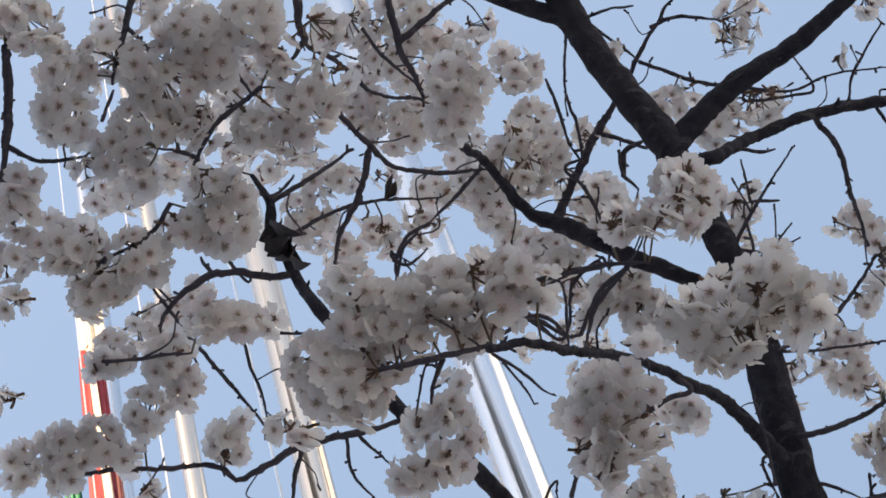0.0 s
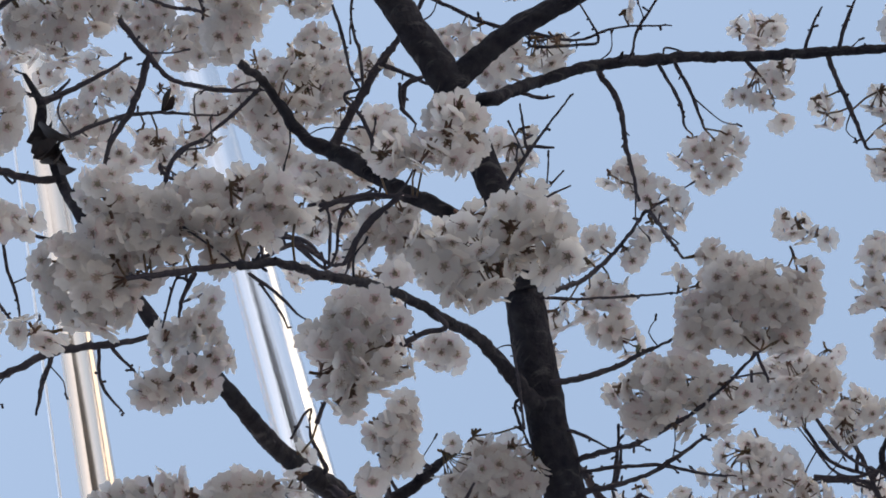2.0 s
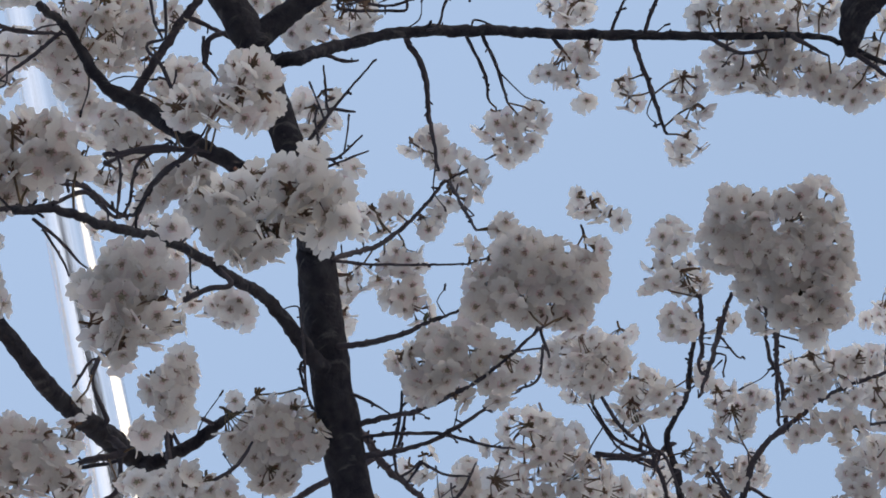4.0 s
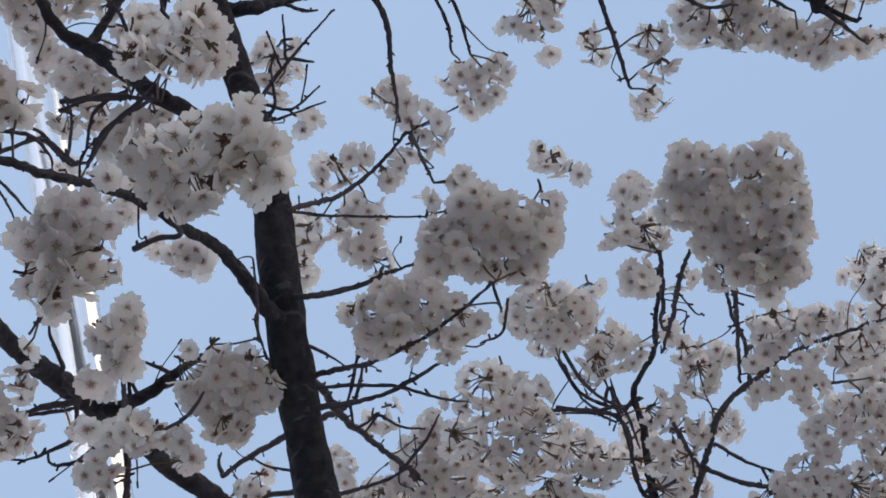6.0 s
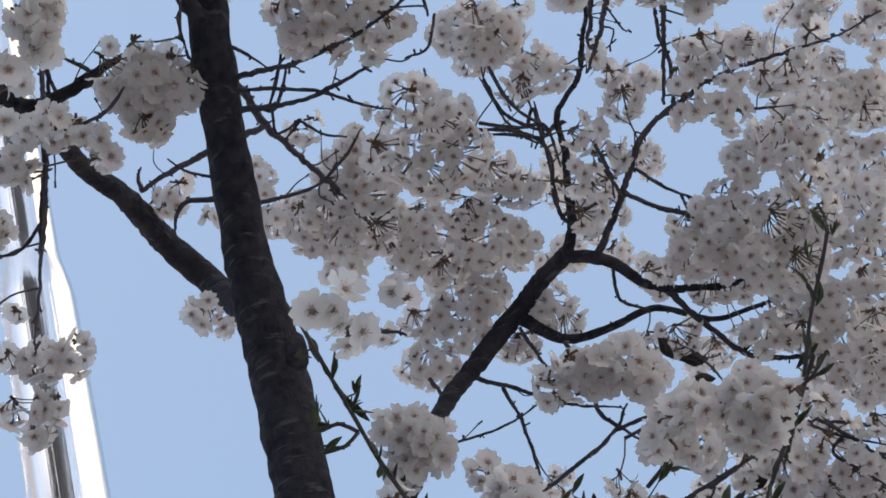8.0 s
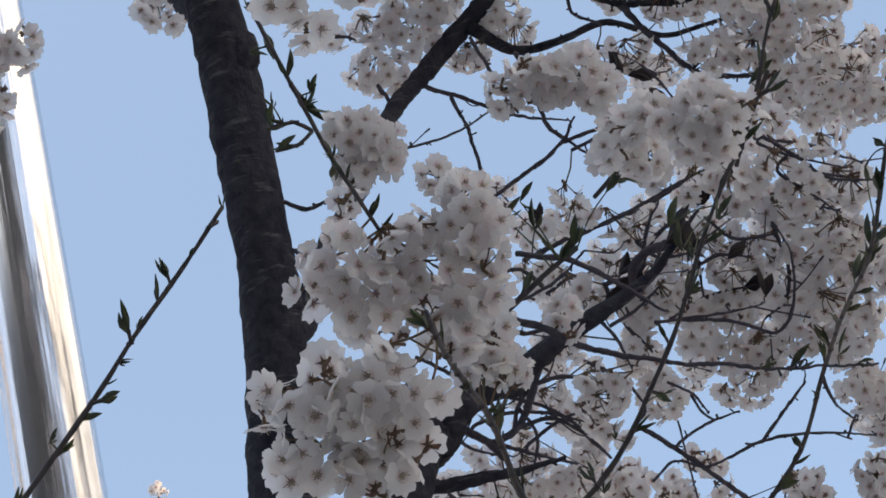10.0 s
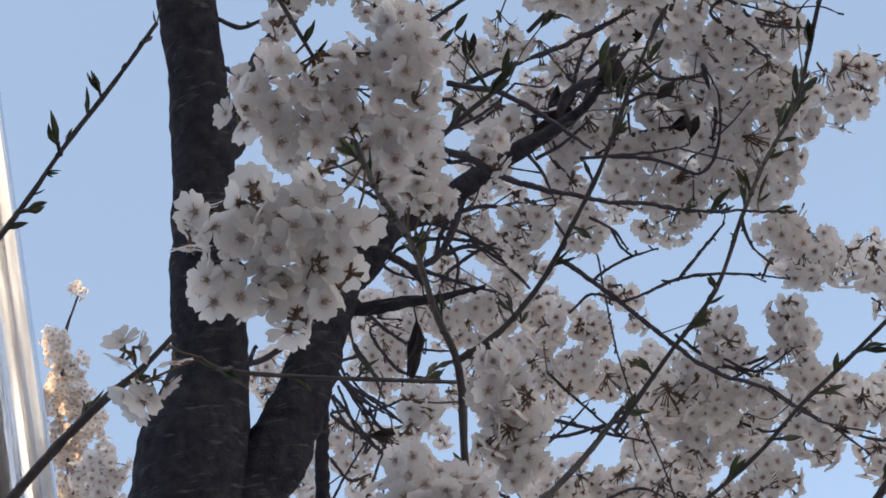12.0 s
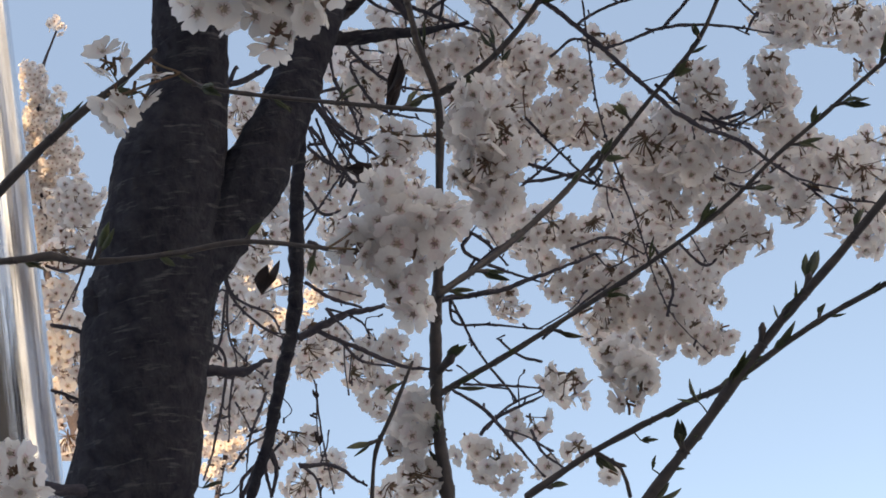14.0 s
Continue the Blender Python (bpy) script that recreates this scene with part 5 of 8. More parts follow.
limb("branch", [(-0.14, 2.95, 2.489, 0.0024), (-0.087, 2.95, 2.55, 0.002), (-0.064, 2.95, 2.574, 0.0016)])
limb("branch", [(-0.255, 2.86, 2.413, 0.0024), (-0.265, 2.86, 2.321, 0.0021), (-0.251, 2.86, 2.285, 0.0018), (-0.219, 2.86, 2.246, 0.0016)])
limb("branch", [(-0.269, 2.86, 2.256, 0.0024), (-0.287, 2.86, 2.168, 0.0016)])
limb("branch", [(-0.229, 2.9, 2.238, 0.0024), (-0.262, 2.9, 2.172, 0.002), (-0.275, 2.9, 2.123, 0.0016)])
limb("branch", [(-0.272, 2.86, 2.389, 0.002), (-0.291, 2.86, 2.326, 0.0016), (-0.281, 2.86, 2.284, 0.0013)])
limb("branch", [(-0.136, 3.05, 2.391, 0.003), (-0.116, 3.05, 2.357, 0.0025), (-0.103, 3.05, 2.334, 0.002)])
limb("branch", [(-0.136, 3.05, 2.391, 0.0026), (-0.118, 3.05, 2.383, 0.0023), (-0.086, 3.05, 2.36, 0.002), (-0.077, 3.05, 2.331, 0.0017)])
limb("branch", [(-0.288, 1.95, 3.551, 0.004), (-0.304, 1.95, 3.415, 0.0037), (-0.319, 1.95, 3.268, 0.0034), (-0.338, 1.95, 3.179, 0.0032), (-0.352, 1.95, 3.106, 0.0029), (-0.361, 1.95, 3.051, 0.0026)])
shoot([(-0.026, 1.737, 2.818, 0.002), (-0.015, 1.776, 2.771, 0.0026), (-0.003, 1.812, 2.724, 0.0026), (0.009, 1.847, 2.677, 0.0026), (0.021, 1.871, 2.644, 0.0026), (0.034, 1.896, 2.607, 0.0023)])
shoot([(-0.002, 1.827, 2.704, 0.0023), (-0.018, 1.818, 2.715, 0.0023), (-0.042, 1.815, 2.715, 0.0018)])
shoot([(-0.002, 1.827, 2.704, 0.0023), (-0.02, 1.832, 2.696, 0.0023), (-0.044, 1.83, 2.695, 0.0018)])
shoot([(-0.466, 2.064, 2.478, 0.0039), (-0.379, 2.051, 2.552, 0.0035), (-0.322, 2.04, 2.6, 0.0032), (-0.261, 2.023, 2.653, 0.0029), (-0.194, 2.005, 2.704, 0.0029), (-0.133, 1.984, 2.752, 0.0026)])
shoot([(-0.429, 2.203, 2.322, 0.0059), (-0.363, 2.198, 2.372, 0.0059), (-0.298, 2.194, 2.414, 0.0053), (-0.255, 2.192, 2.436, 0.0039), (-0.207, 2.186, 2.467, 0.0033)])
shoot([(-0.404, 2.086, 2.213, 0.0037), (-0.359, 2.097, 2.213, 0.0043), (-0.335, 2.103, 2.214, 0.0043), (-0.303, 2.114, 2.203, 0.0037), (-0.214, 2.131, 2.2, 0.0031), (-0.135, 2.142, 2.202, 0.0031), (-0.047, 2.158, 2.182, 0.0025)])
shoot([(-0.365, 2.096, 2.212, 0.0025), (-0.332, 2.103, 2.214, 0.0031), (-0.303, 2.115, 2.2, 0.0025)])
shoot([(-0.178, 2.157, 2.419, 0.0026), (-0.162, 2.165, 2.405, 0.0026), (-0.12, 2.177, 2.391, 0.0026), (-0.035, 2.194, 2.37, 0.0026), (0.095, 2.213, 2.338, 0.0026)])
shoot([(0.012, 2.682, 1.978, 0.0104), (0.018, 2.658, 2.087, 0.0082), (0.035, 2.631, 2.193, 0.0082), (0.052, 2.611, 2.262, 0.0074), (0.078, 2.572, 2.38, 0.0059), (0.097, 2.532, 2.482, 0.0052), (0.087, 2.411, 2.511, 0.0043), (0.085, 2.296, 2.521, 0.0041), (0.081, 2.188, 2.514, 0.0039), (0.073, 2.08, 2.495, 0.0037), (0.064, 1.95, 2.47, 0.0034), (0.062, 1.86, 2.451, 0.003), (0.061, 1.81, 2.45, 0.0024)])
shoot([(0.093, 2.527, 2.487, 0.0052), (0.161, 2.517, 2.511, 0.0045), (0.229, 2.497, 2.556, 0.0037), (0.282, 2.424, 2.59, 0.0033), (0.334, 2.347, 2.627, 0.0031), (0.398, 2.203, 2.675, 0.0027), (0.457, 2.064, 2.699, 0.0026), (0.49, 1.989, 2.716, 0.0026)])
shoot([(0.433, 2.076, 2.662, 0.0027), (0.48, 2.029, 2.724, 0.0027), (0.507, 1.993, 2.769, 0.0022), (0.555, 1.937, 2.832, 0.0022), (0.555, 1.917, 2.858, 0.0018)])
shoot([(0.288, 2.806, 2.437, 0.0038), (0.388, 2.77, 2.517, 0.0035), (0.476, 2.734, 2.583, 0.0035), (0.536, 2.692, 2.664, 0.0032), (0.547, 2.433, 2.619, 0.0026), (0.564, 2.222, 2.582, 0.0027), (0.591, 2.083, 2.617, 0.0026), (0.619, 2.05, 2.665, 0.0020)])
shoot([(0.048, 2.61, 2.244, 0.0054), (0.058, 2.615, 2.251, 0.0052), (0.146, 2.699, 2.32, 0.005), (0.239, 2.774, 2.403, 0.0044), (0.309, 2.799, 2.468, 0.0037)])
shoot([(0.022, 2.645, 2.12, 0.0047), (0.037, 2.649, 2.127, 0.0045), (0.109, 2.644, 2.151, 0.0041), (0.175, 2.637, 2.175, 0.0037), (0.289, 2.62, 2.218, 0.0033), (0.37, 2.603, 2.251, 0.003), (0.444, 2.583, 2.285, 0.003), (0.511, 2.559, 2.326, 0.003), (0.576, 2.536, 2.359, 0.003), (0.648, 2.508, 2.396, 0.003), (0.694, 2.488, 2.418, 0.003)])
shoot([(0.221, 2.397, 1.866, 0.0066), (0.301, 2.379, 1.934, 0.0066), (0.365, 2.361, 1.991, 0.0066), (0.437, 2.337, 2.053, 0.0059), (0.49, 2.318, 2.091, 0.0053), (0.535, 2.3, 2.125, 0.0053), (0.602, 2.27, 2.177, 0.0046)])
shoot([(0.113, 2.488, 1.937, 0.0048), (0.203, 2.479, 1.974, 0.0041), (0.313, 2.466, 2.006, 0.0041), (0.377, 2.456, 2.02, 0.0041), (0.46, 2.437, 2.055, 0.0041), (0.517, 2.423, 2.075, 0.0034), (0.595, 2.402, 2.096, 0.0034)])
shoot([(0.206, 2.479, 1.973, 0.0027), (0.232, 2.483, 1.948, 0.0027), (0.236, 2.489, 1.914, 0.0027)])
shoot([(0.005, 2.54, 2.144, 0.0021), (-0.036, 2.554, 2.081, 0.0029), (-0.062, 2.561, 2.043, 0.0029), (-0.078, 2.573, 1.983, 0.0029)])
shoot([(0.131, 2.329, 2.765, 0.0029), (0.171, 2.331, 2.761, 0.0029), (0.191, 2.345, 2.736, 0.0029)])
shoot([(0.133, 2.268, 2.671, 0.0041), (0.193, 2.252, 2.698, 0.0034), (0.242, 2.24, 2.714, 0.0027)])
shoot([(0.286, 2.296, 2.81, 0.0029), (0.324, 2.281, 2.831, 0.0029), (0.361, 2.252, 2.869, 0.0029)])
leaf_tuft((-0.006, 1.783, 2.76), (0.47, -0.52, 0.72), 0.030)
leaf_tuft((0.015, 1.801, 2.738), (0.54, -0.48, 0.69), 0.029)
leaf_tuft((0.011, 1.813, 2.722), (0.97, 0.18, -0.14), 0.025)
leaf_tuft((-0.033, 1.801, 2.733), (0.22, -0.57, 0.79), 0.029)
leaf_tuft((-0.033, 1.826, 2.698), (0.89, -0.21, 0.41), 0.027)
leaf_tuft((0.004, 1.85, 2.669), (-0.21, -0.57, 0.8), 0.035)
leaf_tuft((0.039, 1.882, 2.624), (0.46, -0.47, 0.75), 0.028)
leaf_tuft((0.18, 2.203, 2.776), (0.74, -0.37, 0.56), 0.034)
leaf_tuft((0.206, 2.191, 2.793), (0.85, -0.31, 0.44), 0.041)
leaf_tuft((0.206, 2.211, 2.761), (0.31, -0.51, 0.81), 0.038)
leaf_tuft((0.346, 2.176, 2.802), (0.61, -0.47, 0.63), 0.041)
leaf_tuft((0.309, 2.199, 2.771), (0.68, -0.43, 0.6), 0.041)
leaf_tuft((0.533, 2.015, 2.816), (0.45, -0.58, 0.68), 0.039)
leaf_tuft((0.498, 2.06, 2.762), (0.91, -0.33, 0.24), 0.039)
leaf_tuft((0.355, 2.154, 2.643), (0.14, -0.5, 0.85), 0.039)
leaf_tuft((0.414, 2.141, 2.653), (0.79, -0.39, 0.47), 0.033)
leaf_tuft((0.357, 2.141, 2.666), (0.61, -0.45, 0.65), 0.039)
leaf_tuft((0.514, 2.192, 2.528), (0.4, -0.47, 0.78), 0.039)
leaf_tuft((0.282, 2.245, 2.626), (0.5, -0.42, 0.75), 0.041)
leaf_tuft((0.574, 2.318, 2.624), (0.69, -0.43, 0.58), 0.050)
leaf_tuft((0.523, 2.363, 2.549), (0.64, -0.41, 0.66), 0.036)
leaf_tuft((0.441, 2.52, 2.466), (0.76, -0.32, 0.56), 0.042)
leaf_tuft((0.199, 2.515, 2.527), (0.58, -0.33, 0.75), 0.030)
leaf_tuft((-0.028, 1.742, 2.811), (-0.38, -0.62, 0.69), 0.018)
leaf_tuft((-0.03, 1.768, 2.778), (0.99, 0.14, -0.05), 0.018)
leaf_tuft((-0.005, 1.786, 2.759), (0.46, -0.52, 0.72), 0.020)
leaf_tuft((0.013, 1.8, 2.743), (0.54, -0.49, 0.69), 0.021)
leaf_tuft((0.014, 1.816, 2.722), (0.97, 0.17, -0.14), 0.019)
leaf_tuft((-0.032, 1.8, 2.738), (0.13, -0.59, 0.8), 0.016)
leaf_tuft((-0.03, 1.817, 2.715), (-0.67, -0.48, 0.56), 0.015)
leaf_tuft((-0.032, 1.829, 2.699), (0.97, -0.06, 0.22), 0.019)
leaf_tuft((0.001, 1.846, 2.679), (-0.22, -0.57, 0.79), 0.020)
leaf_tuft((0.039, 1.883, 2.627), (0.46, -0.47, 0.75), 0.018)
leaf_tuft((-0.102, 2.028, 2.84), (0.3, -0.53, 0.79), 0.017)
leaf_tuft((-0.231, 2.003, 2.696), (0.28, -0.46, 0.84), 0.032)
leaf_tuft((-0.168, 2.003, 2.713), (0.87, -0.16, 0.47), 0.015)
leaf_tuft((-0.251, 2.023, 2.657), (0.58, -0.32, 0.75), 0.017)
leaf_tuft((-0.286, 2.028, 2.635), (0.98, 0.12, 0.15), 0.017)
leaf_tuft((-0.307, 2.039, 2.606), (0.98, 0.13, 0.15), 0.015)
leaf_tuft((-0.332, 2.05, 2.576), (0.97, 0.1, 0.23), 0.026)
leaf_tuft((-0.38, 2.042, 2.569), (0.57, -0.27, 0.78), 0.018)
leaf_tuft((0.204, 2.198, 2.786), (0.79, -0.35, 0.5), 0.029)
leaf_tuft((0.175, 2.205, 2.776), (-0.79, -0.31, 0.52), 0.018)
leaf_tuft((0.339, 2.181, 2.798), (0.73, -0.42, 0.53), 0.027)
leaf_tuft((0.414, 2.145, 2.649), (0.84, -0.36, 0.41), 0.026)
leaf_tuft((0.361, 2.165, 2.626), (-0.03, -0.49, 0.87), 0.022)
leaf_tuft((0.562, 1.968, 2.873), (0.12, -0.62, 0.78), 0.024)
leaf_tuft((0.538, 1.987, 2.855), (0.29, -0.61, 0.74), 0.024)
leaf_tuft((0.574, 1.974, 2.861), (0.59, -0.57, 0.57), 0.020)
leaf_tuft((0.196, 2.095, 2.692), (0.44, -0.46, 0.77), 0.020)
leaf_tuft((0.151, 2.074, 2.73), (0.28, -0.5, 0.82), 0.013)
leaf_tuft((0.248, 2.175, 2.536), (0.99, -0, -0.12), 0.018)
leaf_tuft((0.54, 2.369, 2.518), (0.98, -0.11, -0.16), 0.019)
leaf_tuft((0.428, 2.372, 2.551), (0.99, -0.07, -0.15), 0.019)
leaf_tuft((0.309, 2.471, 2.604), (0.97, -0.16, 0.19), 0.019)
leaf_tuft((0.228, 2.487, 2.578), (0.44, -0.38, 0.81), 0.019)
leaf_tuft((0.452, 2.603, 2.512), (0.94, -0.23, 0.26), 0.029)
leaf_tuft((0.578, 2.219, 2.583), (0.7, -0.43, 0.57), 0.027)
leaf_tuft((0.589, 2.177, 2.66), (0.26, -0.51, 0.82), 0.022)
leaf_tuft((0.504, 2.156, 2.511), (0.43, -0.45, 0.78), 0.020)
leaf_tuft((-0.325, 2.193, 2.405), (0.51, -0.26, 0.82), 0.024)
leaf_tuft((-0.271, 2.176, 2.464), (-0.92, -0.3, 0.26), 0.011)
leaf_tuft((-0.207, 2.131, 2.205), (0.99, 0.15, 0.04), 0.031)
leaf_tuft((-0.167, 2.162, 2.412), (-0.85, -0.31, 0.43), 0.023)
leaf_tuft((0.328, 2.363, 1.999), (-0.06, -0.22, 0.97), 0.029)
leaf_tuft((0.407, 2.353, 2.005), (0.99, -0.12, -0.04), 0.020)
leaf_tuft((0.452, 2.331, 2.065), (0.51, -0.29, 0.81), 0.030)
leaf_tuft((0.46, 2.325, 2.086), (0.35, -0.3, 0.89), 0.024)
leaf_tuft((0.516, 2.424, 2.069), (0.98, -0.18, 0.03), 0.023)
leaf_tuft((0.562, 2.408, 2.098), (0.93, -0.26, 0.28), 0.027)
leaf_tuft((0.305, 2.374, 1.955), (0.52, -0.22, 0.83), 0.020)
leaf_tuft((0.267, 2.383, 1.928), (0.59, -0.19, 0.78), 0.017)
leaf_tuft((0.29, 2.385, 1.91), (1, -0.07, -0.03), 0.017)
leaf_tuft((0.346, 2.369, 1.963), (0.94, -0.16, 0.3), 0.017)
leaf_tuft((0.421, 2.327, 2.404), (0.86, -0.29, 0.41), 0.023)
leaf_tuft((0.57, 2.534, 2.368), (0.34, -0.38, 0.86), 0.027)
leaf_tuft((0.629, 2.52, 2.373), (0.85, -0.33, 0.41), 0.021)
leaf_tuft((0.272, 2.476, 1.974), (0.98, -0.03, -0.2), 0.021)
leaf_tuft((0.088, 2.643, 2.155), (0.94, -0.08, 0.32), 0.019)
leaf_tuft((0.39, 2.526, 2.459), (0.65, -0.35, 0.68), 0.019)
leaf_tuft((0.102, 1.844, 3.423), (0.99, -0.11, 0.09), 0.025)
leaf_tuft((-0.129, 2.209, 2.96), (0.29, -0.51, 0.81), 0.022)
leaf_tuft((0.213, 1.843, 2.576), (0.76, -0.36, 0.54), 0.023)
leaf_tuft((0.402, 2.448, 2.041), (0.36, -0.26, 0.9), 0.018)
leaf_tuft((-0.268, 2.539, 2.038), (0.93, 0.07, 0.36), 0.026)
dead_leaf((-0.477, 1.370, 3.744), (0.97, 0.00, -0.22), 0.049)
dead_leaf((-0.473, 1.370, 3.701), (0.97, 0.00, -0.26), 0.047)
dead_leaf((-0.472, 1.370, 3.722), (0.08, 0.00, -1.00), 0.092)
dead_leaf((-0.463, 1.370, 3.663), (0.05, 0.00, -1.00), 0.065)
dead_leaf((0.400, 2.500, 2.839), (0.94, 0.00, 0.35), 0.058)
dead_leaf((0.399, 2.500, 2.826), (-0.03, 0.00, 1.00), 0.038)
dead_leaf((0.430, 2.500, 3.018), (0.99, 0.00, -0.16), 0.030)
dead_leaf((0.426, 2.500, 3.069), (0.93, 0.00, -0.36), 0.036)
dead_leaf((0.459, 2.450, 2.771), (0.91, 0.00, -0.41), 0.042)
dead_leaf((0.439, 2.600, 3.175), (0.95, 0.00, -0.32), 0.040)
dead_leaf((0.409, 2.600, 3.215), (0.41, 0.00, -0.91), 0.036)
# Unidentified dark hanging shape, built from two narrow rolled leaves.
dead_leaf((0.052, 2.590, 2.548), (-0.12, 0.05, -0.99), 0.078, 0.15)
dead_leaf((0.054, 2.595, 2.550), (-0.04, 0.02, -0.99), 0.070, 0.14)
dead_leaf((-0.043, 2.900, 2.547), (0.88, 0.00, -0.47), 0.038)
dead_leaf((0.456, 2.788, 3.317), (0.99, -0.11, -0.02), 0.050)
dead_leaf((0.473, 2.824, 3.26), (0.3, -0.55, 0.78), 0.037)
dead_leaf((0.212, 2.384, 2.866), (0.13, -0.52, 0.84), 0.028)
dead_leaf((-0.238, 3.147, 2.495), (0.27, -0.28, 0.92), 0.058)
dead_leaf((0.335, 2.778, 2.974), (0.74, -0.38, 0.56), 0.047)
dead_leaf((0.494, 2.776, 2.946), (0.92, -0.28, 0.28), 0.043)
dead_leaf((0.499, 2.712, 2.851), (0.98, -0.05, -0.17), 0.037)
dead_leaf((-0.267, 1.468, 4.087), (0.94, -0.23, 0.24), 0.033)
dead_leaf((0.456, 2.849, 3.206), (0.98, -0.18, 0.11), 0.037)
dead_leaf((-0.245, 3.113, 2.252), (0.18, -0.23, 0.96), 0.040)
dead_leaf((0.319, 2.676, 2.878), (0.87, -0.28, 0.41), 0.058)
dead_leaf((0.293, 2.686, 2.863), (0.97, -0.17, 0.2), 0.046)
dead_leaf((-0.168, 3.018, 2.25), (0.18, -0.24, 0.95), 0.015)
dead_leaf((-0.17, 3.033, 2.188), (0.27, -0.2, 0.94), 0.022)
dead_leaf((0.469, 2.568, 2.827), (0.82, -0.35, 0.45), 0.036)
dead_leaf((0.497, 2.591, 2.774), (0.43, -0.45, 0.78), 0.040)
dead_leaf((0.485, 2.807, 3.096), (0.84, -0.36, 0.41), 0.044)


# ---- cherry tree: blossom ----
def flower_template(seed, open_):
    """Five notched petals, dark heart, sepals and stamens; radius 1, facing +z. Triangles."""
    r = np.random.default_rng(seed)
    V, F, M = [], [], []

    def add(vs, fs, m):
        k = len(V)
        V.extend(vs)
        F.extend([[i + k for i in t] for t in fs])
        M.extend(m if isinstance(m, list) else [m] * len(fs))

    rows = ((0.13, 0.065), (0.32, 0.24), (0.55, 0.41), (0.80, 0.46), (0.96, 0.30))
    for k in range(5):
        a = 2 * math.pi * k / 5 + r.normal() * 0.07
        size, lift, curl = r.uniform(0.94, 1.06), open_ + r.normal() * 0.07, r.uniform(-0.08, 0.12)
        twist = r.normal() * 0.10
        vs = []
        for i, (s, w) in enumerate(rows):
            for j in (-1, 0, 1):
                x = s * size - (0.10 if (i == 4 and j == 0) else 0) - (0.05 * abs(j) if i == 3 else 0)
                y = j * w * size * 1.02
                z = 0.05 + lift * s * s + abs(j) * w * 0.15 - curl * s ** 3 + twist * y + r.normal() * 0.012
                vs.append((x * math.cos(a) - y * math.sin(a), x * math.sin(a) + y * math.cos(a), z))
        fs, ms = [], []
        for i in range(4):
            for j in range(2):
                q = i * 3 + j
                fs += [[q, q + 3, q + 4], [q, q + 4, q + 1]]
                ms += [1 if i == 0 else 0] * 2
        add(vs, fs, ms)
    star = []
    for k in range(10):         # sepals behind the petals
        a = 2 * math.pi * (k + 1) / 10
        d = 0.40 if k % 2 == 0 else 0.12
        star.append((d * math.cos(a), d * math.sin(a), -0.02))
    add(star + [(0, 0, -0.10)], [[10, (k + 1) % 10, k] for k in range(10)], 2)
    # Star over the petal bases: flower's eye, also stands in for sepal shade.
    wide, spin = r.uniform(0.20, 0.32), r.uniform(0, 1.2)
    hub = [((wide, 0.12)[k % 2] * math.cos(k * math.pi / 5 + spin), (wide, 0.12)[k % 2] * math.sin(k * math.pi / 5 + spin), 0.09) for k in range(10)]
    add(hub + [(0, 0, 0.11)], [[k, (k + 1) % 10, 10] for k in range(10)], 5)
    cup = [(0.13 * math.cos(k * math.pi / 2), 0.13 * math.sin(k * math.pi / 2), -0.05) for k in range(4)]
    cup += [(0.06 * math.cos(k * math.pi / 2), 0.06 * math.sin(k * math.pi / 2), -0.42) for k in range(4)]
    add(cup, [t for k in range(4) for t in ([k, k + 4, (k + 1) % 4], [(k + 1) % 4, k + 4, (k + 1) % 4 + 4])], 2)
    for k in range(11):         # stamens
        a, d, h = r.uniform(0, 6.28), r.uniform(0.14, 0.36), r.uniform(0.18, 0.36)
        t = np.array((math.cos(a) * d, math.sin(a) * d, h))
        o = np.array((-math.sin(a), math.cos(a), 0)) * 0.011
        add([o, -o, t - o, t + o], [[0, 1, 2], [0, 2, 3]], 4)
        add([t + (0.034, 0, 0), t + (-0.017, 0.03, 0.01), t + (-0.017, -0.03, 0.01)], [[0, 1, 2]], 5)
    return np.array(V), np.array(F), np.array(M)


TEMPLATES = [flower_template(30 + i, o) for i, o in enumerate((0.04, 0.10, 0.16, 0.02, 0.22, 0.08, 0.13, 0.38, -0.04, 0.18))]
BALLS, TAKEN = [], {}           # every ball of blossom: centre, radius, flower size; and the places that flowers hold


def spray(balls, size=1.0):
    for x, y, z, r in balls:
        BALLS.append((np.array((x, y, z)), r, size))


def facing(n, spin):
    u = np.cross(n, (0.13, 0.87, 0.47))
    u /= np.linalg.norm(u)
    v = np.cross(n, u)
    c, s = math.cos(spin), math.sin(spin)
    return np.stack([u * c + v * s, v * c - u * s, n], axis=1)


def stalk(a, b, radius):
    """A three-sided flower stalk from a to b with a slight bow."""
    w = (b - a) / (np.linalg.norm(b - a) + 1e-9)
    u = np.cross(w, (0.37, 0.21, 0.9))
    u /= np.linalg.norm(u) + 1e-9
    v = np.cross(w, u)
    mid = (a + b) / 2 + u * 0.06 * np.linalg.norm(b - a)
    V = [c + (u * math.cos(t) + v * math.sin(t)) * radius for c in (a, mid, b) for t in (0, 2.1, 4.2)]
    F = []
    for i in (0, 3):
        for j in range(3):
            p, q = i + j, i + (j + 1) % 3
            F += [[p, q, q + 3], [p, q + 3, p + 3]]
    return V, F


VIEWPOINT = np.array((0.1, 0.08, 1.55))        # middle of the camera's path; blossom is cleared so wood shows from here
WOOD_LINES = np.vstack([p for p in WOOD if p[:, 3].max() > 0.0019])
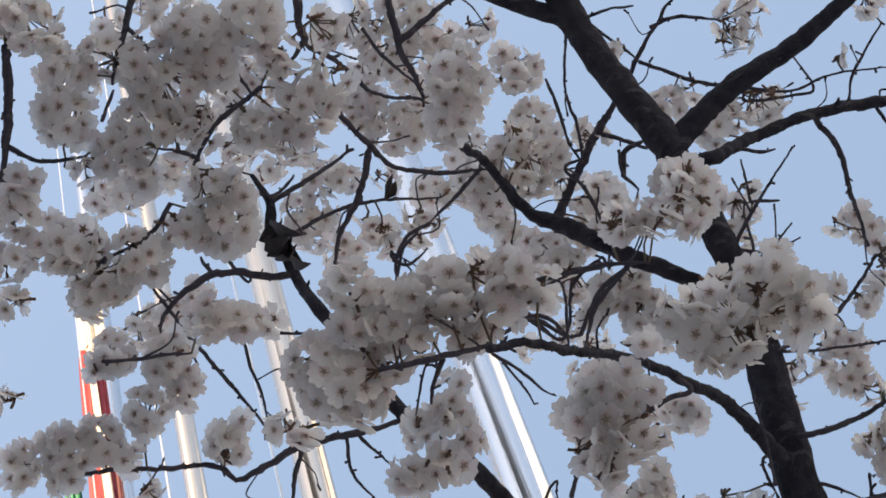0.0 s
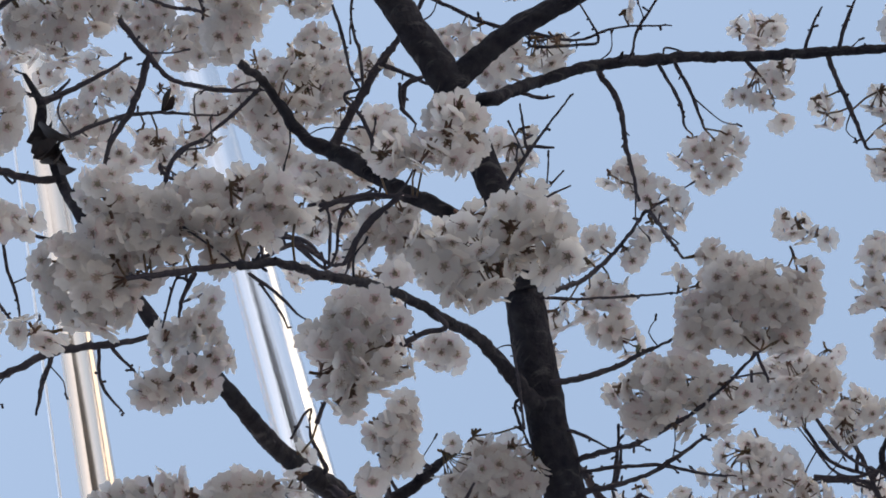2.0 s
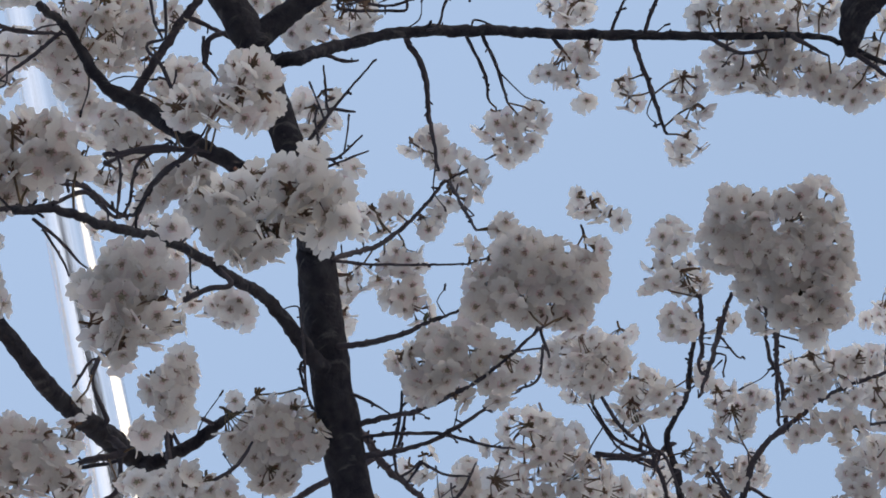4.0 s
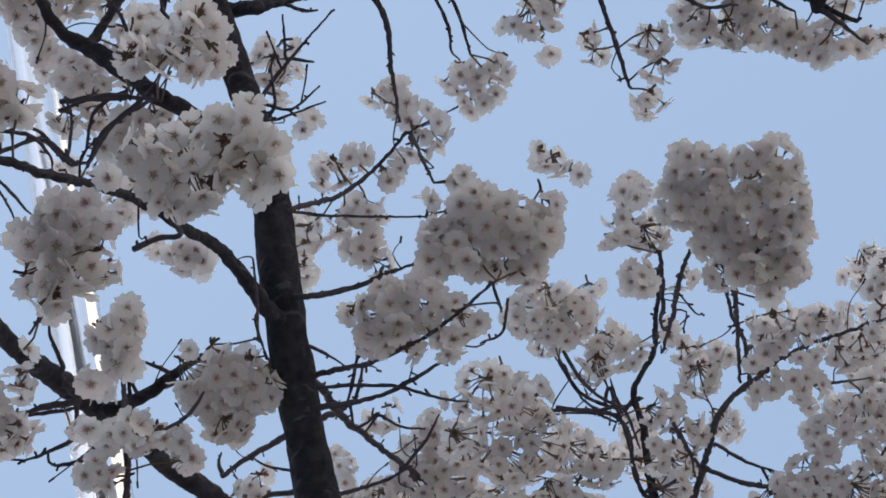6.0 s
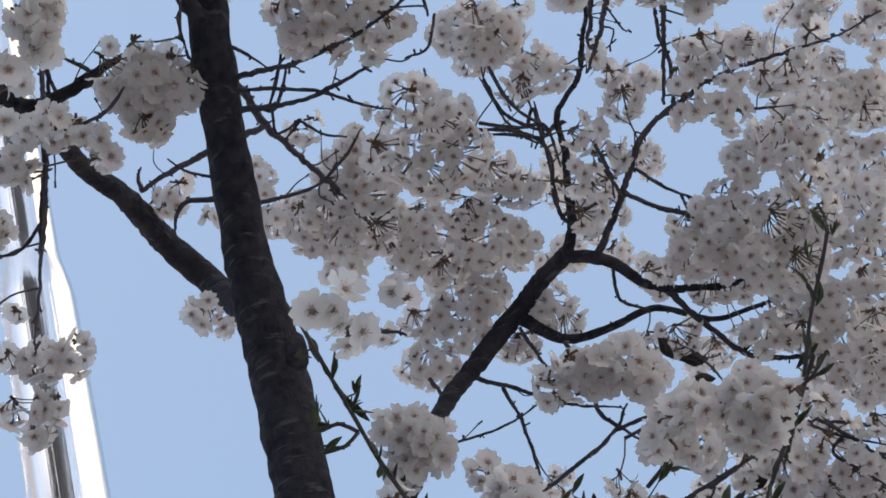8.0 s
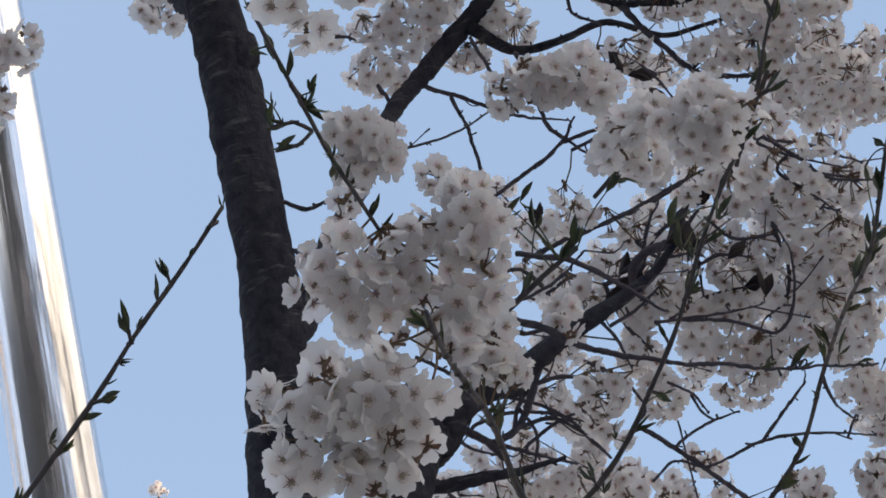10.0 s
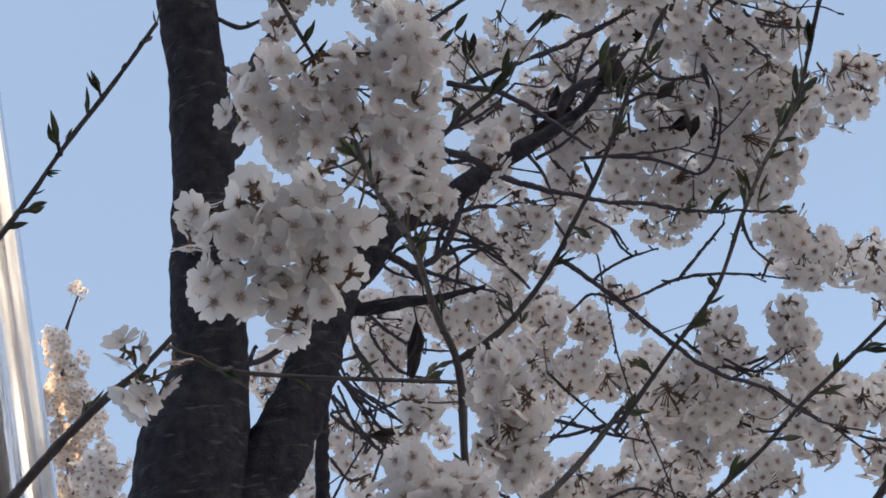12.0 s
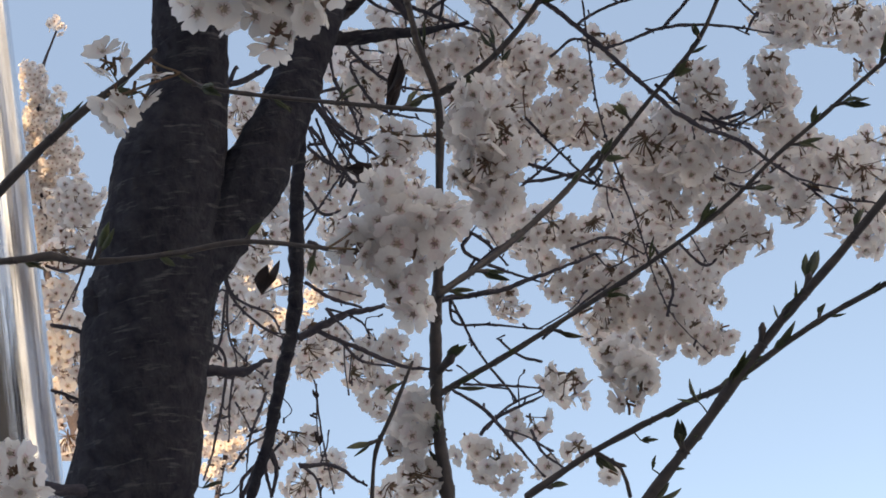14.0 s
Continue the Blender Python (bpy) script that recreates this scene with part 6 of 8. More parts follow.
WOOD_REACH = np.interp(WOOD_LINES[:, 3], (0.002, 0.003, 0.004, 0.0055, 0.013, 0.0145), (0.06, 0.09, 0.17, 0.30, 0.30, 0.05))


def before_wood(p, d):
    """Whether a flower of diameter d at p would hide a branch close behind it from VIEWPOINT."""
    out = VIEWPOINT - p
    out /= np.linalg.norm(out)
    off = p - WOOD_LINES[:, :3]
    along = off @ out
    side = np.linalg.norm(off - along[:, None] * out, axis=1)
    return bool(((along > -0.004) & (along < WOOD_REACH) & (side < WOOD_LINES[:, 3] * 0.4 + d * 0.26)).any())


def ball_flowers(i, centres, radii, lacy, diameter=0.036):
    """Places, turns and sizes of the flowers of ball i, spread over its uneven outside and thinned inside its neighbours.
    A lacy ball is an open umbel that hangs from its top and lets its stalks show."""
    c, r, size = BALLS[i]
    d = diameter * size
    r_in = max(r - d * 0.28, d * 0.3)
    count = max(6, int(4 * math.pi * (r - d * 0.1) ** 2 / (d * d * 0.17)))
    near = np.linalg.norm(centres - c, axis=1) < radii + r
    near[i] = False
    oc, orad = centres[near], radii[near]
    out = []
    turn = rng.uniform(0, 6.28)
    lump = Vector(rng.uniform(0, 40, 3))
    fan = None
    if rng.random() < (0.55 if lacy else 0.20):      # seen from the stalk side
        w = np.array((rng.normal() * 0.5, -0.75, rng.uniform(-0.1, 0.9)))
        fan = c + w / np.linalg.norm(w) * r * 0.55
    room = d * (0.50 if lacy else 0.42)
    for k in range(count):
        z = 1 - (2 * k + 1) / count
        a = turn + k * 2.39996
        o = np.array((math.sqrt(max(0, 1 - z * z)) * math.cos(a), math.sqrt(max(0, 1 - z * z)) * math.sin(a), z)) + rng.normal(size=3) * 0.25
        o /= np.linalg.norm(o)
        p = c + o * r_in * (rng.uniform(0.84, 1.12) + 0.26 * noise.noise(Vector(o) * 1.4 + lump))
        if len(oc) and (np.linalg.norm(oc - p, axis=1) < orad - d * 0.62).any():
            continue
        if lacy and (rng.random() > 0.72 or (o[2] > 0.45 and rng.random() < 0.7)):
            continue
        if not lacy and o[1] > 0.2 and rng.random() > 0.75:
            continue
        n = o * 0.95 + rng.normal(size=3) * (0.42 if lacy else 0.22) + np.array((0, -0.42, -0.42))
        if fan is not None:
            n = p - fan
            if n @ (c - fan) < 0.1 * r * np.linalg.norm(n):
                continue
            n = n / np.linalg.norm(n) + rng.normal(size=3) * 0.2
        n /= np.linalg.norm(n)
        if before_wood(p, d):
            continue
        cell = tuple(int(v // 0.04) for v in p)
        crowd = [q for x in (-1, 0, 1) for y in (-1, 0, 1) for h in (-1, 0, 1) for q in TAKEN.get((cell[0] + x, cell[1] + y, cell[2] + h), ())]
        if crowd and (np.linalg.norm(np.array(crowd) - p, axis=1) < room * rng.uniform(0.85, 1.1)).any():
            continue            # no flower grows through the next
        TAKEN.setdefault(cell, []).append(p)
        out.append((p, facing(n, rng.uniform(0, 6.28)), d * 0.5 * rng.uniform(0.86, 1.14), int(rng.integers(len(TEMPLATES)))))
    return out, fan


def bloom_arrays(flowers, node, with_flowers=True):
    Vs, Fs, Ms, k = [], [], [], 0
    for p, R, s, t in flowers:
        V, F, M = TEMPLATES[t]
        if with_flowers:
            Vs.append(V @ R.T * s + p), Fs.append(F + k), Ms.append(M)
            k += len(V)
        sv, sf = stalk(p - R[:, 2] * s * 0.38, node + rng.normal(size=3) * 0.003, 0.0010)
        Vs.append(np.array(sv)), Fs.append(np.array(sf) + k), Ms.append(np.full(len(sf), 3))
        k += len(sv)
    for _ in range(4):          # bud scales where the stalks meet
        sv, sf = stalk(node, node + rng.normal(size=3) * 0.006, 0.0021)
        Vs.append(np.array(sv)), Fs.append(np.array(sf) + k), Ms.append(np.full(len(sf), 2))
        k += len(sv)
    return np.vstack(Vs), np.vstack(Fs), np.concatenate(Ms)


spray([(-0.544, 0.916, 3.695, 0.0403), (-0.54, 0.975, 3.669, 0.0336), (-0.571, 1.017, 3.64, 0.0369), (-0.556, 0.89, 3.702, 0.0269), (-0.461, 1.021, 3.666, 0.0403), (-0.394, 1.029, 3.676, 0.0403), (-0.447, 1.057, 3.651, 0.0436), (-0.393, 1.071, 3.655, 0.0336), (-0.455, 1.1, 3.626, 0.0403), (-0.502, 1.076, 3.628, 0.0403), (-0.543, 1.077, 3.617, 0.0336), (-0.58, 1.072, 3.609, 0.0201), (-0.495, 0.991, 3.672, 0.0302)], 1)
spray([(-0.331, 1.054, 3.674, 0.0403), (-0.271, 1.104, 3.657, 0.0369), (-0.322, 1.108, 3.647, 0.0302), (-0.327, 1.159, 3.618, 0.0403), (-0.359, 1.18, 3.6, 0.0336), (-0.278, 1.147, 3.632, 0.0302), (-0.391, 1.147, 3.614, 0.0302), (-0.158, 1.215, 3.605, 0.0403), (-0.186, 1.253, 3.579, 0.0369), (-0.146, 1.242, 3.59, 0.0235), (-0.465, 1.168, 3.585, 0.0369), (-0.477, 1.207, 3.559, 0.0403), (-0.51, 1.186, 3.564, 0.0302), (-0.453, 1.196, 3.572, 0.0302), (-0.533, 1.117, 3.598, 0.0269)], 1)
spray([(-0.27, 1.383, 4.134, 0.0414), (-0.256, 1.433, 4.108, 0.0414), (-0.2, 1.423, 4.119, 0.0414), (-0.184, 1.457, 4.101, 0.0414), (-0.126, 1.472, 4.096, 0.0331), (-0.318, 1.464, 4.083, 0.029), (-0.308, 1.519, 4.051, 0.0414), (-0.279, 1.519, 4.054, 0.0331), (-0.679, 1.381, 4.058, 0.0331), (-0.505, 1.241, 4.172, 0.0373), (-0.504, 1.198, 4.192, 0.0373), (-0.342, 1.483, 4.069, 0.029), (-0.449, 1.519, 4.029, 0.029), (-0.41, 1.534, 4.027, 0.0249), (-0.492, 1.549, 4.001, 0.0331), (-0.453, 1.605, 3.973, 0.029), (-0.46, 1.561, 4.001, 0.029), (-0.73, 1.528, 3.954, 0.0331), (-0.673, 1.533, 3.968, 0.029), (-0.765, 1.521, 3.948, 0.0331), (-0.219, 1.395, 4.133, 0.0373)], 1)
spray([(-0.486, 1.391, 4.155, 0.0379), (-0.443, 1.401, 4.158, 0.0337), (-0.363, 1.474, 4.129, 0.0337), (-0.29, 1.457, 4.148, 0.0337), (-0.26, 1.5, 4.127, 0.0337), (-0.249, 1.54, 4.104, 0.0337), (-0.226, 1.618, 4.056, 0.0295), (-0.591, 1.23, 4.216, 0.0379), (-0.664, 1.26, 4.184, 0.0295), (-0.53, 1.45, 4.114, 0.0337), (-0.5, 1.493, 4.095, 0.0295), (-0.637, 1.415, 4.109, 0.0337), (-0.605, 1.427, 4.11, 0.0337), (-0.729, 1.388, 4.099, 0.0337), (-0.435, 1.516, 4.093, 0.0295), (-0.366, 1.589, 4.058, 0.0253), (-0.488, 1.641, 4.002, 0.0295), (-0.499, 1.602, 4.027, 0.0295), (-0.502, 1.551, 4.059, 0.0253), (-0.313, 1.627, 4.04, 0.0295), (-0.253, 1.628, 4.047, 0.0295), (-0.451, 1.371, 4.173, 0.0379)], 1)
spray([(-0.636, 1.135, 3.557, 0.0403), (-0.62, 1.179, 3.536, 0.0369), (-0.656, 1.108, 3.566, 0.0336), (-0.652, 1.178, 3.526, 0.0302), (-0.577, 1.176, 3.551, 0.0403), (-0.538, 1.168, 3.567, 0.0269), (-0.648, 1.045, 3.602, 0.0269), (-0.676, 1.06, 3.586, 0.0302), (-0.708, 1.097, 3.554, 0.0269), (-0.728, 1.13, 3.528, 0.0235), (-0.788, 1.197, 3.462, 0.0201), (-0.547, 1.267, 3.502, 0.0302), (-0.518, 1.293, 3.493, 0.0269), (-0.49, 1.31, 3.489, 0.0201)], 1)
spray([(-0.705, 1.314, 3.607, 0.0321), (-0.651, 1.357, 3.596, 0.0357), (-0.651, 1.391, 3.572, 0.025), (-0.705, 1.382, 3.56, 0.0321), (-0.644, 1.462, 3.523, 0.0286), (-0.622, 1.45, 3.539, 0.0179), (-0.861, 1.337, 3.529, 0.0321), (-0.813, 1.353, 3.539, 0.0357), (-0.767, 1.372, 3.544, 0.0321), (-0.752, 1.409, 3.523, 0.0286), (-0.824, 1.378, 3.516, 0.0286), (-0.746, 1.446, 3.498, 0.0214), (-0.732, 1.316, 3.596, 0.0214)], 1)
spray([(-0.411, 1.234, 3.223, 0.0416), (-0.419, 1.207, 3.241, 0.0297), (-0.367, 1.216, 3.247, 0.0357), (-0.392, 1.257, 3.211, 0.0357), (-0.425, 1.253, 3.205, 0.0238), (-0.326, 1.229, 3.246, 0.0327), (-0.291, 1.221, 3.258, 0.0297), (-0.319, 1.211, 3.261, 0.0297), (-0.346, 1.179, 3.279, 0.0297), (-0.258, 1.245, 3.246, 0.0386), (-0.226, 1.24, 3.254, 0.0327), (-0.262, 1.221, 3.263, 0.0297), (-0.195, 1.246, 3.254, 0.0297), (-0.226, 1.268, 3.233, 0.0297), (-0.175, 1.267, 3.24, 0.0238), (-0.344, 1.252, 3.225, 0.0267), (-0.312, 1.248, 3.234, 0.0267), (-0.271, 1.271, 3.224, 0.0238)], 1)
spray([(-0.379, 1.383, 3.268, 0.0251), (-0.341, 1.393, 3.268, 0.0283), (-0.414, 1.407, 3.24, 0.0251), (-0.366, 1.423, 3.237, 0.0283), (-0.337, 1.417, 3.249, 0.0189), (-0.506, 1.308, 3.295, 0.0189), (-0.323, 1.371, 3.29, 0.0113), (-0.488, 1.325, 3.287, 0.0157), (-0.401, 1.42, 3.232, 0.0189)], 1)
spray([(-0.105, 1.466, 3.925, 0.0393), (-0.127, 1.523, 3.887, 0.0393), (-0.11, 1.447, 3.936, 0.0275), (-0.142, 1.568, 3.855, 0.0354), (-0.122, 1.54, 3.875, 0.0314), (-0.232, 1.55, 3.86, 0.0393), (-0.202, 1.574, 3.846, 0.0354), (-0.238, 1.584, 3.835, 0.0314), (-0.269, 1.537, 3.864, 0.0275), (-0.098, 1.634, 3.81, 0.0393), (-0.134, 1.645, 3.799, 0.0314), (-0.131, 1.603, 3.831, 0.0236), (-0.381, 1.535, 3.85, 0.0314), (-0.333, 1.547, 3.849, 0.0354), (-0.394, 1.513, 3.863, 0.0196), (-0.139, 1.664, 3.785, 0.0275), (-0.224, 1.628, 3.805, 0.0314), (-0.198, 1.656, 3.786, 0.0314)], 1)
spray([(-0.078, 1.43, 3.463, 0.0269), (-0.046, 1.44, 3.457, 0.0235), (0.006, 1.421, 3.471, 0.0302), (0.007, 1.452, 3.448, 0.0302), (-0.025, 1.443, 3.454, 0.0269), (0.007, 1.409, 3.48, 0.0201)], 1)
spray([(0.178, 1.526, 3.821, 0.0309), (0.173, 1.509, 3.832, 0.027), (0.202, 1.515, 3.826, 0.027), (0.044, 1.557, 3.805, 0.027), (0.088, 1.556, 3.804, 0.0231), (0.148, 1.605, 3.766, 0.0309), (0.115, 1.604, 3.769, 0.027), (0.274, 1.604, 3.755, 0.0193), (0.024, 1.474, 3.862, 0.0193), (0.158, 1.531, 3.819, 0.0231), (0.175, 1.603, 3.766, 0.0193), (0.342, 1.562, 3.775, 0.0231)], 1)
spray([(-0.144, 1.635, 3.616, 0.0334), (-0.178, 1.645, 3.606, 0.026), (-0.12, 1.673, 3.587, 0.0334), (-0.106, 1.699, 3.565, 0.026), (-0.111, 1.638, 3.616, 0.026), (-0.176, 1.586, 3.653, 0.0297)], 1)
spray([(-0.023, 1.263, 3.066, 0.0384), (-0.048, 1.277, 3.053, 0.0329), (-0.022, 1.295, 3.04, 0.0329), (-0.06, 1.254, 3.07, 0.0247), (0.02, 1.282, 3.053, 0.0247), (-0.043, 1.301, 3.033, 0.0219), (0.019, 1.263, 3.068, 0.0219), (-0.065, 1.285, 3.045, 0.0192), (0.032, 1.295, 3.042, 0.0165), (0, 1.298, 3.038, 0.0192), (0.038, 1.275, 3.068, 0.026), (0.052, 1.29, 3.041, 0.024), (0.057, 1.3, 3.021, 0.018), (0.033, 1.31, 3.011, 0.013), (0.015, 1.3, 3.059, 0.024), (0.048, 1.265, 3.075, 0.016)], 1)
spray([(0.011, 1.342, 3.359, 0.0283), (-0.012, 1.361, 3.344, 0.0251), (0.026, 1.353, 3.352, 0.022), (-0.034, 1.364, 3.341, 0.0189), (-0.013, 1.377, 3.332, 0.0189)], 1)
spray([(-0.083, 1.601, 3.722, 0.0303), (-0.119, 1.608, 3.714, 0.0265), (0.044, 1.671, 3.676, 0.0341), (0.047, 1.698, 3.656, 0.0227), (0.068, 1.736, 3.625, 0.0227), (0.077, 1.656, 3.688, 0.0189), (-0.146, 1.813, 3.548, 0.0303), (-0.131, 1.83, 3.534, 0.0227), (-0.192, 1.606, 3.708, 0.0341), (-0.182, 1.649, 3.677, 0.0303), (-0.226, 1.638, 3.679, 0.0265), (-0.179, 1.485, 3.791, 0.0341), (-0.16, 1.513, 3.775, 0.0379), (-0.127, 1.512, 3.779, 0.0303), (-0.226, 1.514, 3.767, 0.0303), (-0.15, 1.477, 3.8, 0.0303), (-0.228, 1.486, 3.784, 0.0303), (0.08, 1.585, 3.74, 0.0265), (0.147, 1.58, 3.742, 0.0303), (0.175, 1.589, 3.735, 0.0227), (0.112, 1.569, 3.751, 0.0227), (-0.067, 1.521, 3.778, 0.0265)], 1)
spray([(-0.166, 1.319, 3.082, 0.0339), (-0.16, 1.353, 3.053, 0.0339), (-0.203, 1.341, 3.056, 0.0283), (-0.142, 1.309, 3.093, 0.0283), (-0.132, 1.336, 3.072, 0.0226), (-0.203, 1.364, 3.037, 0.0226), (-0.111, 1.298, 3.106, 0.0226), (-0.202, 1.318, 3.076, 0.0226), (-0.142, 1.365, 3.046, 0.0198)], 1)
spray([(-0.21, 1.62, 3.239, 0.0329), (-0.213, 1.639, 3.22, 0.0263), (-0.255, 1.648, 3.204, 0.0164), (-0.191, 1.612, 3.249, 0.023)], 1)
spray([(0.07, 1.858, 3.654, 0.0354), (0.105, 1.856, 3.655, 0.0275), (0.093, 1.91, 3.608, 0.0314), (0.076, 1.942, 3.579, 0.0314), (0.058, 1.912, 3.606, 0.0275), (0.016, 1.911, 3.606, 0.0236), (-0.016, 1.939, 3.58, 0.0196), (0.089, 1.964, 3.557, 0.0236), (0.188, 1.809, 3.692, 0.0314), (0.165, 1.806, 3.696, 0.022), (0.213, 1.842, 3.663, 0.0314), (0.224, 1.861, 3.646, 0.0236), (0.15, 1.882, 3.632, 0.0275), (0.191, 1.868, 3.642, 0.0236)], 1)
spray([(0.284, 1.84, 3.725, 0.032), (0.317, 1.856, 3.708, 0.032), (0.294, 1.869, 3.699, 0.028), (0.275, 1.858, 3.711, 0.024), (0.343, 1.846, 3.714, 0.0176), (0.411, 1.8, 3.742, 0.032), (0.442, 1.794, 3.742, 0.024), (0.38, 1.805, 3.742, 0.0224), (0.417, 1.821, 3.724, 0.0224), (0.411, 1.849, 3.701, 0.02), (0.472, 1.84, 3.698, 0.02), (0.472, 1.857, 3.685, 0.016), (0.552, 1.857, 3.668, 0.0304), (0.544, 1.888, 3.643, 0.0304), (0.52, 1.921, 3.619, 0.0304), (0.53, 1.853, 3.676, 0.0176)], 1)
spray([(0.619, 1.881, 3.698, 0.0342), (0.667, 1.896, 3.672, 0.0342), (0.711, 1.901, 3.656, 0.0342), (0.747, 1.919, 3.628, 0.0342), (0.791, 1.923, 3.61, 0.0326), (0.701, 1.857, 3.697, 0.0309), (0.636, 1.811, 3.751, 0.0366), (0.692, 1.825, 3.725, 0.0366), (0.74, 1.837, 3.701, 0.0285), (0.451, 1.777, 3.817, 0.0342), (0.422, 1.767, 3.829, 0.0244), (0.807, 1.887, 3.636, 0.0285), (0.775, 1.843, 3.685, 0.0285), (0.691, 1.878, 3.681, 0.0285), (0.658, 1.849, 3.715, 0.0204)], 1)
spray([(0.359, 1.878, 3.523, 0.023), (0.342, 1.865, 3.537, 0.0191), (0.376, 1.891, 3.508, 0.0153)], 1)
spray([(0.24, 1.777, 3.384, 0.0357), (0.274, 1.797, 3.362, 0.0393), (0.295, 1.812, 3.344, 0.0357), (0.208, 1.808, 3.357, 0.0393), (0.245, 1.822, 3.339, 0.0393), (0.181, 1.79, 3.376, 0.0286), (0.322, 1.791, 3.361, 0.0214), (0.161, 1.812, 3.355, 0.0286), (0.245, 1.795, 3.366, 0.0357), (0.266, 1.838, 3.321, 0.0286)], 1)
spray([(0.086, 1.8, 3.299, 0.0385), (0.121, 1.804, 3.294, 0.0385), (0.063, 1.814, 3.284, 0.0315), (0.093, 1.828, 3.27, 0.0315), (0.135, 1.819, 3.279, 0.0315), (0.168, 1.827, 3.269, 0.0315), (0.142, 1.846, 3.25, 0.0245), (0.051, 1.795, 3.303, 0.0245), (0.059, 1.834, 3.264, 0.021)], 1)
spray([(0.233, 1.813, 3.488, 0.0163), (0.234, 1.825, 3.476, 0.0163), (0.177, 1.822, 3.483, 0.0149), (0.209, 1.836, 3.468, 0.0186)], 1)
spray([(0.311, 2.381, 3.765, 0.0457), (0.338, 2.4, 3.741, 0.0411), (0.282, 2.415, 3.732, 0.0366), (0.259, 2.389, 3.761, 0.032), (0.374, 2.434, 3.699, 0.0366), (0.368, 2.38, 3.759, 0.032)], 1)
spray([(0.441, 1.952, 3.495, 0.0311), (0.416, 1.982, 3.469, 0.0311), (0.449, 1.994, 3.45, 0.0311), (0.411, 2.033, 3.417, 0.0311), (0.396, 1.99, 3.464, 0.0233), (0.449, 1.935, 3.509, 0.0194), (0.467, 2.043, 3.395, 0.0194)], 1)
spray([(0.511, 1.846, 3.396, 0.0334), (0.544, 1.852, 3.382, 0.0301), (0.48, 1.88, 3.37, 0.0334), (0.519, 1.887, 3.355, 0.0409), (0.584, 1.859, 3.366, 0.0334), (0.619, 1.859, 3.356, 0.0301), (0.554, 1.904, 3.329, 0.0446), (0.607, 1.896, 3.322, 0.0371), (0.597, 1.927, 3.293, 0.0334), (0.552, 1.952, 3.29, 0.0409), (0.507, 1.956, 3.297, 0.0334), (0.582, 1.962, 3.271, 0.026), (0.551, 1.978, 3.261, 0.0223), (0.509, 1.918, 3.325, 0.0334), (0.531, 1.939, 3.31, 0.0334)], 1)
spray([(-0.183, 1.881, 3.411, 0.0371), (-0.16, 1.912, 3.383, 0.0446), (-0.119, 1.926, 3.374, 0.0371), (-0.162, 1.944, 3.35, 0.0334), (-0.157, 1.879, 3.416, 0.0297), (-0.096, 1.928, 3.374, 0.026), (-0.112, 1.9, 3.4, 0.0223), (-0.187, 1.902, 3.389, 0.0297)], 1)
spray([(-0.417, 1.621, 3.258, 0.0336), (-0.394, 1.657, 3.231, 0.0336), (-0.428, 1.652, 3.226, 0.0336), (-0.372, 1.682, 3.213, 0.0302), (-0.327, 1.629, 3.275, 0.0168), (-0.337, 1.646, 3.257, 0.0134), (-0.377, 1.639, 3.253, 0.0235)], 1)
spray([(-0.266, 1.836, 3.3, 0.025), (-0.323, 1.813, 3.31, 0.0214), (-0.244, 1.839, 3.301, 0.0179)], 1)
spray([(0.162, 2.164, 3.448, 0.044), (0.188, 2.193, 3.415, 0.044), (0.117, 2.198, 3.409, 0.048), (0.183, 2.158, 3.454, 0.036), (0.158, 2.231, 3.372, 0.048), (0.211, 2.227, 3.376, 0.048), (0.127, 2.166, 3.445, 0.032)], 1)
spray([(0.059, 2.445, 3.58, 0.0531), (-0.003, 2.452, 3.567, 0.0443), (-0.05, 2.451, 3.564, 0.0443), (-0.005, 2.488, 3.524, 0.0399), (0.067, 2.496, 3.52, 0.0443), (0.123, 2.499, 3.519, 0.0443), (0.187, 2.502, 3.515, 0.0443), (0.247, 2.48, 3.541, 0.0443), (0.282, 2.5, 3.515, 0.0399), (0.262, 2.548, 3.456, 0.0354), (0.19, 2.544, 3.463, 0.0399), (0.136, 2.554, 3.449, 0.0399), (0.213, 2.41, 3.622, 0.0443), (0.016, 2.421, 3.605, 0.0354), (-0.046, 2.476, 3.535, 0.0354), (0.096, 2.527, 3.483, 0.0354), (0.245, 2.516, 3.498, 0.0354), (0.065, 2.403, 3.628, 0.0354)], 1)
spray([(-0.012, 2.337, 3.62, 0.0261), (-0.09, 2.356, 3.59, 0.0305), (-0.098, 2.403, 3.537, 0.0261), (-0.004, 2.484, 3.45, 0.0261), (-0.233, 2.339, 3.586, 0.0305), (-0.186, 2.374, 3.556, 0.0218), (-0.094, 2.38, 3.564, 0.0261), (-0.01, 2.125, 3.828, 0.0261), (-0.03, 2.153, 3.801, 0.0218), (0.011, 2.331, 3.629, 0.0218), (-0.211, 2.334, 3.596, 0.0192), (-0.014, 2.096, 3.853, 0.0261)], 1)
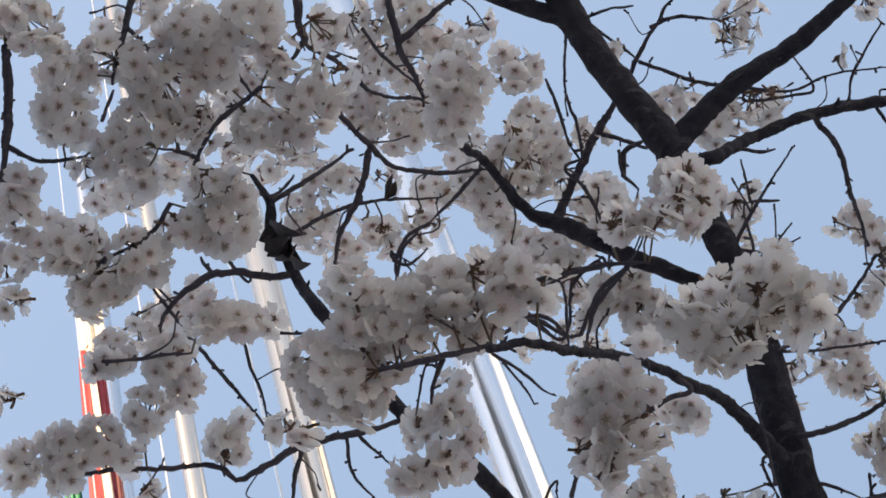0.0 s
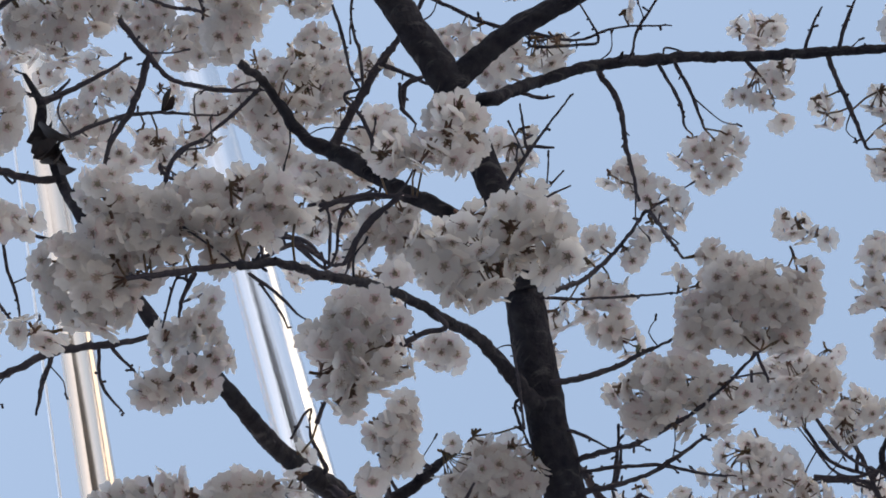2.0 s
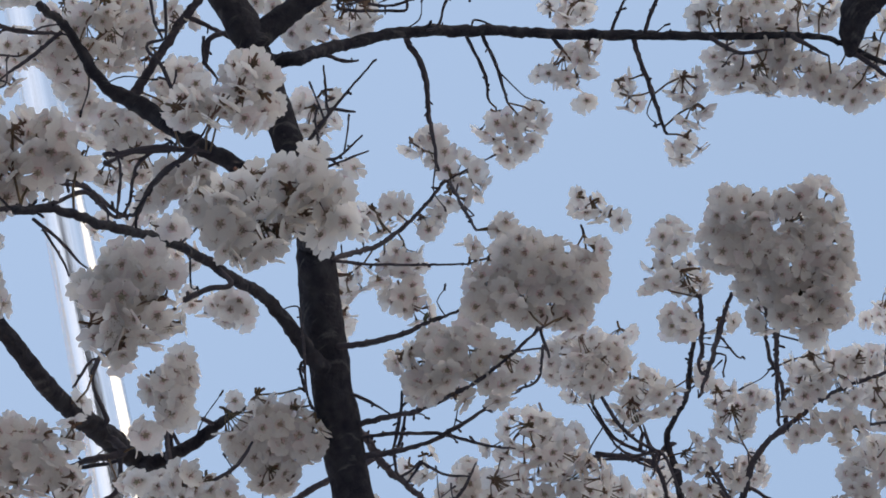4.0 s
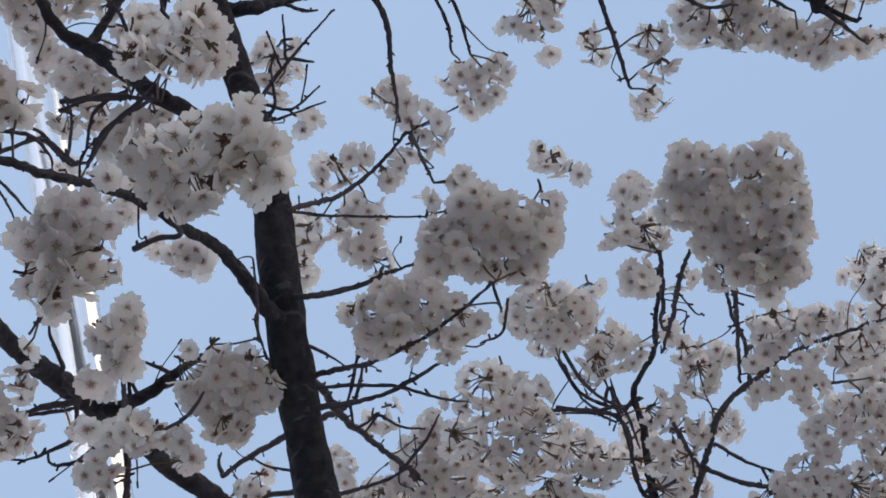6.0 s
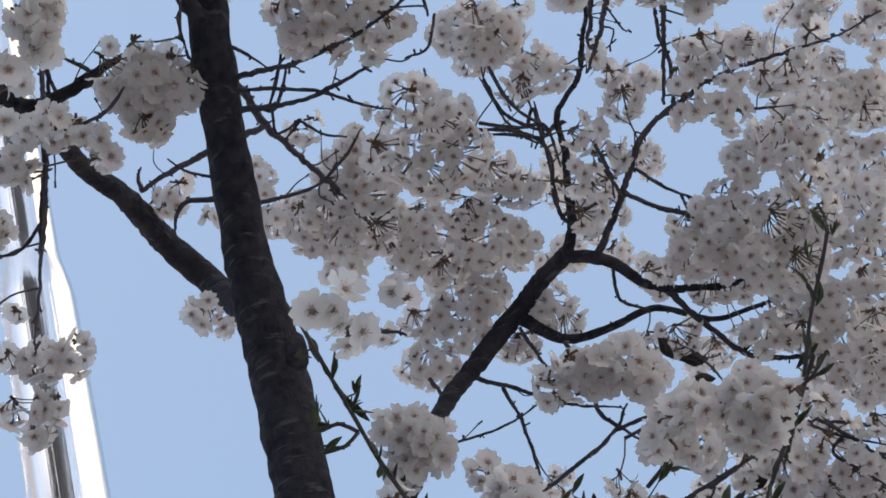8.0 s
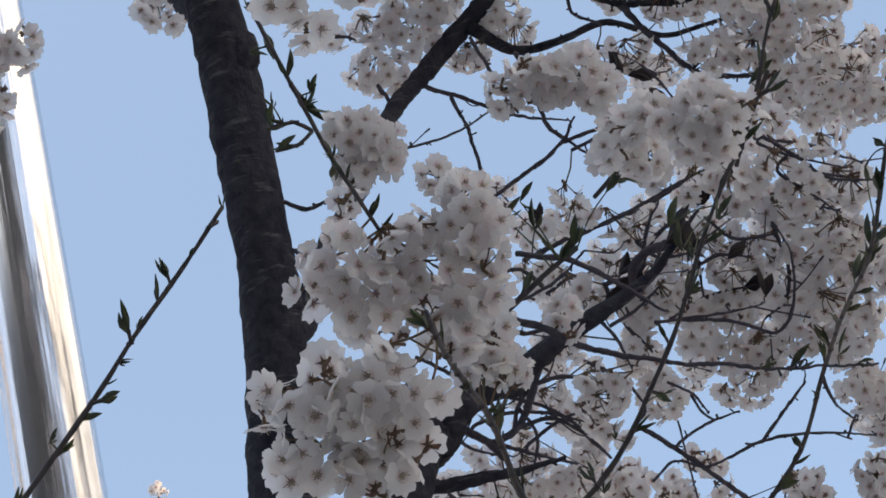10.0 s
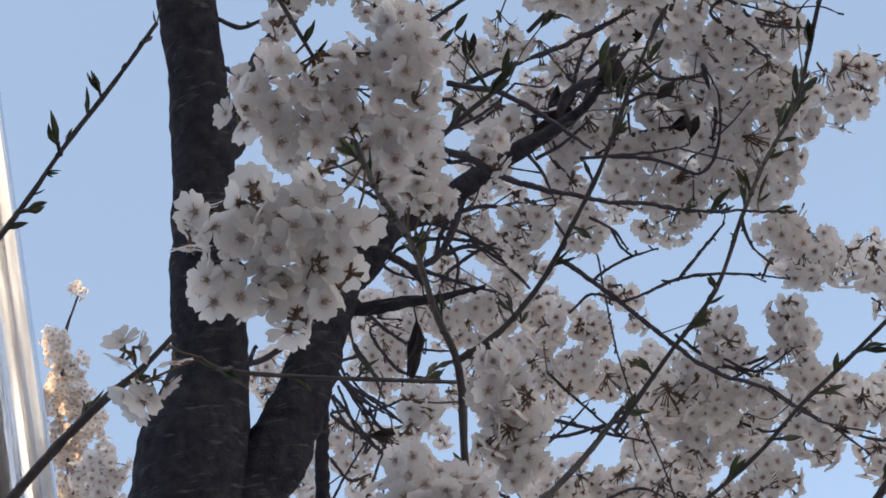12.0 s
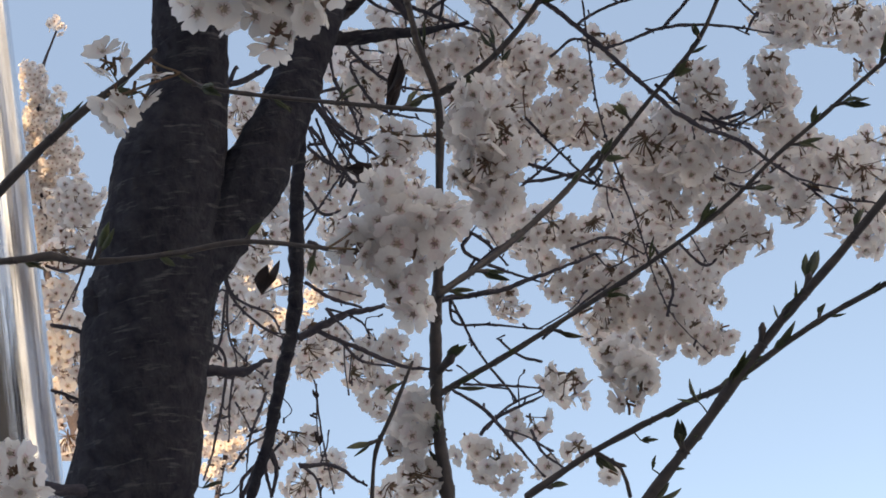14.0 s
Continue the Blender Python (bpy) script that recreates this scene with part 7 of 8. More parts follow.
spray([(0.359, 2.38, 3.647, 0.0354), (0.394, 2.4, 3.622, 0.031), (0.453, 2.393, 3.623, 0.031), (0.479, 2.441, 3.564, 0.0354), (0.404, 2.464, 3.548, 0.0399), (0.424, 2.492, 3.512, 0.0399), (0.362, 2.504, 3.504, 0.0354), (0.376, 2.542, 3.455, 0.0399), (0.524, 2.425, 3.577, 0.0266), (0.33, 2.4, 3.629, 0.0354), (0.3, 2.354, 3.68, 0.0354), (0.26, 2.325, 3.712, 0.0399), (0.302, 2.315, 3.72, 0.0399), (0.334, 2.342, 3.69, 0.0354), (0.476, 2.416, 3.594, 0.0266), (0.424, 2.522, 3.475, 0.031)], 1)
spray([(0.577, 2.222, 3.415, 0.0407), (0.608, 2.238, 3.39, 0.0407), (0.646, 2.226, 3.395, 0.0326), (0.534, 2.271, 3.367, 0.0326), (0.589, 2.285, 3.339, 0.0326), (0.541, 2.245, 3.397, 0.0326), (0.685, 2.253, 3.353, 0.0326), (0.73, 2.225, 3.372, 0.0244), (0.65, 2.26, 3.354, 0.0244)], 1)
spray([(0.717, 2.412, 3.389, 0.0429), (0.66, 2.428, 3.385, 0.0471), (0.69, 2.459, 3.337, 0.0514), (0.617, 2.445, 3.374, 0.0429), (0.578, 2.484, 3.332, 0.0471), (0.632, 2.501, 3.296, 0.0514), (0.534, 2.5, 3.32, 0.0471), (0.496, 2.521, 3.298, 0.0429), (0.57, 2.536, 3.263, 0.0514), (0.638, 2.543, 3.236, 0.0471), (0.429, 2.533, 3.294, 0.0343), (0.761, 2.319, 3.488, 0.03), (0.79, 2.292, 3.509, 0.03), (0.496, 2.495, 3.335, 0.03), (0.524, 2.53, 3.281, 0.0429), (0.677, 2.505, 3.278, 0.0429)], 1)
spray([(-0.312, 1.916, 3.379, 0.0299), (-0.278, 1.93, 3.375, 0.0262), (-0.241, 1.95, 3.363, 0.0262), (-0.353, 1.932, 3.352, 0.0262), (-0.358, 1.897, 3.386, 0.0225), (-0.235, 1.969, 3.345, 0.0225), (-0.325, 1.955, 3.337, 0.0262), (-0.449, 1.971, 3.28, 0.0337), (-0.403, 1.976, 3.291, 0.0299), (-0.41, 1.874, 3.392, 0.0187), (-0.397, 1.835, 3.433, 0.0187), (-0.305, 1.874, 3.422, 0.0225)], 1)
spray([(-0.211, 2.323, 3.34, 0.0311), (-0.195, 2.342, 3.32, 0.018), (-0.225, 2.316, 3.346, 0.018)], 1)
spray([(0.022, 1.612, 2.69, 0.0226), (0.034, 1.626, 2.674, 0.0215), (0.034, 1.605, 2.701, 0.015), (0.008, 1.61, 2.691, 0.0134)], 1.15)
spray([(0.07, 2.019, 3.019, 0.0151), (0.078, 2.026, 3.011, 0.0123)], 1)
spray([(0.059, 2.761, 3.532, 0.0377), (0.064, 2.804, 3.475, 0.0471), (0.034, 2.803, 3.474, 0.0377), (0.133, 2.789, 3.496, 0.0424), (0.181, 2.757, 3.539, 0.0471), (0.241, 2.719, 3.584, 0.0471), (0.167, 2.711, 3.597, 0.0519), (-0.005, 2.657, 3.656, 0.0471), (-0.052, 2.632, 3.682, 0.0424), (0.066, 2.656, 3.662, 0.0519), (0.119, 2.687, 3.625, 0.0471), (0.207, 2.815, 3.46, 0.0377), (0.273, 2.786, 3.496, 0.0424), (0.29, 2.807, 3.467, 0.0377), (-0.024, 2.691, 3.614, 0.0236), (-0.038, 2.68, 3.625, 0.0283), (-0.004, 2.764, 3.524, 0.0264), (0.103, 2.771, 3.52, 0.0377), (0.134, 2.734, 3.567, 0.0424), (0.075, 2.696, 3.614, 0.0377), (-0.108, 2.603, 3.708, 0.033), (-0.075, 2.599, 3.716, 0.033)], 1)
spray([(0.301, 2.118, 2.88, 0.0357), (0.271, 2.121, 2.878, 0.0329), (0.32, 2.132, 2.856, 0.0288), (0.238, 2.128, 2.87, 0.0219), (0.241, 2.112, 2.893, 0.0261), (0.21, 2.128, 2.873, 0.0171), (0.202, 2.118, 2.887, 0.0171)], 1)
spray([(0.451, 2.761, 3.34, 0.0411), (0.405, 2.761, 3.347, 0.032), (0.521, 2.685, 3.432, 0.0457), (0.577, 2.68, 3.427, 0.0549), (0.528, 2.72, 3.383, 0.0457), (0.596, 2.71, 3.382, 0.0457), (0.787, 2.656, 3.4, 0.0503), (0.707, 2.697, 3.371, 0.0503), (0.639, 2.742, 3.327, 0.0457), (0.699, 2.756, 3.288, 0.0503), (0.76, 2.738, 3.296, 0.0457), (0.574, 2.779, 3.288, 0.0457), (0.661, 2.806, 3.224, 0.0503), (0.73, 2.789, 3.229, 0.0457), (0.706, 2.828, 3.174, 0.0411), (0.666, 2.694, 3.387, 0.0457), (0.783, 2.695, 3.348, 0.0457), (0.452, 2.711, 3.409, 0.032), (0.547, 2.75, 3.337, 0.0366), (0.635, 2.779, 3.274, 0.0411), (0.575, 2.747, 3.335, 0.032), (0.406, 2.61, 3.546, 0.0366)], 1)
spray([(0.371, 2.641, 3.512, 0.032), (0.419, 2.636, 3.512, 0.0274)], 1)
spray([(0.035, 2.204, 2.935, 0.0357), (0.006, 2.201, 2.936, 0.0286), (0.048, 2.22, 2.913, 0.0286), (0.006, 2.226, 2.899, 0.0286), (0.008, 2.185, 2.96, 0.0179), (0.062, 2.21, 2.928, 0.0214)], 1)
spray([(0.32, 1.994, 2.702, 0.0264), (0.354, 1.99, 2.702, 0.0283), (0.41, 1.989, 2.693, 0.0346), (0.43, 2.004, 2.664, 0.0314), (0.388, 2.004, 2.673, 0.0283), (0.407, 2.013, 2.656, 0.0251), (0.3, 2.005, 2.686, 0.022), (0.45, 1.992, 2.679, 0.022)], 1)
spray([(-0.439, 2.241, 3.282, 0.036), (-0.404, 2.254, 3.277, 0.032), (-0.48, 2.266, 3.237, 0.036), (-0.438, 2.283, 3.231, 0.028), (-0.478, 2.293, 3.204, 0.028), (-0.475, 2.226, 3.287, 0.024), (-0.448, 2.194, 3.334, 0.02), (-0.382, 2.247, 3.293, 0.02)], 1)
spray([(0.568, 2.532, 2.924, 0.04), (0.497, 2.549, 2.915, 0.04), (0.583, 2.553, 2.883, 0.04), (0.388, 2.527, 2.974, 0.036), (0.448, 2.541, 2.939, 0.036), (0.562, 2.507, 2.968, 0.032), (0.358, 2.524, 2.984, 0.032), (0.632, 2.522, 2.92, 0.032)], 1)
spray([(0.131, 1.896, 2.612, 0.0322), (0.112, 1.906, 2.596, 0.0293), (0.077, 1.903, 2.6, 0.0264), (0.038, 1.905, 2.594, 0.0293), (-0.009, 1.911, 2.579, 0.0264), (0.025, 1.927, 2.555, 0.0322), (0.076, 1.925, 2.563, 0.0322), (0.122, 1.92, 2.572, 0.0293), (0.135, 1.929, 2.558, 0.0264), (0.099, 1.947, 2.526, 0.0293), (0.058, 1.943, 2.531, 0.0293), (-0.019, 1.937, 2.534, 0.0264), (0.013, 1.946, 2.521, 0.0293), (0.081, 1.965, 2.493, 0.0234), (-0.006, 1.895, 2.604, 0.0205), (-0.041, 1.9, 2.591, 0.0176), (-0.061, 1.913, 2.567, 0.0129), (0.058, 1.925, 2.563, 0.0293), (0.125, 1.946, 2.53, 0.0205), (-0.023, 1.923, 2.556, 0.0234), (0.15, 1.915, 2.581, 0.0176)], 1.1)
spray([(-0.011, 2.086, 2.77, 0.023), (0.101, 2.086, 2.777, 0.023), (0.109, 2.095, 2.764, 0.0197), (0.005, 2.082, 2.778, 0.0164)], 1)
spray([(0.221, 2.661, 2.987, 0.0331), (0.278, 2.651, 3, 0.0373), (0.24, 2.698, 2.922, 0.0373), (0.333, 2.657, 2.983, 0.0373), (0.366, 2.669, 2.958, 0.0414), (0.253, 2.716, 2.888, 0.0331), (0.411, 2.689, 2.914, 0.0456), (0.462, 2.684, 2.912, 0.0414), (0.52, 2.691, 2.885, 0.0414), (0.477, 2.709, 2.862, 0.0414), (0.571, 2.659, 2.927, 0.0456), (0.611, 2.656, 2.92, 0.0414), (0.633, 2.681, 2.867, 0.0414), (0.543, 2.727, 2.809, 0.0414), (0.595, 2.728, 2.791, 0.0414), (0.409, 2.73, 2.839, 0.0373), (0.331, 2.724, 2.864, 0.0373), (0.482, 2.76, 2.762, 0.0414), (0.424, 2.765, 2.766, 0.0331), (0.311, 2.754, 2.81, 0.0373), (0.272, 2.632, 3.031, 0.029), (0.378, 2.716, 2.872, 0.0373)], 1)
spray([(0.538, 2.662, 2.931, 0.0373), (0.193, 2.679, 2.958, 0.029), (0.3, 2.696, 2.919, 0.0331), (0.668, 2.648, 2.913, 0.0373), (0.586, 2.696, 2.854, 0.0414), (0.452, 2.736, 2.818, 0.0331), (0.64, 2.704, 2.82, 0.0373)], 1)
spray([(0.34, 2.18, 2.801, 0.0329), (0.353, 2.192, 2.778, 0.0274), (0.308, 2.188, 2.792, 0.024), (0.335, 2.163, 2.826, 0.0206)], 1)
spray([(-0.102, 1.85, 2.427, 0.0253), (-0.118, 1.857, 2.41, 0.0253), (-0.049, 1.854, 2.431, 0.031), (-0.069, 1.865, 2.404, 0.031), (-0.02, 1.865, 2.414, 0.0338), (0.014, 1.869, 2.412, 0.031), (-0.041, 1.879, 2.383, 0.0338), (-0.018, 1.888, 2.367, 0.031), (-0.069, 1.883, 2.368, 0.0253), (0.009, 1.886, 2.376, 0.0253), (-0.116, 1.88, 2.362, 0.018), (-0.038, 1.908, 2.318, 0.0214), (-0.048, 1.897, 2.342, 0.0225), (0.036, 1.88, 2.391, 0.0169), (0.017, 1.899, 2.348, 0.018), (-0.098, 1.872, 2.384, 0.0225), (-0.086, 1.889, 2.35, 0.0141), (0.013, 1.853, 2.444, 0.0169), (-0.016, 1.903, 2.334, 0.0169)], 1.2)
spray([(-0.243, 2.091, 2.415, 0.0094), (-0.204, 2.099, 2.412, 0.0094), (-0.222, 2.108, 2.383, 0.0094), (-0.242, 2.114, 2.359, 0.0094), (-0.247, 2.103, 2.385, 0.005)], 1.2)
spray([(0.077, 2.147, 2.599, 0.0329), (0.101, 2.163, 2.569, 0.0263), (0.121, 2.153, 2.588, 0.023), (0.083, 2.169, 2.555, 0.0197), (0.05, 2.146, 2.6, 0.0197)], 1)
spray([(0.471, 2.923, 2.787, 0.0399), (0.435, 2.926, 2.789, 0.0283), (0.501, 2.916, 2.794, 0.031), (0.257, 2.92, 2.834, 0.0354), (0.196, 2.93, 2.817, 0.0354), (0.213, 2.876, 2.928, 0.0399), (0.332, 2.925, 2.812, 0.0399), (0.416, 2.891, 2.87, 0.0354), (0.569, 2.885, 2.838, 0.0531), (0.621, 2.892, 2.804, 0.0531), (0.548, 2.854, 2.911, 0.0443), (0.624, 2.925, 2.729, 0.0443), (0.665, 2.933, 2.69, 0.0443), (0.649, 2.944, 2.67, 0.0354), (0.324, 2.898, 2.872, 0.0354), (0.399, 2.862, 2.933, 0.0399), (0.619, 2.857, 2.879, 0.0443), (0.48, 2.869, 2.9, 0.0399), (0.262, 2.856, 2.964, 0.0399), (0.215, 2.829, 3.018, 0.0354), (0.254, 2.793, 3.079, 0.031), (0.655, 2.876, 2.826, 0.0354)], 1)
spray([(0.688, 2.848, 2.872, 0.0399), (0.734, 2.822, 2.904, 0.0399), (0.654, 2.824, 2.932, 0.0443), (0.612, 2.812, 2.97, 0.0399), (0.695, 2.777, 3.005, 0.0399)], 1)
spray([(0.112, 3.218, 2.909, 0.0389), (0.035, 3.212, 2.92, 0.0389), (0.173, 3.244, 2.847, 0.0486), (0.247, 3.25, 2.827, 0.0437), (0.205, 3.228, 2.884, 0.034), (-0.025, 3.25, 2.824, 0.0437), (0.087, 3.239, 2.861, 0.0389), (0.322, 3.266, 2.777, 0.0389), (0.394, 3.247, 2.812, 0.0291), (0.401, 3.262, 2.773, 0.0291), (0.288, 3.286, 2.731, 0.0389), (0.376, 3.293, 2.696, 0.0389), (0.328, 3.295, 2.701, 0.0389), (0.22, 3.285, 2.741, 0.0389), (0.246, 3.265, 2.79, 0.034), (-0.039, 3.229, 2.874, 0.034), (0.321, 3.255, 2.806, 0.0243), (0.216, 3.212, 2.918, 0.034)], 1)
spray([(0.151, 3.012, 2.618, 0.0487), (0.125, 3, 2.65, 0.0443), (0.017, 3.007, 2.627, 0.0337), (0.394, 3.025, 2.549, 0.0443), (0.456, 3.01, 2.572, 0.0443), (0.424, 3.028, 2.531, 0.0399), (0.495, 2.982, 2.636, 0.0337), (0.507, 2.997, 2.59, 0.0372), (0.598, 2.982, 2.595, 0.0354), (0.593, 2.997, 2.554, 0.0372), (0.607, 3.008, 2.516, 0.0337), (0.524, 3.015, 2.534, 0.0372), (0.579, 2.977, 2.618, 0.0221), (0.608, 2.969, 2.625, 0.0195), (0.463, 3.03, 2.511, 0.0399)], 1)
spray([(0.031, 2.593, 2.462, 0.0318), (0.011, 2.602, 2.437, 0.0242), (0.041, 2.588, 2.475, 0.0212)], 1)
spray([(0.023, 2.204, 2.216, 0.0377), (-0.009, 2.202, 2.216, 0.0314), (0.055, 2.205, 2.217, 0.0314), (0.022, 2.216, 2.18, 0.0377), (-0.009, 2.213, 2.185, 0.0283), (0.06, 2.218, 2.18, 0.0283), (0.026, 2.23, 2.137, 0.0283), (0.029, 2.194, 2.245, 0.0314), (0.035, 2.237, 2.117, 0.0176), (0.085, 2.209, 2.206, 0.022), (-0.026, 2.209, 2.194, 0.0189), (0.016, 2.235, 2.12, 0.0157)], 1.1)
spray([(0.149, 2.37, 2.404, 0.0311), (0.155, 2.386, 2.363, 0.0346), (0.134, 2.399, 2.328, 0.0346), (0.149, 2.41, 2.299, 0.0311), (0.169, 2.399, 2.328, 0.0277), (0.129, 2.382, 2.375, 0.0311), (0.131, 2.416, 2.282, 0.0221), (0.111, 2.403, 2.319, 0.0242)], 1.05)
spray([(0.242, 3.173, 2.757, 0.0302), (0.274, 3.203, 2.68, 0.0358), (0.327, 3.207, 2.661, 0.0358), (0.375, 3.204, 2.66, 0.0264), (0.308, 3.172, 2.753, 0.0264), (0.39, 3.154, 2.78, 0.0245), (0.364, 3.15, 2.794, 0.0207), (0.312, 3.183, 2.726, 0.0207), (0.275, 3.163, 2.777, 0.0236)], 1)
spray([(0.427, 3.113, 2.603, 0.0457), (0.47, 3.115, 2.585, 0.0457), (0.513, 3.097, 2.618, 0.0347), (0.505, 3.078, 2.671, 0.0274), (0.408, 3.133, 2.555, 0.0411), (0.448, 3.141, 2.52, 0.0457), (0.495, 3.133, 2.527, 0.0457), (0.421, 3.156, 2.482, 0.0411), (0.54, 3.127, 2.526, 0.0366), (0.53, 3.16, 2.432, 0.0439), (0.497, 3.173, 2.404, 0.0366), (0.553, 3.164, 2.409, 0.032), (0.601, 3.138, 2.468, 0.0411), (0.64, 3.111, 2.528, 0.0384), (0.629, 3.083, 2.608, 0.0347), (0.628, 3.067, 2.651, 0.0256), (0.656, 3.127, 2.472, 0.0384), (0.703, 3.113, 2.487, 0.0384), (0.744, 3.111, 2.468, 0.0384), (0.695, 3.142, 2.402, 0.0384), (0.724, 3.146, 2.369, 0.0347), (0.62, 3.147, 2.429, 0.0274)], 1)
spray([(0.666, 3.036, 2.709, 0.0439), (0.717, 3.032, 2.696, 0.0439), (0.774, 3.029, 2.672, 0.0439), (0.762, 3.057, 2.609, 0.0238)], 1)
spray([(0.24, 3.45, 2.589, 0.042), (0.209, 3.452, 2.586, 0.038), (0.326, 3.454, 2.563, 0.042), (0.371, 3.46, 2.534, 0.048), (0.415, 3.45, 2.554, 0.048), (0.34, 3.478, 2.482, 0.042), (0.288, 3.484, 2.473, 0.046), (0.241, 3.481, 2.492, 0.038), (0.3, 3.496, 2.432, 0.046), (0.348, 3.495, 2.422, 0.038), (0.422, 3.485, 2.436, 0.046), (0.478, 3.472, 2.463, 0.042), (0.399, 3.505, 2.373, 0.042), (0.465, 3.505, 2.349, 0.042), (0.503, 3.503, 2.341, 0.03), (0.443, 3.495, 2.393, 0.036), (0.217, 3.471, 2.526, 0.032), (0.291, 3.463, 2.541, 0.034)], 1)
spray([(0.262, 2.553, 2.089, 0.03), (0.278, 2.558, 2.065, 0.0257), (0.26, 2.563, 2.047, 0.0186), (0.251, 2.549, 2.105, 0.0186), (0.289, 2.552, 2.083, 0.0171)], 1)
spray([(0.202, 3.043, 2.202, 0.036), (0.187, 3.041, 2.213, 0.0274), (0.216, 3.047, 2.182, 0.024), (0.149, 3.056, 2.153, 0.0274), (0.122, 3.057, 2.149, 0.0274), (0.063, 3.065, 2.11, 0.036), (0.041, 3.06, 2.13, 0.0274), (0.085, 3.069, 2.089, 0.0326), (0.153, 3.07, 2.085, 0.0257), (0.2, 3.066, 2.101, 0.0257), (0.242, 3.074, 2.055, 0.0171), (0.154, 3.06, 2.135, 0.0214), (-0.088, 3.062, 2.09, 0.0274)], 1)
spray([(0.139, 3.773, 2.568, 0.0369), (0.152, 3.779, 2.55, 0.0304), (-0.165, 3.662, 2.86, 0.0456), (-0.154, 3.683, 2.807, 0.0413), (-0.024, 3.609, 3.011, 0.0499), (0.087, 3.611, 3.012, 0.0499), (-0.061, 3.639, 2.936, 0.0413), (0.123, 3.626, 2.976, 0.0413), (-0.23, 3.766, 2.536, 0.0413), (-0.062, 3.595, 3.037, 0.038), (0.025, 3.6, 3.033, 0.0434), (-0.133, 3.667, 2.855, 0.0347), (-0.087, 3.623, 2.971, 0.038), (0.203, 3.597, 3.042, 0.0434), (0.271, 3.613, 2.999, 0.038), (0.154, 3.607, 3.02, 0.038)], 1)
spray([(-0.005, 2.653, 2.105, 0.0312), (-0.026, 2.66, 2.073, 0.0312), (0.02, 2.652, 2.116, 0.0238), (-0.021, 2.672, 2.021, 0.0312), (-0.043, 2.661, 2.061, 0.0208), (0.005, 2.659, 2.082, 0.0223)], 1)
spray([(-0.099, 3.396, 2.41, 0.0369), (-0.068, 3.396, 2.415, 0.0311), (-0.125, 3.403, 2.377, 0.0369), (-0.096, 3.419, 2.324, 0.0408), (-0.047, 3.409, 2.373, 0.0272), (-0.14, 3.396, 2.398, 0.0272), (-0.25, 3.416, 2.283, 0.0369), (-0.229, 3.416, 2.289, 0.0253), (-0.27, 3.415, 2.277, 0.0243), (-0.157, 3.391, 2.411, 0.0243)], 1)
spray([(-0.465, 4.288, 2.803, 0.0503), (-0.508, 4.31, 2.712, 0.0566), (-0.437, 4.344, 2.628, 0.0566), (-0.526, 4.334, 2.617, 0.0503), (-0.396, 4.265, 2.902, 0.0478), (-0.24, 4.294, 2.866, 0.0352), (-0.455, 4.313, 2.729, 0.0478), (-0.47, 4.351, 2.584, 0.044), (-0.269, 4.277, 2.907, 0.0377), (-0.391, 4.338, 2.67, 0.044), (-0.478, 4.326, 2.671, 0.0503), (-0.74, 4.142, 3.077, 0.0566), (-0.703, 4.147, 3.085, 0.0402), (-0.785, 4.171, 2.976, 0.0478), (-0.812, 4.194, 2.897, 0.0478), (-0.804, 4.243, 2.753, 0.0528), (-0.84, 4.255, 2.685, 0.0478), (-0.823, 4.23, 2.779, 0.0478), (-0.845, 4.28, 2.59, 0.0478), (-0.74, 4.165, 3.018, 0.044), (-0.803, 4.22, 2.824, 0.044), (-0.344, 4.151, 3.215, 0.044)], 1)
spray([(-0.341, 4.171, 3.168, 0.0352), (-0.308, 4.403, 2.448, 0.044), (-0.327, 4.143, 3.236, 0.044), (-0.196, 4.266, 2.956, 0.0377)], 1)
spray([(-0.405, 2.101, 1.992, 0.0288), (-0.384, 2.109, 1.981, 0.018), (-0.399, 2.107, 1.974, 0.024)], 1.1)
spray([(0.403, 3.734, 2.66, 0.0391), (0.539, 3.905, 2.803, 0.0402), (0.436, 3.729, 2.874, 0.0409), (0.63, 3.833, 2.883, 0.0365), (0.417, 3.655, 2.604, 0.0403), (0.393, 3.756, 2.752, 0.0429), (0.444, 3.689, 2.749, 0.0282), (0.498, 3.694, 2.72, 0.0314), (0.436, 3.617, 2.714, 0.0318), (0.597, 3.675, 2.677, 0.0366), (0.631, 3.754, 2.617, 0.0295), (0.572, 3.784, 2.679, 0.0431), (0.611, 3.845, 2.704, 0.0338), (0.617, 3.859, 2.659, 0.0371), (0.41, 3.749, 2.828, 0.0409), (0.442, 3.869, 2.781, 0.0397), (0.506, 3.896, 2.81, 0.0378), (0.516, 3.609, 2.712, 0.0339), (0.396, 3.855, 2.743, 0.0439), (0.532, 3.946, 2.9, 0.0386)], 1)
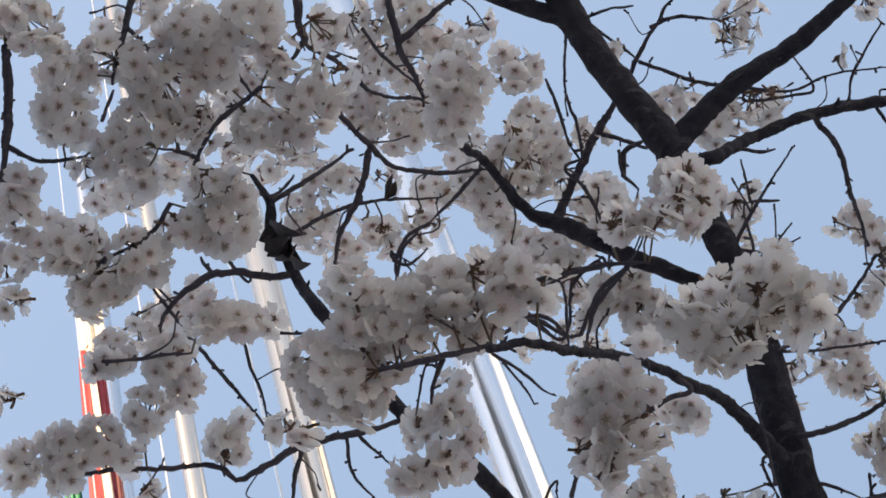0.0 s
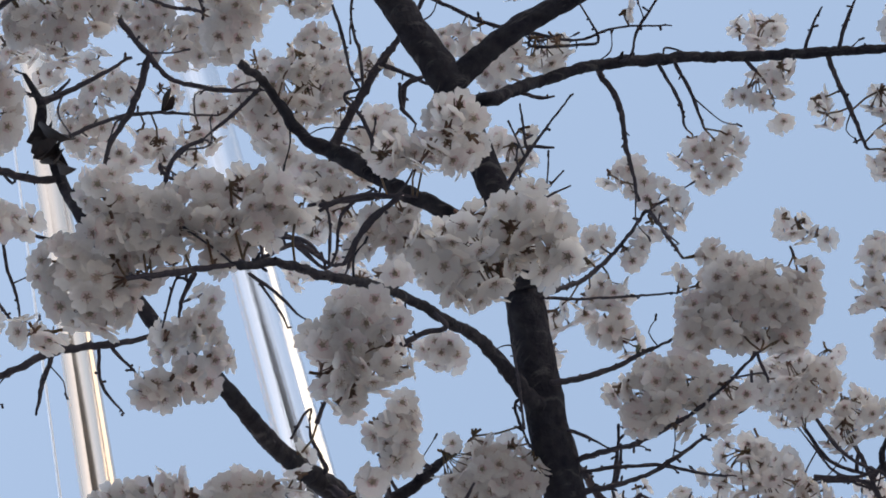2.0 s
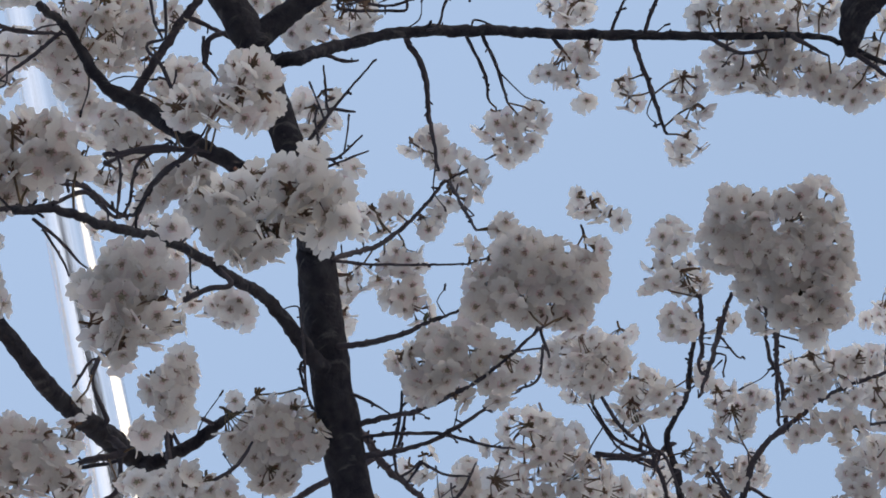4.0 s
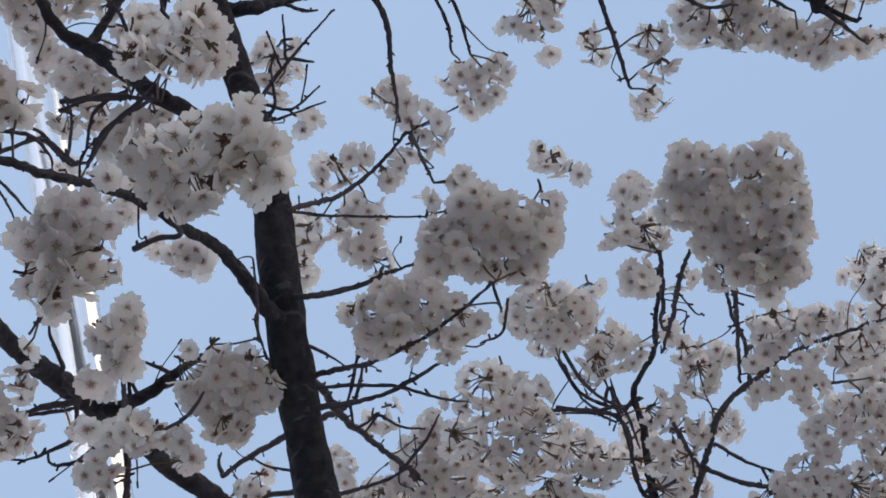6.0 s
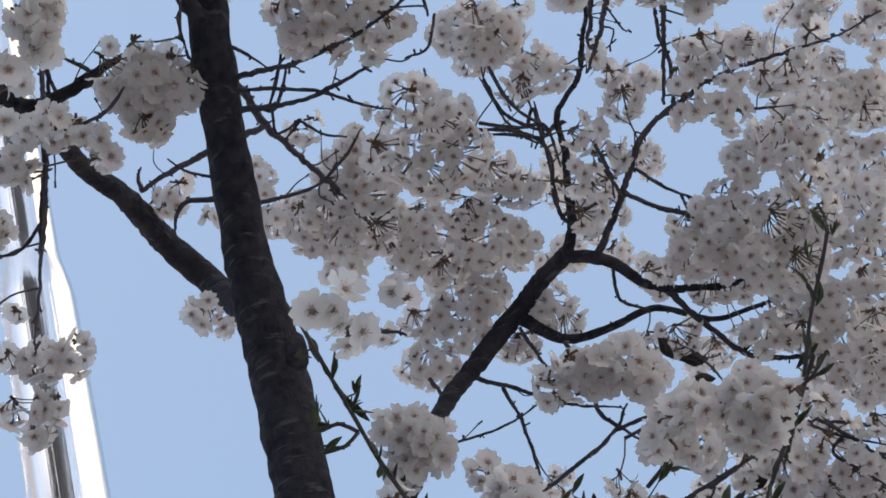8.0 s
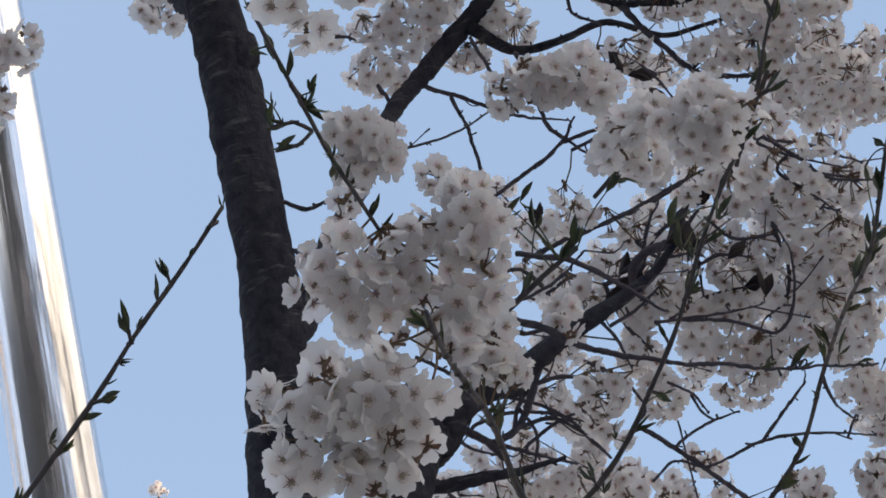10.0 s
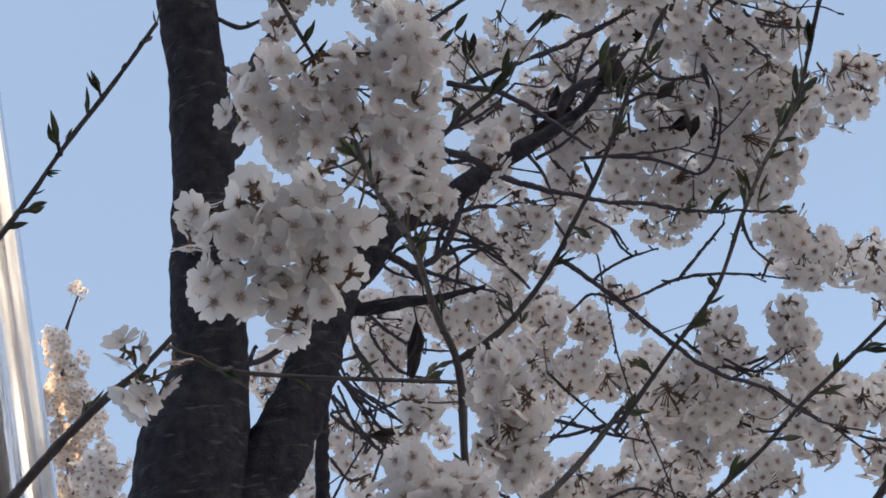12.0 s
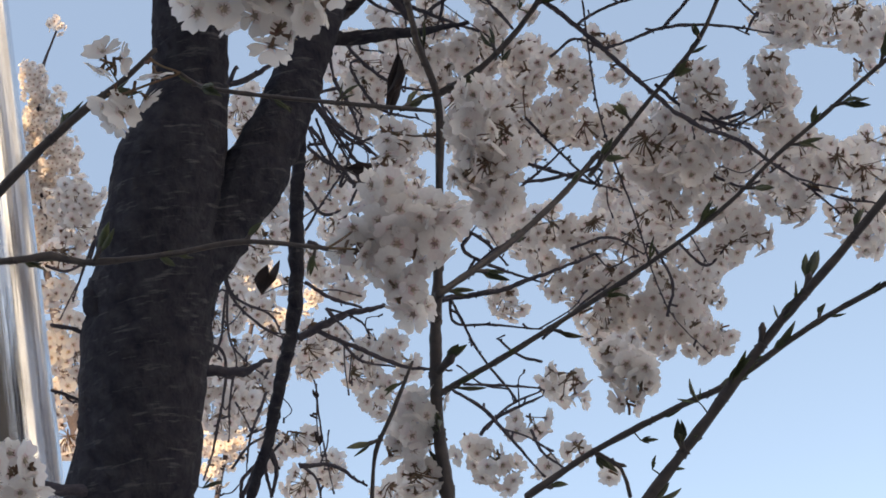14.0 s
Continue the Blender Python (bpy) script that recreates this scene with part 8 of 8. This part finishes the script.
spray([(0.501, 3.728, 2.394, 0.0277), (0.477, 3.805, 2.468, 0.0382), (0.398, 3.742, 2.495, 0.0365), (0.368, 4.055, 2.646, 0.0422), (0.524, 3.782, 2.496, 0.0348), (0.226, 3.771, 2.672, 0.035), (0.317, 3.914, 2.494, 0.037), (0.293, 3.696, 2.635, 0.0321), (0.35, 3.774, 2.425, 0.0377), (0.518, 4.038, 2.512, 0.0418), (0.473, 4.069, 2.532, 0.0351), (0.564, 3.929, 2.624, 0.041), (0.371, 4.036, 2.605, 0.0372), (0.371, 4.035, 2.532, 0.0347), (0.536, 4.027, 2.587, 0.0384), (0.449, 3.801, 2.53, 0.0317), (0.452, 3.762, 2.591, 0.0414), (0.538, 3.93, 2.594, 0.0443), (0.379, 3.91, 2.569, 0.0394), (0.329, 4.014, 2.687, 0.0384), (0.444, 3.928, 2.668, 0.0422), (0.514, 3.675, 2.545, 0.0383)], 1)
spray([(0.126, 3.722, 2.846, 0.034), (0.234, 3.74, 3.036, 0.0292), (0.152, 3.633, 2.934, 0.0422), (0.235, 3.55, 2.786, 0.0356), (0.176, 3.824, 2.738, 0.0368), (0.24, 3.658, 2.998, 0.0395), (0.174, 3.603, 3.003, 0.0411), (0.193, 3.892, 2.753, 0.0397), (0.138, 3.879, 2.793, 0.0363), (0.269, 3.527, 2.921, 0.0285), (0.263, 3.602, 2.817, 0.0361), (0.187, 3.694, 2.889, 0.0328), (0.165, 3.894, 2.748, 0.0397), (0.203, 3.622, 2.615, 0.0367), (0.21, 3.771, 2.673, 0.0416), (0.237, 3.671, 2.943, 0.0405), (0.172, 3.801, 3.075, 0.0423), (0.083, 3.583, 2.7, 0.0324)], 1)
spray([(0.699, 3.539, 2.686, 0.0324), (0.691, 3.803, 2.732, 0.0426), (0.823, 3.58, 2.655, 0.035), (0.734, 3.829, 2.791, 0.0329), (0.813, 3.583, 2.553, 0.0389), (0.745, 3.83, 2.688, 0.0405), (0.884, 3.717, 2.72, 0.0376), (0.754, 3.519, 2.653, 0.0333), (0.844, 3.621, 2.55, 0.0351), (0.89, 3.811, 2.662, 0.0428), (0.77, 3.654, 2.658, 0.0366), (0.67, 3.515, 2.647, 0.0383), (0.663, 3.713, 2.663, 0.0316), (0.748, 3.566, 2.644, 0.041), (0.745, 3.588, 2.677, 0.036), (0.733, 3.723, 2.63, 0.0327)], 1)
spray([(-0.005, 3.93, 2.969, 0.0431), (0.013, 3.775, 2.844, 0.0289), (0.07, 3.618, 2.864, 0.0407), (-0.002, 3.73, 3.06, 0.0371), (-0.097, 3.843, 3.14, 0.0337), (0.064, 3.569, 3.006, 0.0397), (0.033, 3.828, 3.138, 0.0301), (-0.057, 3.83, 3.126, 0.0451), (-0.082, 3.844, 2.875, 0.0374), (-0.105, 3.952, 2.927, 0.0409), (0.08, 3.597, 2.969, 0.0334), (-0.055, 3.709, 3.125, 0.0338)], 1)
spray([(0.867, 3.466, 2.849, 0.0336), (0.733, 3.611, 2.961, 0.035), (0.812, 3.618, 2.935, 0.0318), (0.884, 3.56, 2.931, 0.0358), (0.75, 3.468, 2.902, 0.0389), (0.875, 3.478, 2.867, 0.0391), (0.734, 3.524, 2.905, 0.0394), (0.737, 3.465, 2.94, 0.0358), (0.927, 3.561, 2.905, 0.0304)], 1)
spray([(-0.326, 3.755, 2.644, 0.0383), (-0.307, 3.951, 2.594, 0.0297), (-0.422, 3.783, 2.541, 0.0285), (-0.361, 3.888, 2.375, 0.03), (-0.326, 3.975, 2.33, 0.0385), (-0.157, 3.852, 2.689, 0.0426), (-0.407, 4.026, 2.756, 0.0354), (-0.412, 3.911, 2.503, 0.0384), (-0.267, 3.8, 2.687, 0.0288), (-0.276, 3.992, 2.569, 0.0345), (-0.332, 4.015, 2.65, 0.0431), (-0.421, 4.104, 2.555, 0.0391), (-0.235, 3.806, 2.577, 0.0429), (-0.37, 3.987, 2.43, 0.032), (-0.467, 3.99, 2.491, 0.0415), (-0.215, 3.996, 2.614, 0.0404)], 1)
spray([(0.56, 3.48, 3.484, 0.0299), (0.552, 3.184, 3.574, 0.041), (0.762, 3.333, 3.514, 0.0347), (0.539, 3.296, 3.424, 0.0285), (0.555, 3.415, 3.735, 0.0351), (0.723, 3.429, 3.748, 0.0331), (0.527, 3.399, 3.583, 0.0342), (0.63, 3.419, 3.529, 0.0353), (0.816, 3.214, 3.36, 0.028), (0.909, 3.49, 3.557, 0.0318), (0.697, 3.303, 3.409, 0.0403), (0.625, 3.494, 3.503, 0.0302), (0.546, 3.513, 3.625, 0.0398), (0.808, 3.226, 3.402, 0.0293), (0.738, 3.474, 3.602, 0.0294), (0.671, 3.289, 3.42, 0.0307), (0.524, 3.272, 3.611, 0.0312), (0.606, 3.284, 3.389, 0.0398), (0.723, 3.431, 3.727, 0.0399), (0.54, 3.217, 3.397, 0.0309), (0.814, 3.289, 3.51, 0.0302), (0.603, 3.292, 3.566, 0.0345)], 1)
spray([(0.619, 3.618, 3.369, 0.0305), (0.396, 3.348, 3.239, 0.0394), (0.604, 3.484, 3.196, 0.0279), (0.664, 3.38, 3.181, 0.0376), (0.559, 3.584, 3.486, 0.0374), (0.62, 3.642, 3.213, 0.0345), (0.476, 3.543, 3.412, 0.0389), (0.599, 3.335, 3.324, 0.0305), (0.498, 3.687, 3.265, 0.0316), (0.794, 3.437, 3.33, 0.0337), (0.412, 3.345, 3.263, 0.0395), (0.702, 3.584, 3.429, 0.0385), (0.54, 3.436, 3.444, 0.0295), (0.471, 3.572, 3.522, 0.0363), (0.563, 3.351, 3.222, 0.0354), (0.692, 3.611, 3.426, 0.0387), (0.412, 3.384, 3.233, 0.0356), (0.447, 3.446, 3.083, 0.0407)], 1)
spray([(0.401, 2.995, 3.848, 0.0357), (0.44, 3.045, 3.749, 0.0366), (0.415, 3.208, 4.061, 0.033), (0.563, 3.077, 3.977, 0.0417), (0.365, 3.042, 3.951, 0.0378), (0.436, 3.212, 3.943, 0.0302), (0.474, 3.039, 3.686, 0.0352), (0.266, 2.957, 3.965, 0.0415), (0.32, 3.162, 3.872, 0.0327), (0.407, 3.133, 4.087, 0.0383), (0.297, 2.895, 3.867, 0.032), (0.363, 3.149, 3.869, 0.0381)], 1)
spray([(0.235, 3.473, 3.361, 0.0411), (0.25, 3.489, 3.352, 0.0304), (0.264, 3.453, 3.25, 0.0287), (0.102, 3.345, 3.243, 0.0362), (0.361, 3.604, 3.231, 0.0385), (0.195, 3.23, 3.438, 0.0341), (0.186, 3.412, 3.467, 0.0282), (0.206, 3.577, 3.319, 0.0364), (0.237, 3.42, 3.29, 0.0339), (0.365, 3.635, 3.234, 0.041), (0.221, 3.279, 3.377, 0.0311), (0.345, 3.425, 3.354, 0.0396), (0.355, 3.436, 3.187, 0.0273), (0.383, 3.449, 3.328, 0.0419)], 1)
spray([(0.626, 1.884, 3.664, 0.0224), (0.652, 1.895, 3.648, 0.0224), (0.684, 1.895, 3.642, 0.0208), (0.713, 1.906, 3.624, 0.0224), (0.734, 1.919, 3.607, 0.0224), (0.76, 1.926, 3.593, 0.0224), (0.791, 1.925, 3.585, 0.0224), (0.821, 1.923, 3.577, 0.0224), (0.841, 1.92, 3.574, 0.0192), (0.749, 1.903, 3.618, 0.0192), (0.607, 1.806, 3.733, 0.0192), (0.637, 1.809, 3.725, 0.0208), (0.663, 1.82, 3.709, 0.0208), (0.691, 1.829, 3.696, 0.0224), (0.705, 1.848, 3.677, 0.0208), (0.679, 1.854, 3.677, 0.0192), (0.76, 1.828, 3.679, 0.0176), (0.843, 1.858, 3.628, 0.0208), (0.859, 1.872, 3.611, 0.0192), (0.859, 1.847, 3.632, 0.0192)], 1)
spray([(0.182, 2.904, 2.814, 0.0254), (0.117, 3.187, 3.012, 0.0244), (0.227, 3.14, 2.919, 0.0266), (0.138, 3.23, 3.015, 0.0227), (0.109, 3.151, 2.925, 0.021), (0.168, 2.833, 2.823, 0.0275), (0.107, 2.892, 2.793, 0.0244), (0.26, 3.054, 2.815, 0.0211), (0.139, 2.888, 2.872, 0.0255), (0.251, 3.179, 3.022, 0.0234), (0.182, 3.043, 2.917, 0.0268), (0.198, 3.236, 3.07, 0.0298)], 1)
spray([(0.057, 2.651, 2.831, 0.0236), (0.063, 2.473, 2.784, 0.0191), (0.127, 2.469, 2.772, 0.0213), (0.069, 2.58, 2.817, 0.0238), (0.038, 2.64, 2.873, 0.0204), (0.12, 2.638, 2.793, 0.0242), (0.136, 2.666, 2.803, 0.0212)], 1)
spray([(0.864, 2.951, 3.944, 0.0378), (0.907, 2.778, 3.943, 0.0376), (0.88, 2.898, 3.892, 0.0329), (0.865, 2.683, 3.879, 0.0384), (0.816, 2.732, 3.713, 0.0336), (0.907, 2.86, 3.85, 0.0293), (0.844, 2.661, 3.818, 0.0268), (0.97, 2.757, 3.823, 0.0399), (0.85, 2.733, 3.669, 0.0344), (0.87, 2.691, 3.714, 0.0275)], 1)
spray([(0.978, 2.644, 3.768, 0.0356), (1.031, 2.796, 3.902, 0.0398), (0.927, 2.817, 3.71, 0.0293), (0.929, 2.694, 3.775, 0.0289), (0.922, 2.765, 3.694, 0.0369), (0.973, 2.791, 3.79, 0.0297), (0.902, 2.703, 3.851, 0.0334), (0.886, 2.821, 3.751, 0.0356), (0.98, 2.998, 3.858, 0.0346), (0.878, 2.878, 4.03, 0.0302)], 1)
spray([(0.777, 2.727, 3.747, 0.0308), (0.775, 2.813, 3.756, 0.0294), (0.747, 2.603, 3.714, 0.0288), (0.86, 2.851, 3.893, 0.0389), (0.742, 2.867, 3.728, 0.0377), (0.744, 2.675, 3.724, 0.0332)], 1)
spray([(-0.211, 3.162, 2.611, 0.03), (-0.179, 3.153, 2.643, 0.026), (-0.233, 3.223, 2.583, 0.032), (-0.200, 3.271, 2.608, 0.03), (-0.256, 3.229, 2.559, 0.028)])
spray([(0.897, 2.812, 3.741, 0.0429), (0.95, 2.812, 3.729, 0.0418), (0.982, 2.715, 3.619, 0.0405), (0.851, 2.808, 3.701, 0.0432), (0.901, 2.766, 3.643, 0.0355), (0.93, 2.71, 3.575, 0.0458), (0.838, 2.775, 3.594, 0.0365), (0.9, 2.805, 3.581, 0.0376), (0.914, 2.689, 3.495, 0.0376), (0.792, 2.723, 3.505, 0.0438), (0.851, 2.779, 3.524, 0.0347), (0.91, 2.798, 3.507, 0.0342), (0.722, 2.687, 3.196, 0.0362), (0.799, 2.81, 3.239, 0.0453), (0.849, 2.789, 3.213, 0.0353), (0.882, 2.685, 3.12, 0.0453), (0.708, 2.728, 3.148, 0.0451), (0.754, 2.705, 3.133, 0.0349), (0.8, 2.703, 3.099, 0.0346), (0.864, 2.713, 3.1, 0.0411), (0.714, 2.808, 3.166, 0.0344), (0.769, 2.782, 3.129, 0.0454), (0.812, 2.741, 3.087, 0.0358), (0.879, 2.82, 3.109, 0.0442)], 1)
spray([(0.091, 2.2, 2.585, 0.03), (0.112, 2.22, 2.579, 0.03), (0.108, 2.22, 2.61, 0.028), (0.127, 2.25, 2.58, 0.026), (0.205, 2.38, 2.707, 0.027), (0.206, 2.36, 2.667, 0.026), (0.225, 2.66, 2.742, 0.028), (0.238, 2.68, 2.715, 0.03), (0.257, 2.66, 2.728, 0.026), (0.22, 2.7, 2.69, 0.03), (0.208, 2.7, 2.724, 0.026)], 1)
spray([(-0.268, 2.0, 4.033, 0.03), (-0.234, 2.02, 3.99, 0.03), (-0.22, 2.05, 3.959, 0.028), (-0.275, 2.05, 3.976, 0.03), (-0.213, 2.1, 3.886, 0.024), (-0.171, 2.1, 3.855, 0.024), (-0.242, 2.1, 3.916, 0.024), (-0.269, 1.9, 4.152, 0.03), (-0.254, 1.92, 4.076, 0.028), (-0.332, 2.0, 4.055, 0.028), (0.041, 1.75, 3.812, 0.024), (0.064, 1.76, 3.764, 0.022), (-0.023, 2.1, 3.794, 0.024), (-0.019, 2.08, 3.825, 0.026), (-0.029, 2.12, 3.752, 0.022), (0.768, 2.75, 2.88, 0.036), (0.805, 2.78, 2.892, 0.034), (0.769, 2.76, 2.845, 0.034), (0.737, 2.74, 2.803, 0.03)], 1)
spray([(-0.56, 1.6, 3.302, 0.03), (-0.525, 1.61, 3.302, 0.031), (-0.487, 1.61, 3.295, 0.03), (-0.461, 1.62, 3.27, 0.03), (-0.557, 1.63, 3.283, 0.03), (-0.517, 1.64, 3.274, 0.031), (-0.484, 1.65, 3.254, 0.03), (-0.584, 1.62, 3.276, 0.026)], 1)
CENTRES, RADII = np.array([b[0] for b in BALLS]), np.array([b[1] for b in BALLS])
LACY = np.linalg.norm(CENTRES - (0.1, 0.1, 1.55), axis=1) > 2.62     # umbels beyond 2.62 m from the viewpoint are built open
WOOD_POINTS = np.vstack([p[:, :3] for p in WOOD])
FLOWER_MESHES = []
for V, F, M in TEMPLATES:
    ob = link_mesh("flower", V, F, FLOWER_MATERIALS, idx=M)
    FLOWER_MESHES.append(ob.data)
    bpy.data.objects.remove(ob)
order = np.argsort(CENTRES[:, 1])       # front of the crown first
front = set(order[:300].tolist())
# single flowers are built for the balls nearest the viewpoint
nearest = np.argsort(np.linalg.norm(CENTRES - VIEWPOINT, axis=1)).tolist()
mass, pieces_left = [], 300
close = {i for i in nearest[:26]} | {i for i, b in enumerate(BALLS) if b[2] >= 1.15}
for i in range(len(BALLS)):
    c, r, size = BALLS[i]
    lacy = bool(LACY[i])
    flowers, fan = ball_flowers(i, CENTRES, RADII, lacy)
    if not flowers:
        continue
    gap = WOOD_POINTS - c
    j = np.argmin((gap ** 2).sum(axis=1))
    reach = np.linalg.norm(gap[j])
    node = c + gap[j] * min(1.0, 0.6 * r / (reach + 1e-6))
    if lacy and reach > 0.9 * r:
        node = c + np.array((0, 0.2, 0.75)) * r
    if fan is not None:
        node = fan
    if reach > 0.6 * r and reach < 0.08:        # a spur carries the umbel
        sv, sf = stalk(WOOD_POINTS[j], node, 0.0016)
        mass_spur = (np.array(sv), np.array(sf), np.full(len(sf), 3))
    else:
        mass_spur = None
    single = i in close and len(flowers) <= pieces_left
    pieces_left -= len(flowers) if single else 0
    V, F, M = bloom_arrays(flowers, node, not single)
    if mass_spur:
        F = np.vstack([F, mass_spur[1] + len(V)])
        V, M = np.vstack([V, mass_spur[0]]), np.concatenate([M, mass_spur[2]])
    if i in front or single:
        ob = link_mesh("umbel", V, F, FLOWER_MATERIALS, tree, "round cluster of white cherry blossom", M)
        if single:
            for p, R, s, t in flowers:
                fl = new("flower", FLOWER_MESHES[t])
                fl.parent = ob
                fl.matrix_local = Matrix.Translation(p) @ Matrix([list(row) for row in R]).to_4x4() @ Matrix.Scale(s, 4)
    else:
        mass.append((V, F, M))
base, Vs, Fs, Ms = 0, [], [], []
for V, F, M in mass:
    Vs.append(V), Fs.append(F + base), Ms.append(M)
    base += len(V)
ob = link_mesh("blossom_mass", np.vstack(Vs), np.vstack(Fs), FLOWER_MATERIALS, tree, "dense white blossom further back in the crown", np.concatenate(Ms))
tagged(ob, kind="stuff")


# ---- sunlit tree behind ----
far_tree = tagged(new("cherry_tree"), "farther cherry tree in bloom, lit by warm low sun", "tree")
far_flowers = []


def far_limb(points):
    v, f = tube(smooth_path(points, 0.03), 7, 0.2, rng)
    link_mesh("branch", v, f, [TWIG], far_tree)


def far_spray(balls):
    for x, y, z, r in balls:
        c = np.array((x, y, z))
        for _ in range(max(4, int(40 * (r / 0.07) ** 2))):
            o = rng.normal(size=3)
            o /= np.linalg.norm(o)
            n = o + rng.normal(size=3) * 0.3 + np.array((0, -0.3, -0.2))
            n /= np.linalg.norm(n)
            far_flowers.append((c + o * r * rng.uniform(0.4, 1.0), facing(n, rng.uniform(0, 6.28)), rng.uniform(0.016, 0.02), int(rng.integers(len(TEMPLATES)))))


far_limb([(-1.2, 8.2, -0.1, 0.16), (-1.25, 8.1, 1.5, 0.13), (-1.6, 8.0, 3.1, 0.05), (-1.7, 7.93, 4.35, 0.014)])
far_limb([(-1.25, 8.1, 1.5, 0.06), (-1.27, 8.3, 2.4, 0.03), (-1.24, 8.38, 3.03, 0.012)])
far_limb([(-1.46, 7.599, 5.225, 0.0049), (-1.495, 7.617, 5.175, 0.0049), (-1.548, 7.645, 5.093, 0.0073), (-1.583, 7.677, 5.01, 0.0073)])
far_limb([(-1.579, 7.678, 5.009, 0.0073), (-1.649, 7.758, 4.796, 0.0097), (-1.653, 7.832, 4.618, 0.0121), (-1.696, 7.925, 4.351, 0.0146)])
far_limb([(-1.6, 7.762, 4.813, 0.0073), (-1.528, 7.771, 4.828, 0.0073)])
far_limb([(-1.64, 7.854, 4.572, 0.0097), (-1.502, 7.863, 4.624, 0.0073)])
far_limb([(-1.199, 8.339, 3.258, 0.0121), (-1.111, 8.302, 3.481, 0.0097), (-0.891, 8.183, 4.013, 0.0097), (-0.794, 8.154, 4.139, 0.0073)])
far_spray([(-1.598, 7.642, 5.076, 0.0631), (-1.577, 7.699, 4.965, 0.0631), (-1.668, 7.724, 4.864, 0.0631), (-1.575, 7.787, 4.766, 0.0583), (-1.533, 7.827, 4.695, 0.0534), (-1.668, 7.791, 4.709, 0.068), (-1.738, 7.844, 4.537, 0.0631), (-1.69, 7.893, 4.441, 0.0583), (-1.602, 7.899, 4.477, 0.0486), (-1.745, 7.92, 4.334, 0.0534), (-1.615, 7.833, 4.636, 0.0534)])
far_spray([(-1.455, 7.59, 5.246, 0.0437), (-1.585, 7.666, 5.032, 0.068), (-1.621, 7.707, 4.926, 0.068), (-1.595, 7.753, 4.835, 0.0777), (-1.537, 7.788, 4.785, 0.068), (-1.664, 7.829, 4.619, 0.068), (-1.665, 7.874, 4.507, 0.0777), (-1.606, 7.863, 4.568, 0.0607), (-1.671, 7.752, 4.798, 0.0729), (-1.601, 7.809, 4.702, 0.0729), (-1.502, 7.863, 4.624, 0.0607), (-1.728, 7.891, 4.423, 0.0729), (-0.882, 8.17, 4.059, 0.0874), (-0.851, 8.201, 3.972, 0.0607), (-0.888, 8.139, 4.153, 0.0534), (-1.111, 8.302, 3.481, 0.0874), (-1.174, 8.312, 3.396, 0.068), (-1.057, 8.3, 3.52, 0.0631), (-0.773, 8.203, 3.996, 0.0534), (-0.661, 8.209, 4.014, 0.0437), (-0.794, 8.154, 4.139, 0.0607), (-1.553, 7.725, 4.919, 0.0437)])
far_spray([(-1.597, 7.65, 4.995, 0.062), (-1.527, 7.66, 4.951, 0.062), (-1.625, 7.68, 4.87, 0.062), (-1.586, 7.72, 4.799, 0.062), (-1.528, 7.7, 4.837, 0.062), (-1.642, 7.76, 4.71, 0.062), (-1.567, 7.76, 4.688, 0.062), (-1.505, 7.74, 4.718, 0.062), (-1.638, 7.82, 4.601, 0.062), (-1.575, 7.84, 4.564, 0.062), (-1.699, 7.9, 4.488, 0.062), (-1.668, 7.93, 4.409, 0.062)])
far_spray([(-1.726, 7.802, 4.648, 0.0729), (-0.614, 8.197, 4.065, 0.0486), (-1.173, 8.278, 3.537, 0.0729), (-0.839, 8.123, 4.216, 0.0607)])
Vs, Fs, Ms, base = [], [], [], 0
for p, R, s, t in far_flowers:
    V, F, M = TEMPLATES[t]
    Vs.append(V @ R.T * s + p), Fs.append(F + base), Ms.append(M)
    base += len(V)
ob = link_mesh("blossom_mass", np.vstack(Vs), np.vstack(Fs), FLOWER_MATERIALS, far_tree, "warm sunlit white blossom", np.concatenate(Ms))
tagged(ob, kind="stuff")
